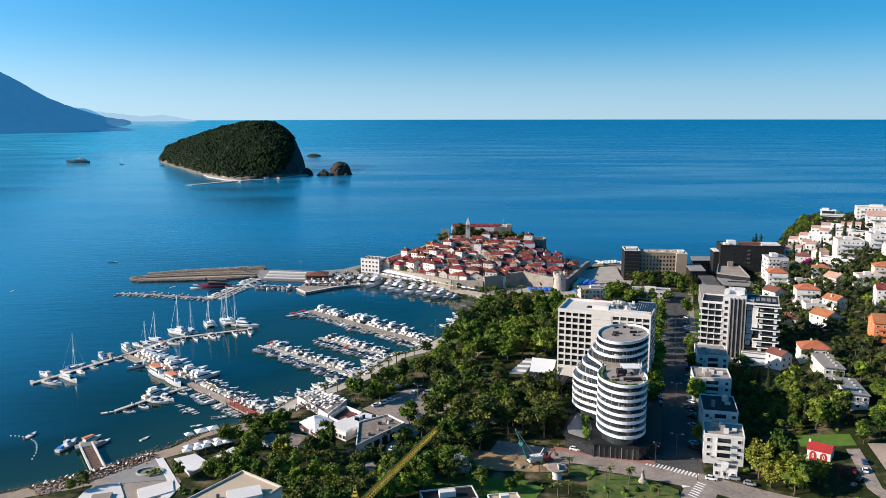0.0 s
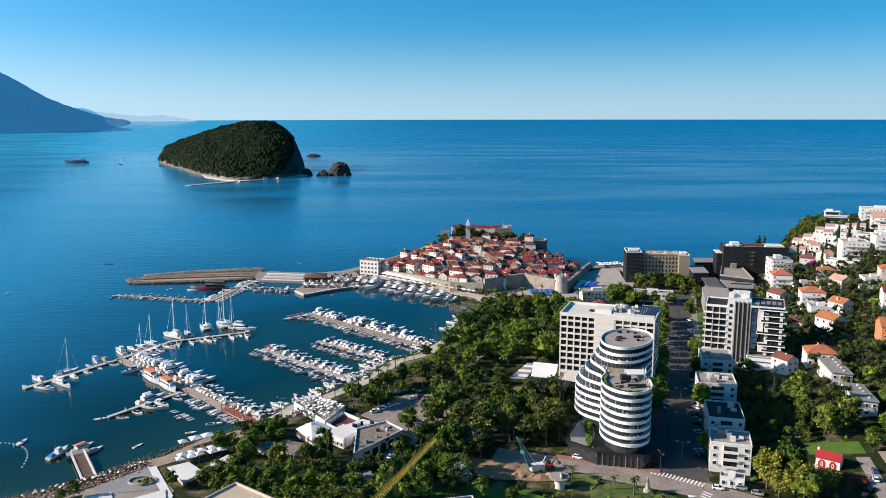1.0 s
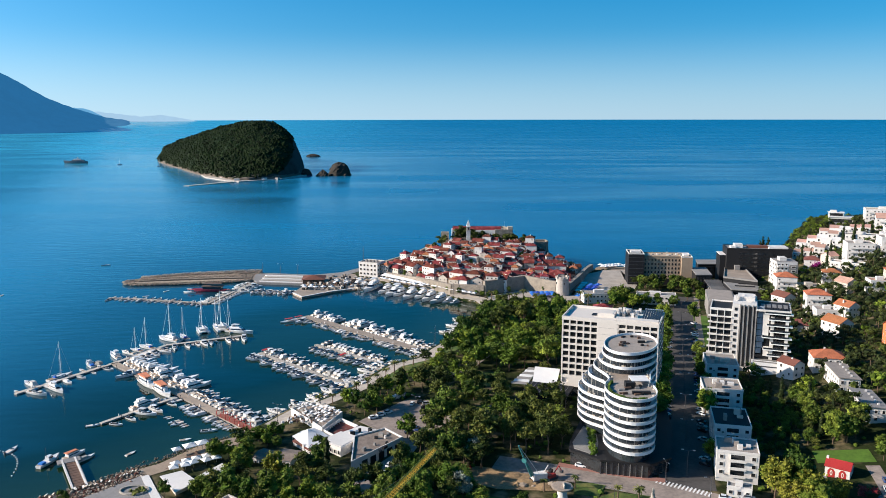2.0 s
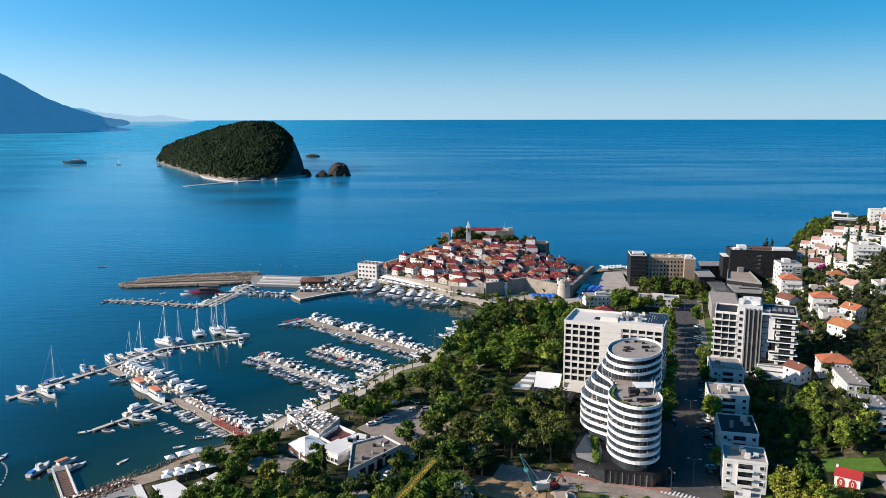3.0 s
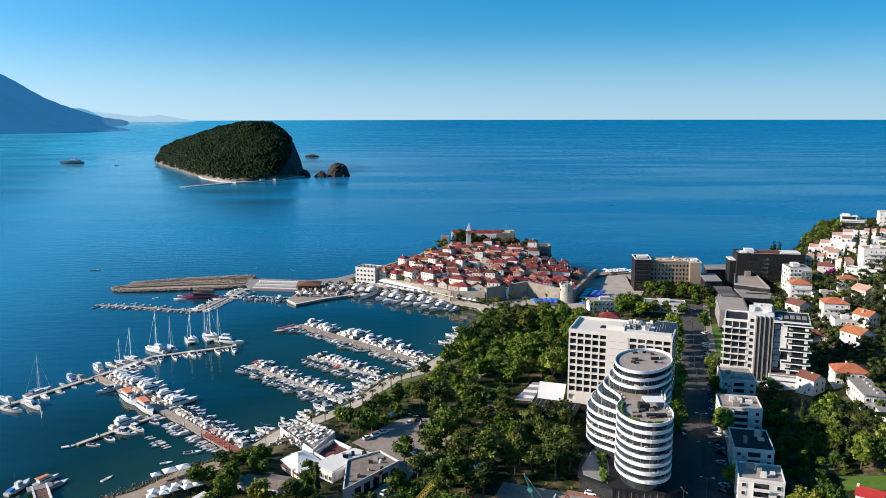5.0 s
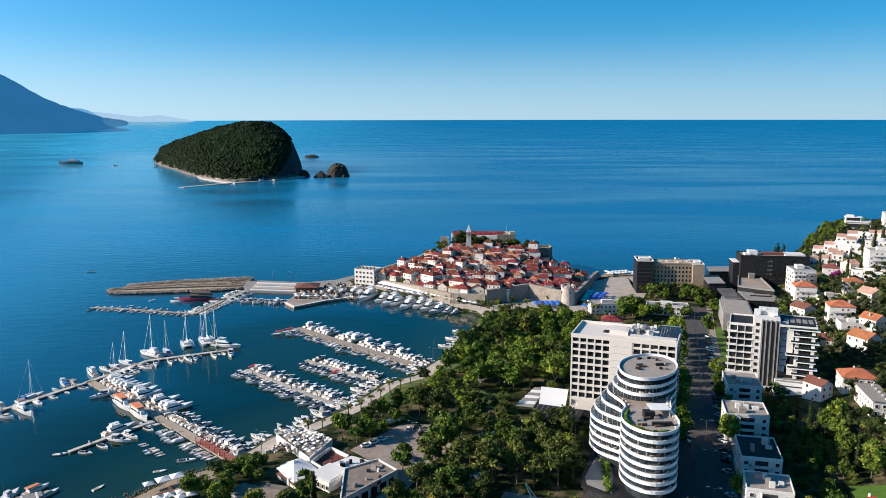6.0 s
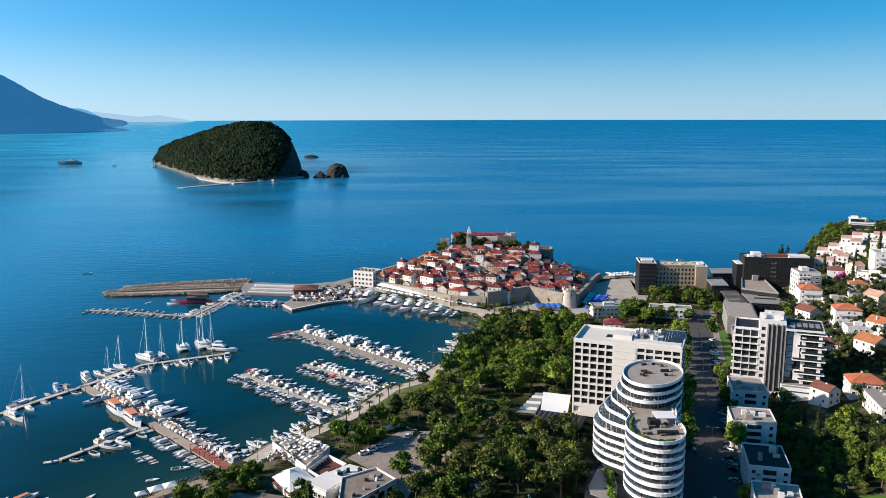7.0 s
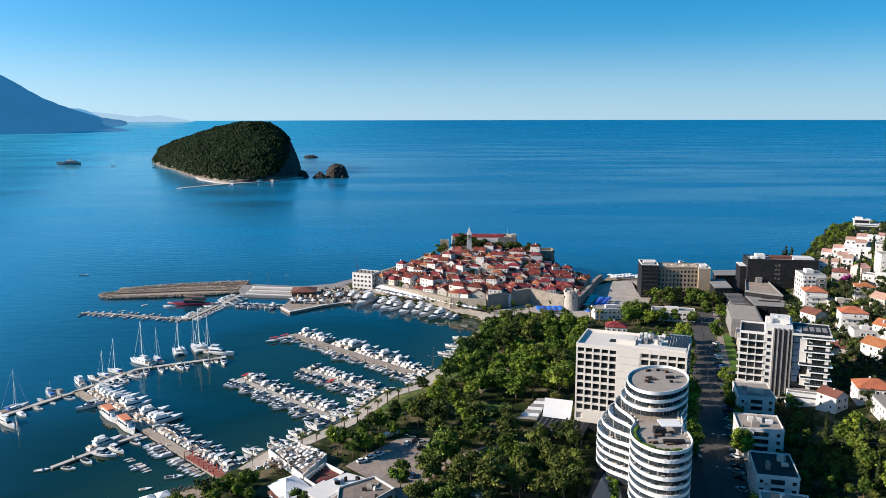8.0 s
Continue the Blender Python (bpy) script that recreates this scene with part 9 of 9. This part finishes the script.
# beach establishments
bk = thing("beach_bar", "beach bar with a long flat white roof", "beach bar", m=pose(0, 0, 2.0))
part("roof", M().prism([(-98.3, 276.4), (-91.9, 280.8), (-83.8, 272.5), (-88.8, 264.3)], 2.3, 2.55), WHITE, bk)
part("roof", M().prism([(-84.6, 276.6), (-79.1, 286.3), (-75.6, 283.2), (-80.6, 271.8)], 2.5, 2.75), WHITE, bk)
part("wall", M().prism([(-96.4, 275.8), (-91.8, 279), (-85.4, 272.4), (-89.4, 266)], -1, 2.3), CREAM, bk)
part("wall", M().prism([(-83.6, 276.6), (-79.2, 284.6), (-76.8, 282.6), (-80.8, 273.4)], -1, 2.5), CREAM, bk)
part("deck", M().prism([(-101, 284.5), (-93.5, 302.5), (-82.5, 292), (-91.6, 281.2)], -.8, .35), WOODD, bk, "dark timber beach deck")
for i in range(3):
    parasol(pose(-100 + i * 4.0, 299.5 + i * 2.8, 2.0, 0, 0, 35) @ Matrix.Diagonal((1.35, 1.35, 1.1, 1)), WHITC, "large white canvas parasol on the beach")
for i in range(9):
    parasol(pose(-96 + (i % 5) * 3.2 + mr.uniform(-.8, .8), 285.5 + (i % 5) * 2.1 + (i // 5) * 3.4 - 2, 2.2, 0, 0, mr.uniform(20, 50)), WHITC, "white canvas parasol on the quay")
for i in range(30):
    k = mr.random()
    lg = thing("sun_lounger", "pale beach lounger set out on the shingle", "lounger", "beach loungers", pose(-146 + 38 * k + mr.uniform(-2, 2), 257.5 + 32 * k - 3.4 + mr.uniform(-1.6, 1.6), 2.0, 0, 0, mr.uniform(20, 70)))
    part("bed", M().add([(-.9, -.3, .3), (.3, -.3, .3), (.3, .3, .3), (-.9, .3, .3), (.95, -.3, .75), (.95, .3, .75)], [(0, 1, 2, 3), (1, 4, 5, 2), (0, 3, 2, 1)]), CUSH if i % 2 else WHITC, lg)
    part("leg", M().box(-.7, -.25, -.5, .2, .25, .28), WOOD, lg)
for x_, y_, s_ in ((-123.5, 257.5, .55), (-126, 254, .5), (-92.5, 264, .6), (-80, 266, .7), (-84, 293.5, .85), (-79, 295, .7)):
    plant("broad", x_, y_, s_)
tw = thing("terrace_wall", "curved white terrace walls above the beach", "terrace wall", m=pose(0, 0, 2.5))
part("slab", M().prism([(-121, 263), (-106, 281), (-98.5, 271.5), (-94, 263.5), (-112, 260)], -.4, .25), GREY, tw, "weathered concrete terrace")
part("slab", M().prism([(-121.5, 255.5), (-112, 260.3), (-106.3, 250), (-108, 240), (-122, 240)], 0, .5), WHITE, tw)
part("slab", M().prism([(-117, 250), (-111, 252), (-110, 247), (-116, 246)], .5, 1.3), PAVE, tw)
part("slab", M().prism([(-104, 255), (-94, 262), (-91, 254), (-100, 247)], 0, .7), WHITE, tw)
part("walk", M().prism([(-106.5, 280), (-104, 281), (-90, 258), (-92, 240), (-95, 240), (-93.5, 258)], 0, .35), WHITE, tw)
part("ring", M().ribbon([(-104.6 + 5 * math.cos(a), 269 + 3.4 * math.sin(a)) for a in [6.283 * i / 24 for i in range(24)]], [(-104.6 + 4.5 * math.cos(a), 269 + 2.9 * math.sin(a)) for a in [6.283 * i / 24 for i in range(24)]], 0, .8), STONEL, tw)

for x_, y_, s_, k_ in ((-73, 294, .55, "bright"), (-81.5, 294, .7, "broad"), (-66, 262, .8, "broad"), (-71, 268, .6, "bright"), (-47, 276, .9, "pine"), (-44, 292, .9, "broad"), (-62, 256, .8, "bright")):
    plant(k_, x_, y_, s_)
pl = M()
for i in range(22):
    a = mr.uniform(0, 6.283)
    clump(pl, mr, (-102.8 + 3 * mr.random() * math.cos(a), 268 + 2.2 * mr.random() * math.sin(a), 3.2), mr.uniform(.5, 1.1), .8, 8, .3, False)
tagged(new("shrub_bed", pl.mesh("shrub_bed", [PINE])), "olive shrubs growing out of the terrace planter", "shrubs")
# ---------------------------------------------------------------- canopies by the hotel
cn = thing("canopy", "white sheet canopy beside the hotel", "canopy", m=pose(0, 0, 2.5))
part("sheet", M().add([(46.6, 384, 6.6), (58.2, 380, 6.6), (53, 358, 5.0), (42.5, 362, 5.0), (46.6, 384, 6.4), (58.2, 380, 6.4), (53, 358, 4.8), (42.5, 362, 4.8)], [(0, 1, 2, 3), (7, 6, 5, 4), (0, 4, 5, 1), (1, 5, 6, 2), (2, 6, 7, 3), (3, 7, 4, 0)]), WHITC, cn)
for x, y in ((46.8, 383), (57.6, 379), (52.4, 358.8), (43, 362.6)):
    part("post", M().box(x - .1, y - .1, -.2, x + .1, y + .1, 5.2), ALU, cn)
cs = thing("canopy", "grey slatted canopy with white beams", "canopy", m=pose(0, 0, 2.5))
for i in range(7):
    k = i / 6
    part("slat", M().add([(33.2 + 9.8 * k, 366.6 + 20 * k, 4.2), (40.6 + 7.2 * k, 364.8 + 21 * k, 4.2), (41.4 + 7.2 * k, 367.2 + 21 * k, 4.5), (34 + 9.8 * k, 369.0 + 20 * k, 4.5),
                          (33.2 + 9.8 * k, 366.6 + 20 * k, 4.1), (40.6 + 7.2 * k, 364.8 + 21 * k, 4.1), (41.4 + 7.2 * k, 367.2 + 21 * k, 4.4), (34 + 9.8 * k, 369.0 + 20 * k, 4.4)],
                         [(0, 1, 2, 3), (7, 6, 5, 4), (0, 4, 5, 1), (1, 5, 6, 2), (2, 6, 7, 3), (3, 7, 4, 0)]), WHITC if i % 2 else GREY, cs)
for s in (0, 1):
    part("beam", M().tube((33.2 + s * 7.4, 366.6 - s * 1.8, 4.0), (43.8 + s * 4.8, 388.8 - s * .6, 4.0), .14, n=4), WHITC, cs)
    part("post", M().box(33.2 + s * 7.4, 366.8 - s * 1.8, -.2, 33.4 + s * 7.4, 367 - s * 1.8, 4.1), STEEL, cs)
    part("post", M().box(43.4 + s * 4.6, 388 - s * .6, -.2, 43.6 + s * 4.6, 388.2 - s * .6, 4.1), STEEL, cs)

# ---------------------------------------------------------------- cranes and works
tc = thing("tower_crane", "yellow lattice tower crane with a long jib", "tower crane", m=pose(0, 0, 0))
j0, j1 = Vector((-26.8, 168.2, 33)), Vector((-0.9, 233.6, 33))
dv = (j1 - j0).normalized()
sv = Vector((dv.y, -dv.x, 0)) * 1.0
n_ = 58
part("jib_chord", M().tube(j0 + sv, j1 + sv * .6, .17, n=4), YELC, tc)
part("jib_chord", M().tube(j0 - sv, j1 - sv * .6, .17, n=4), YELC, tc)
part("jib_chord", M().tube(j0 + Vector((0, 0, 2.0)), j1 + Vector((0, 0, 1.4)), .2, n=4), YELC, tc)
lat = M()
for i in range(n_):
    a, b_, c = j0.lerp(j1, i / n_), j0.lerp(j1, (i + .5) / n_), j0.lerp(j1, (i + 1) / n_)
    up = Vector((0, 0, 2.0 - .6 * i / n_))
    for s in (1, -1):
        w_ = sv * s * (1 - .4 * i / n_)
        lat.tube(a + w_, b_ + up, .07, n=3).tube(b_ + up, c + w_, .07, n=3)
    lat.tube(a + sv * (1 - .4 * i / n_), c - sv * (1 - .4 * i / n_), .06, n=3)
part("jib_lattice", lat, YELC, tc)["kind"] = "stuff"
MX, MY = -20.7, 183.6
for x, y in ((-1, -1), (1, -1), (1, 1), (-1, 1)):
    part("mast_leg", M().tube((MX + x * .8, MY + y * .8, 0), (MX + x * .8, MY + y * .8, 36), .12, n=4), YELC, tc)
ml = M()
for i in range(20):
    z = 2 + i * 1.7
    ml.tube((MX - .8, MY - .8, z), (MX + .8, MY - .8, z + 1.7), .06, n=3).tube((MX - .8, MY + .8, z), (MX + .8, MY + .8, z + 1.7), .06, n=3).tube((MX - .8, MY - .8, z), (MX - .8, MY + .8, z + 1.7), .06, n=3)
part("mast_lattice", ml, YELC, tc)["kind"] = "stuff"
hd = M()
for x, y in ((-.8, -.8), (.8, -.8), (.8, .8), (-.8, .8)):
    hd.tube((MX + x, MY + y, 36), (MX + x * .15, MY + y * .15, 39.8), .09, .07, 4)
for z, q in ((37, .6), (38, .4), (39, .2)):
    hd.box(MX - q, MY - q, z, MX + q, MY + q, z + .1)
part("mast_head", hd, YELC, tc)
part("pendant", M().tube((MX, MY, 39.6), j0.lerp(j1, .75) + Vector((0, 0, 1.2)), .05, n=3), STEEL, tc)
part("pendant", M().tube((MX, MY, 39.6), j0 + Vector((0, 0, 1.2)), .05, n=3), STEEL, tc)
part("cab", M().box(MX + .9, MY, 31.5, MX + 2.3, MY + 1.8, 33.4), GLASS, tc)

mc = thing("piling_rig", "teal and white piling rig with a raised mast", "piling rig", m=pose(34.5, 275.5, 2.7, 0, 0, 200))
part("track", M().box(-2.2, -1.7, 0, 2.2, -1.0, .9), STEEL, mc)
part("track", M().box(-2.2, 1.0, 0, 2.2, 1.7, .9), STEEL, mc)
part("house", M().box(-3.4, -1.4, .9, 1.8, 1.4, 2.9), WHITE, mc)
part("boom", M().tube((1.0, 0, 1.6), (4.4, 1.0, 7.5), .5, .4, 6), TEAL, mc)
part("mast", M().tube((2.4, .4, 2.4), (8.2, 1.9, 15.2), .42, .26, 6), TEAL, mc)
part("stay", M().tube((-.6, .2, 2.8), (8.0, 1.8, 15), .1, n=4), WHITE, mc)
part("sheave", M().tube((5.3, .9, 9.2), (5.9, 1.5, 9.2), .9, n=12), TEAL, mc)
part("arm", M().tube((-2.6, 0, 2.6), (-4.2, .4, 5.6), .2, .14, 6), WHITE, mc)
noise.seed_set(12)
for hx_, hy_, hr_, hz_ in ((30.5, 274.5, 4.4, .9), (36.5, 271.5, 3.8, .8), (41.5, 274, 3.4, .9), (26.5, 280, 3.6, .7)):
    hp = M().loft([[(hx_ + hr_ * k * math.cos(a) * (1 + .25 * noise.noise((math.cos(a) * 2, math.sin(a) * 2, hx_))), hy_ + hr_ * .8 * k * math.sin(a) * (1 + .25 * noise.noise((math.sin(a) * 2, math.cos(a) * 2, hy_))), 2.5 + z * hz_) for a in [6.283 * i / 16 for i in range(16)]]
                   for k, z in ((1, 0), (.82, .35), (.6, .7), (.35, .92), (.08, 1))])
    tagged(new("spoil_heap", hp.mesh("spoil_heap", [EARTH])), "heap of dug ochre earth on the building site", "earth heap", "heaps of dug earth")
ex = thing("excavator", "red tracked excavator at the dig", "excavator", m=pose(39.8, 277.5, 2.7, 0, 0, 40))
part("track", M().box(-1.8, -1.5, 0, 1.8, -.9, .8), STEEL, ex)
part("track", M().box(-1.8, .9, 0, 1.8, 1.5, .8), STEEL, ex)
part("body", M().box(-2.2, -1.3, .9, 1.0, 1.3, 2.0), REDM, ex)
part("cab", M().box(-.2, .1, 2.0, 1.1, 1.25, 3.1), GLASS, ex)
part("boom", M().tube((1, -.3, 1.8), (3.6, -.3, 3.8), .25, .2, 5), REDM, ex)
part("stick", M().tube((3.6, -.3, 3.8), (5.0, -.3, 1.6), .2, .14, 5), REDM, ex)
part("bucket", M().box(4.6, -.8, .8, 5.6, .2, 1.6), STEEL, ex)
for i in range(9):
    dp = thing("spoil_heap", "heap of dug earth and stones", "heap", "heaps on the building site", pose(24 + mr.uniform(0, 18), 271 + mr.uniform(0, 9), 2.6))
    b = M()
    boulder(b, mr, (0, 0, 0), mr.uniform(.8, 2.0))
    part("earth", b, EARTH if i % 2 else ROCK, dp)

# ---------------------------------------------------------------- kiosk, statue, shop
ks = thing("rotunda_kiosk", "round concrete kiosk with a mushroom roof", "kiosk", m=pose(41.6, 264, 2.6))
ring = [(math.cos(6.283 * i / 24), math.sin(6.283 * i / 24)) for i in range(24)]
part("stem", M().loft([[(r * x, r * y, z) for x, y in ring] for r, z in ((1.9, -.3), (1.7, 1), (1.6, 2.4), (2.2, 3.2))]), WHITE, ks)
part("roof", M().loft([[(r * x, r * y, z) for x, y in ring] for r, z in ((2.2, 3.1), (3.6, 3.5), (3.7, 3.9), (3.4, 4.05), (.1, 4.1))]), PAVE, ks)
part("fin", M().box(.2, -2.6, 4.0, .5, .6, 5.2), STONEL, ks)
part("fin", M().box(.5, .2, 4.0, 3.0, .5, 4.8), STONEL, ks)
stt = M().loft([[(r * x, r * y, z) for x, y in ring] for r, z in ((1.5, -.2), (1.4, .8), (.9, 1.0), (.55, 2.4), (.62, 2.7), (.42, 3.1), (.5, 3.9), (.3, 4.5), (.1, 5.0))])
tagged(part("statue", stt, STONEL), "pale stone monument on a stepped plinth in the garden", "monument").matrix_basis = pose(71.2, 260.2, 2.75)
sp_ = thing("shop", "small white shop with red roof and red arched panels", "shop", m=frame_of((136.2, 276.6), (142.6, 271.8), 3.8))
part("wall", M().box(0, 0, -2, 8, 6.5, 3.9), WHITE, sp_)
rb = M()
gable(rb, 0, 0, 8, 6.5, 4.0, 1.9, .3)
part("roof", rb, REDM, sp_)
for x in (2.1, 5.7):
    part("arched_panel", M().box(x - 1.2, -.08, .1, x + 1.2, .02, 2.4).prism([(x - 1.2, -.08), (x + 1.2, -.08), (x + 1.2, .02), (x - 1.2, .02)], 2.4, 3.4, top=[(x - .5, -.08), (x + .5, -.08), (x + .5, .02), (x - .5, .02)]), REDM, sp_)
    ov = [(x + .42 * a, 1.8 + .95 * b_) for a, b_ in ring]
    inn = [(x + .2 * a, 1.8 + .62 * b_) for a, b_ in ring]
    part("oval_sign", M().add([(a, -.14, z) for a, z in ov] + [(a, -.14, z) for a, z in inn] + [(a, -.06, z) for a, z in ov], [(i, (i + 1) % 24, 24 + (i + 1) % 24, 24 + i) for i in range(24)] + [(i, 48 + i, 48 + (i + 1) % 24, (i + 1) % 24) for i in range(24)]), WHITE, sp_, "plain white oval sign ring")
part("chimney", M().box(-.2, 2.8, 3.5, .5, 3.5, 6.6), WHITE, sp_)
part("step", M().box(-.4, -1.6, -2, 8.4, 0, .05), GREY, sp_)
for i in range(3):
    part("side_pier", M().box(7.98, .6 + i * 2.2, 0, 8.1, 1.2 + i * 2.2, 3.9), WHITE, sp_)

for (x, y, w, d, rot, cover, lab) in ((4, 240, 18, 9, 12, CHAR, "low building with a dark flat roof and white edge"), (22, 238, 10, 7, 10, ROOFT, "low building with a salmon roof"), (101, 263, 8, 4, -22, GREY, "low kiosk beside the apartment block")):
    house(lab, w, d, 1, "flat", WHITE, cover, at(x, y, 2.5, rot), int(90 + x), sides=False)

# ---------------------------------------------------------------- street furniture and vehicles
lamp_cache = {}


def street_lamp(m):
    def make(mm):
        t = thing("street_lamp", "dark double-armed street lamp", "street lamp", "street lamps", mm)
        part("pole", M().cyl(0, 0, -.2, 9.5, .13, .08, 6), STEEL, t)
        part("arm", M().tube((0, 0, 9.4), (1.9, 0, 9.9), .06, n=4), STEEL, t)
        part("arm", M().tube((0, 0, 9.4), (-1.9, 0, 9.9), .06, n=4), STEEL, t)
        part("lantern", M().box(1.5, -.16, 9.8, 2.4, .16, 9.95), ALU, t)
        part("lantern", M().box(-2.4, -.16, 9.8, -1.5, .16, 9.95), ALU, t)
        return t
    return first_or_copy(lamp_cache, 0, make, m)


for i in range(9):
    k = i / 8
    street_lamp(pose(88.6 + 66 * k, 279.5 + 226 * k, 2.55, 0, 0, -15))
for x, y in ((-68, 331), (-2.5, 452), (-3, 440), (-146, 652), (-130.5, 648), (-115.5, 643), (21, 515), (28, 560), (10, 572), (79.5, 274.5), (91, 262), (57, 254), (-38, 346), (-10, 340)):
    street_lamp(pose(x, y, 1.6, 0, 0, mr.uniform(0, 180)) @ Matrix.Diagonal((1, 1, .9, 1)))

CARP = [mat("car_white", (.75, .75, .74), .3, var=.03), mat("car_silver", (.42, .43, .44), .3, .5, var=.03), mat("car_black", (.02, .02, .022), .25, var=.1), mat("car_blue", (.03, .07, .2), .3, var=.05), mat("car_red", (.4, .03, .03), .3, var=.05)]
car_cache = {}


def car(i, m):
    def make(mm):
        bd = (M().loft([[(x, -w_, z0), (x, w_, z0), (x, w_ * .96, z1), (x, -w_ * .96, z1)] for x, w_, z0, z1 in ((-2.1, .78, .4, .85), (-1.9, .86, .28, .98), (-.6, .88, .25, 1.0), (.9, .88, .25, .98), (1.8, .84, .28, .86), (2.1, .7, .4, .7))]))
        t = tagged(new("car", bd.mesh("body", [CARP[i]])), ("white", "silver grey", "black", "dark blue", "red")[i] + " hatchback car parked in a bay", "car", "parked cars")
        t.matrix_basis = mm
        part("cabin", cab(-1.8, 1.0, 1.62, 1.6, .96, 1.48, .75, .45), GLASS, t)
        part("roof", M().prism([(-1.35, -.66), (.25, -.62), (.25, .62), (-1.35, .66)], 1.47, 1.53), CARP[i], t)
        for x in (-1.3, 1.3):
            for y in (-.82, .82):
                part("wheel", M().tube((x, y - .1, .3), (x, y + .1, .3), .31, n=10), RUB, t)
        return t
    return first_or_copy(car_cache, i, make, m)


for k in range(46):
    u = k / 45
    for side in (-1, 1):
        if mr.random() < .55:
            h = math.atan2(206, 60)
            x, y = 91 + 60 * u + side * 7.2 * math.sin(h), 290 + 202 * u - side * 7.2 * math.cos(h)
            car(mr.choice((0, 0, 0, 1, 1, 2, 2, 3)), pose(x, y, 2.58, 0, 0, math.degrees(h) + 60 * side + (180 if mr.random() < .3 else 0)))
for x, y, d in ((-8, 352, 0), (-5.5, 350, 4), (-6, 345, 10), (-12, 350, 80), (-22, 340, 30), (-25, 337, 35), (-28, 334, 30), (-6, 330, 90), (-9, 322, 80), (-12, 318, 20), (-18, 300 - 12, 60), (-20, 281, 62), (104, 262, -20), (108, 258, -25), (150, 262, 70), (153, 268, 72), (156, 250, 10), (80, 243, 60), (60, 283.6, -22), (52, 287, -22), (96, 262, -20), (141, 252, 40), (145, 256, 40)):
    car(mr.choice((0, 0, 1, 1, 2, 2, 3)), at(x, y, ground(x, y) + .13, d))
tb2 = thing("boat_on_trailer", "white motorboat laid up on a trailer", "motorboat", m=pose(-19, 357.5, 3.2, 0, 0, 35))
part("hull", hull_mesh(8, 2.5, 1.1), GEL, tb2)
part("cabin", cab(-1.2, 2.2, 1.9, 1.2, 1.0, 1.7, .9), GEL, tb2)
part("trailer", M().box(-3, -.7, -.75, 4, .7, -.35), STEEL, tb2)
for y in (-.9, .9):
    part("wheel", M().tube((-.5, y - .1, -.4), (-.5, y + .1, -.4), .32, n=10), RUB, tb2)
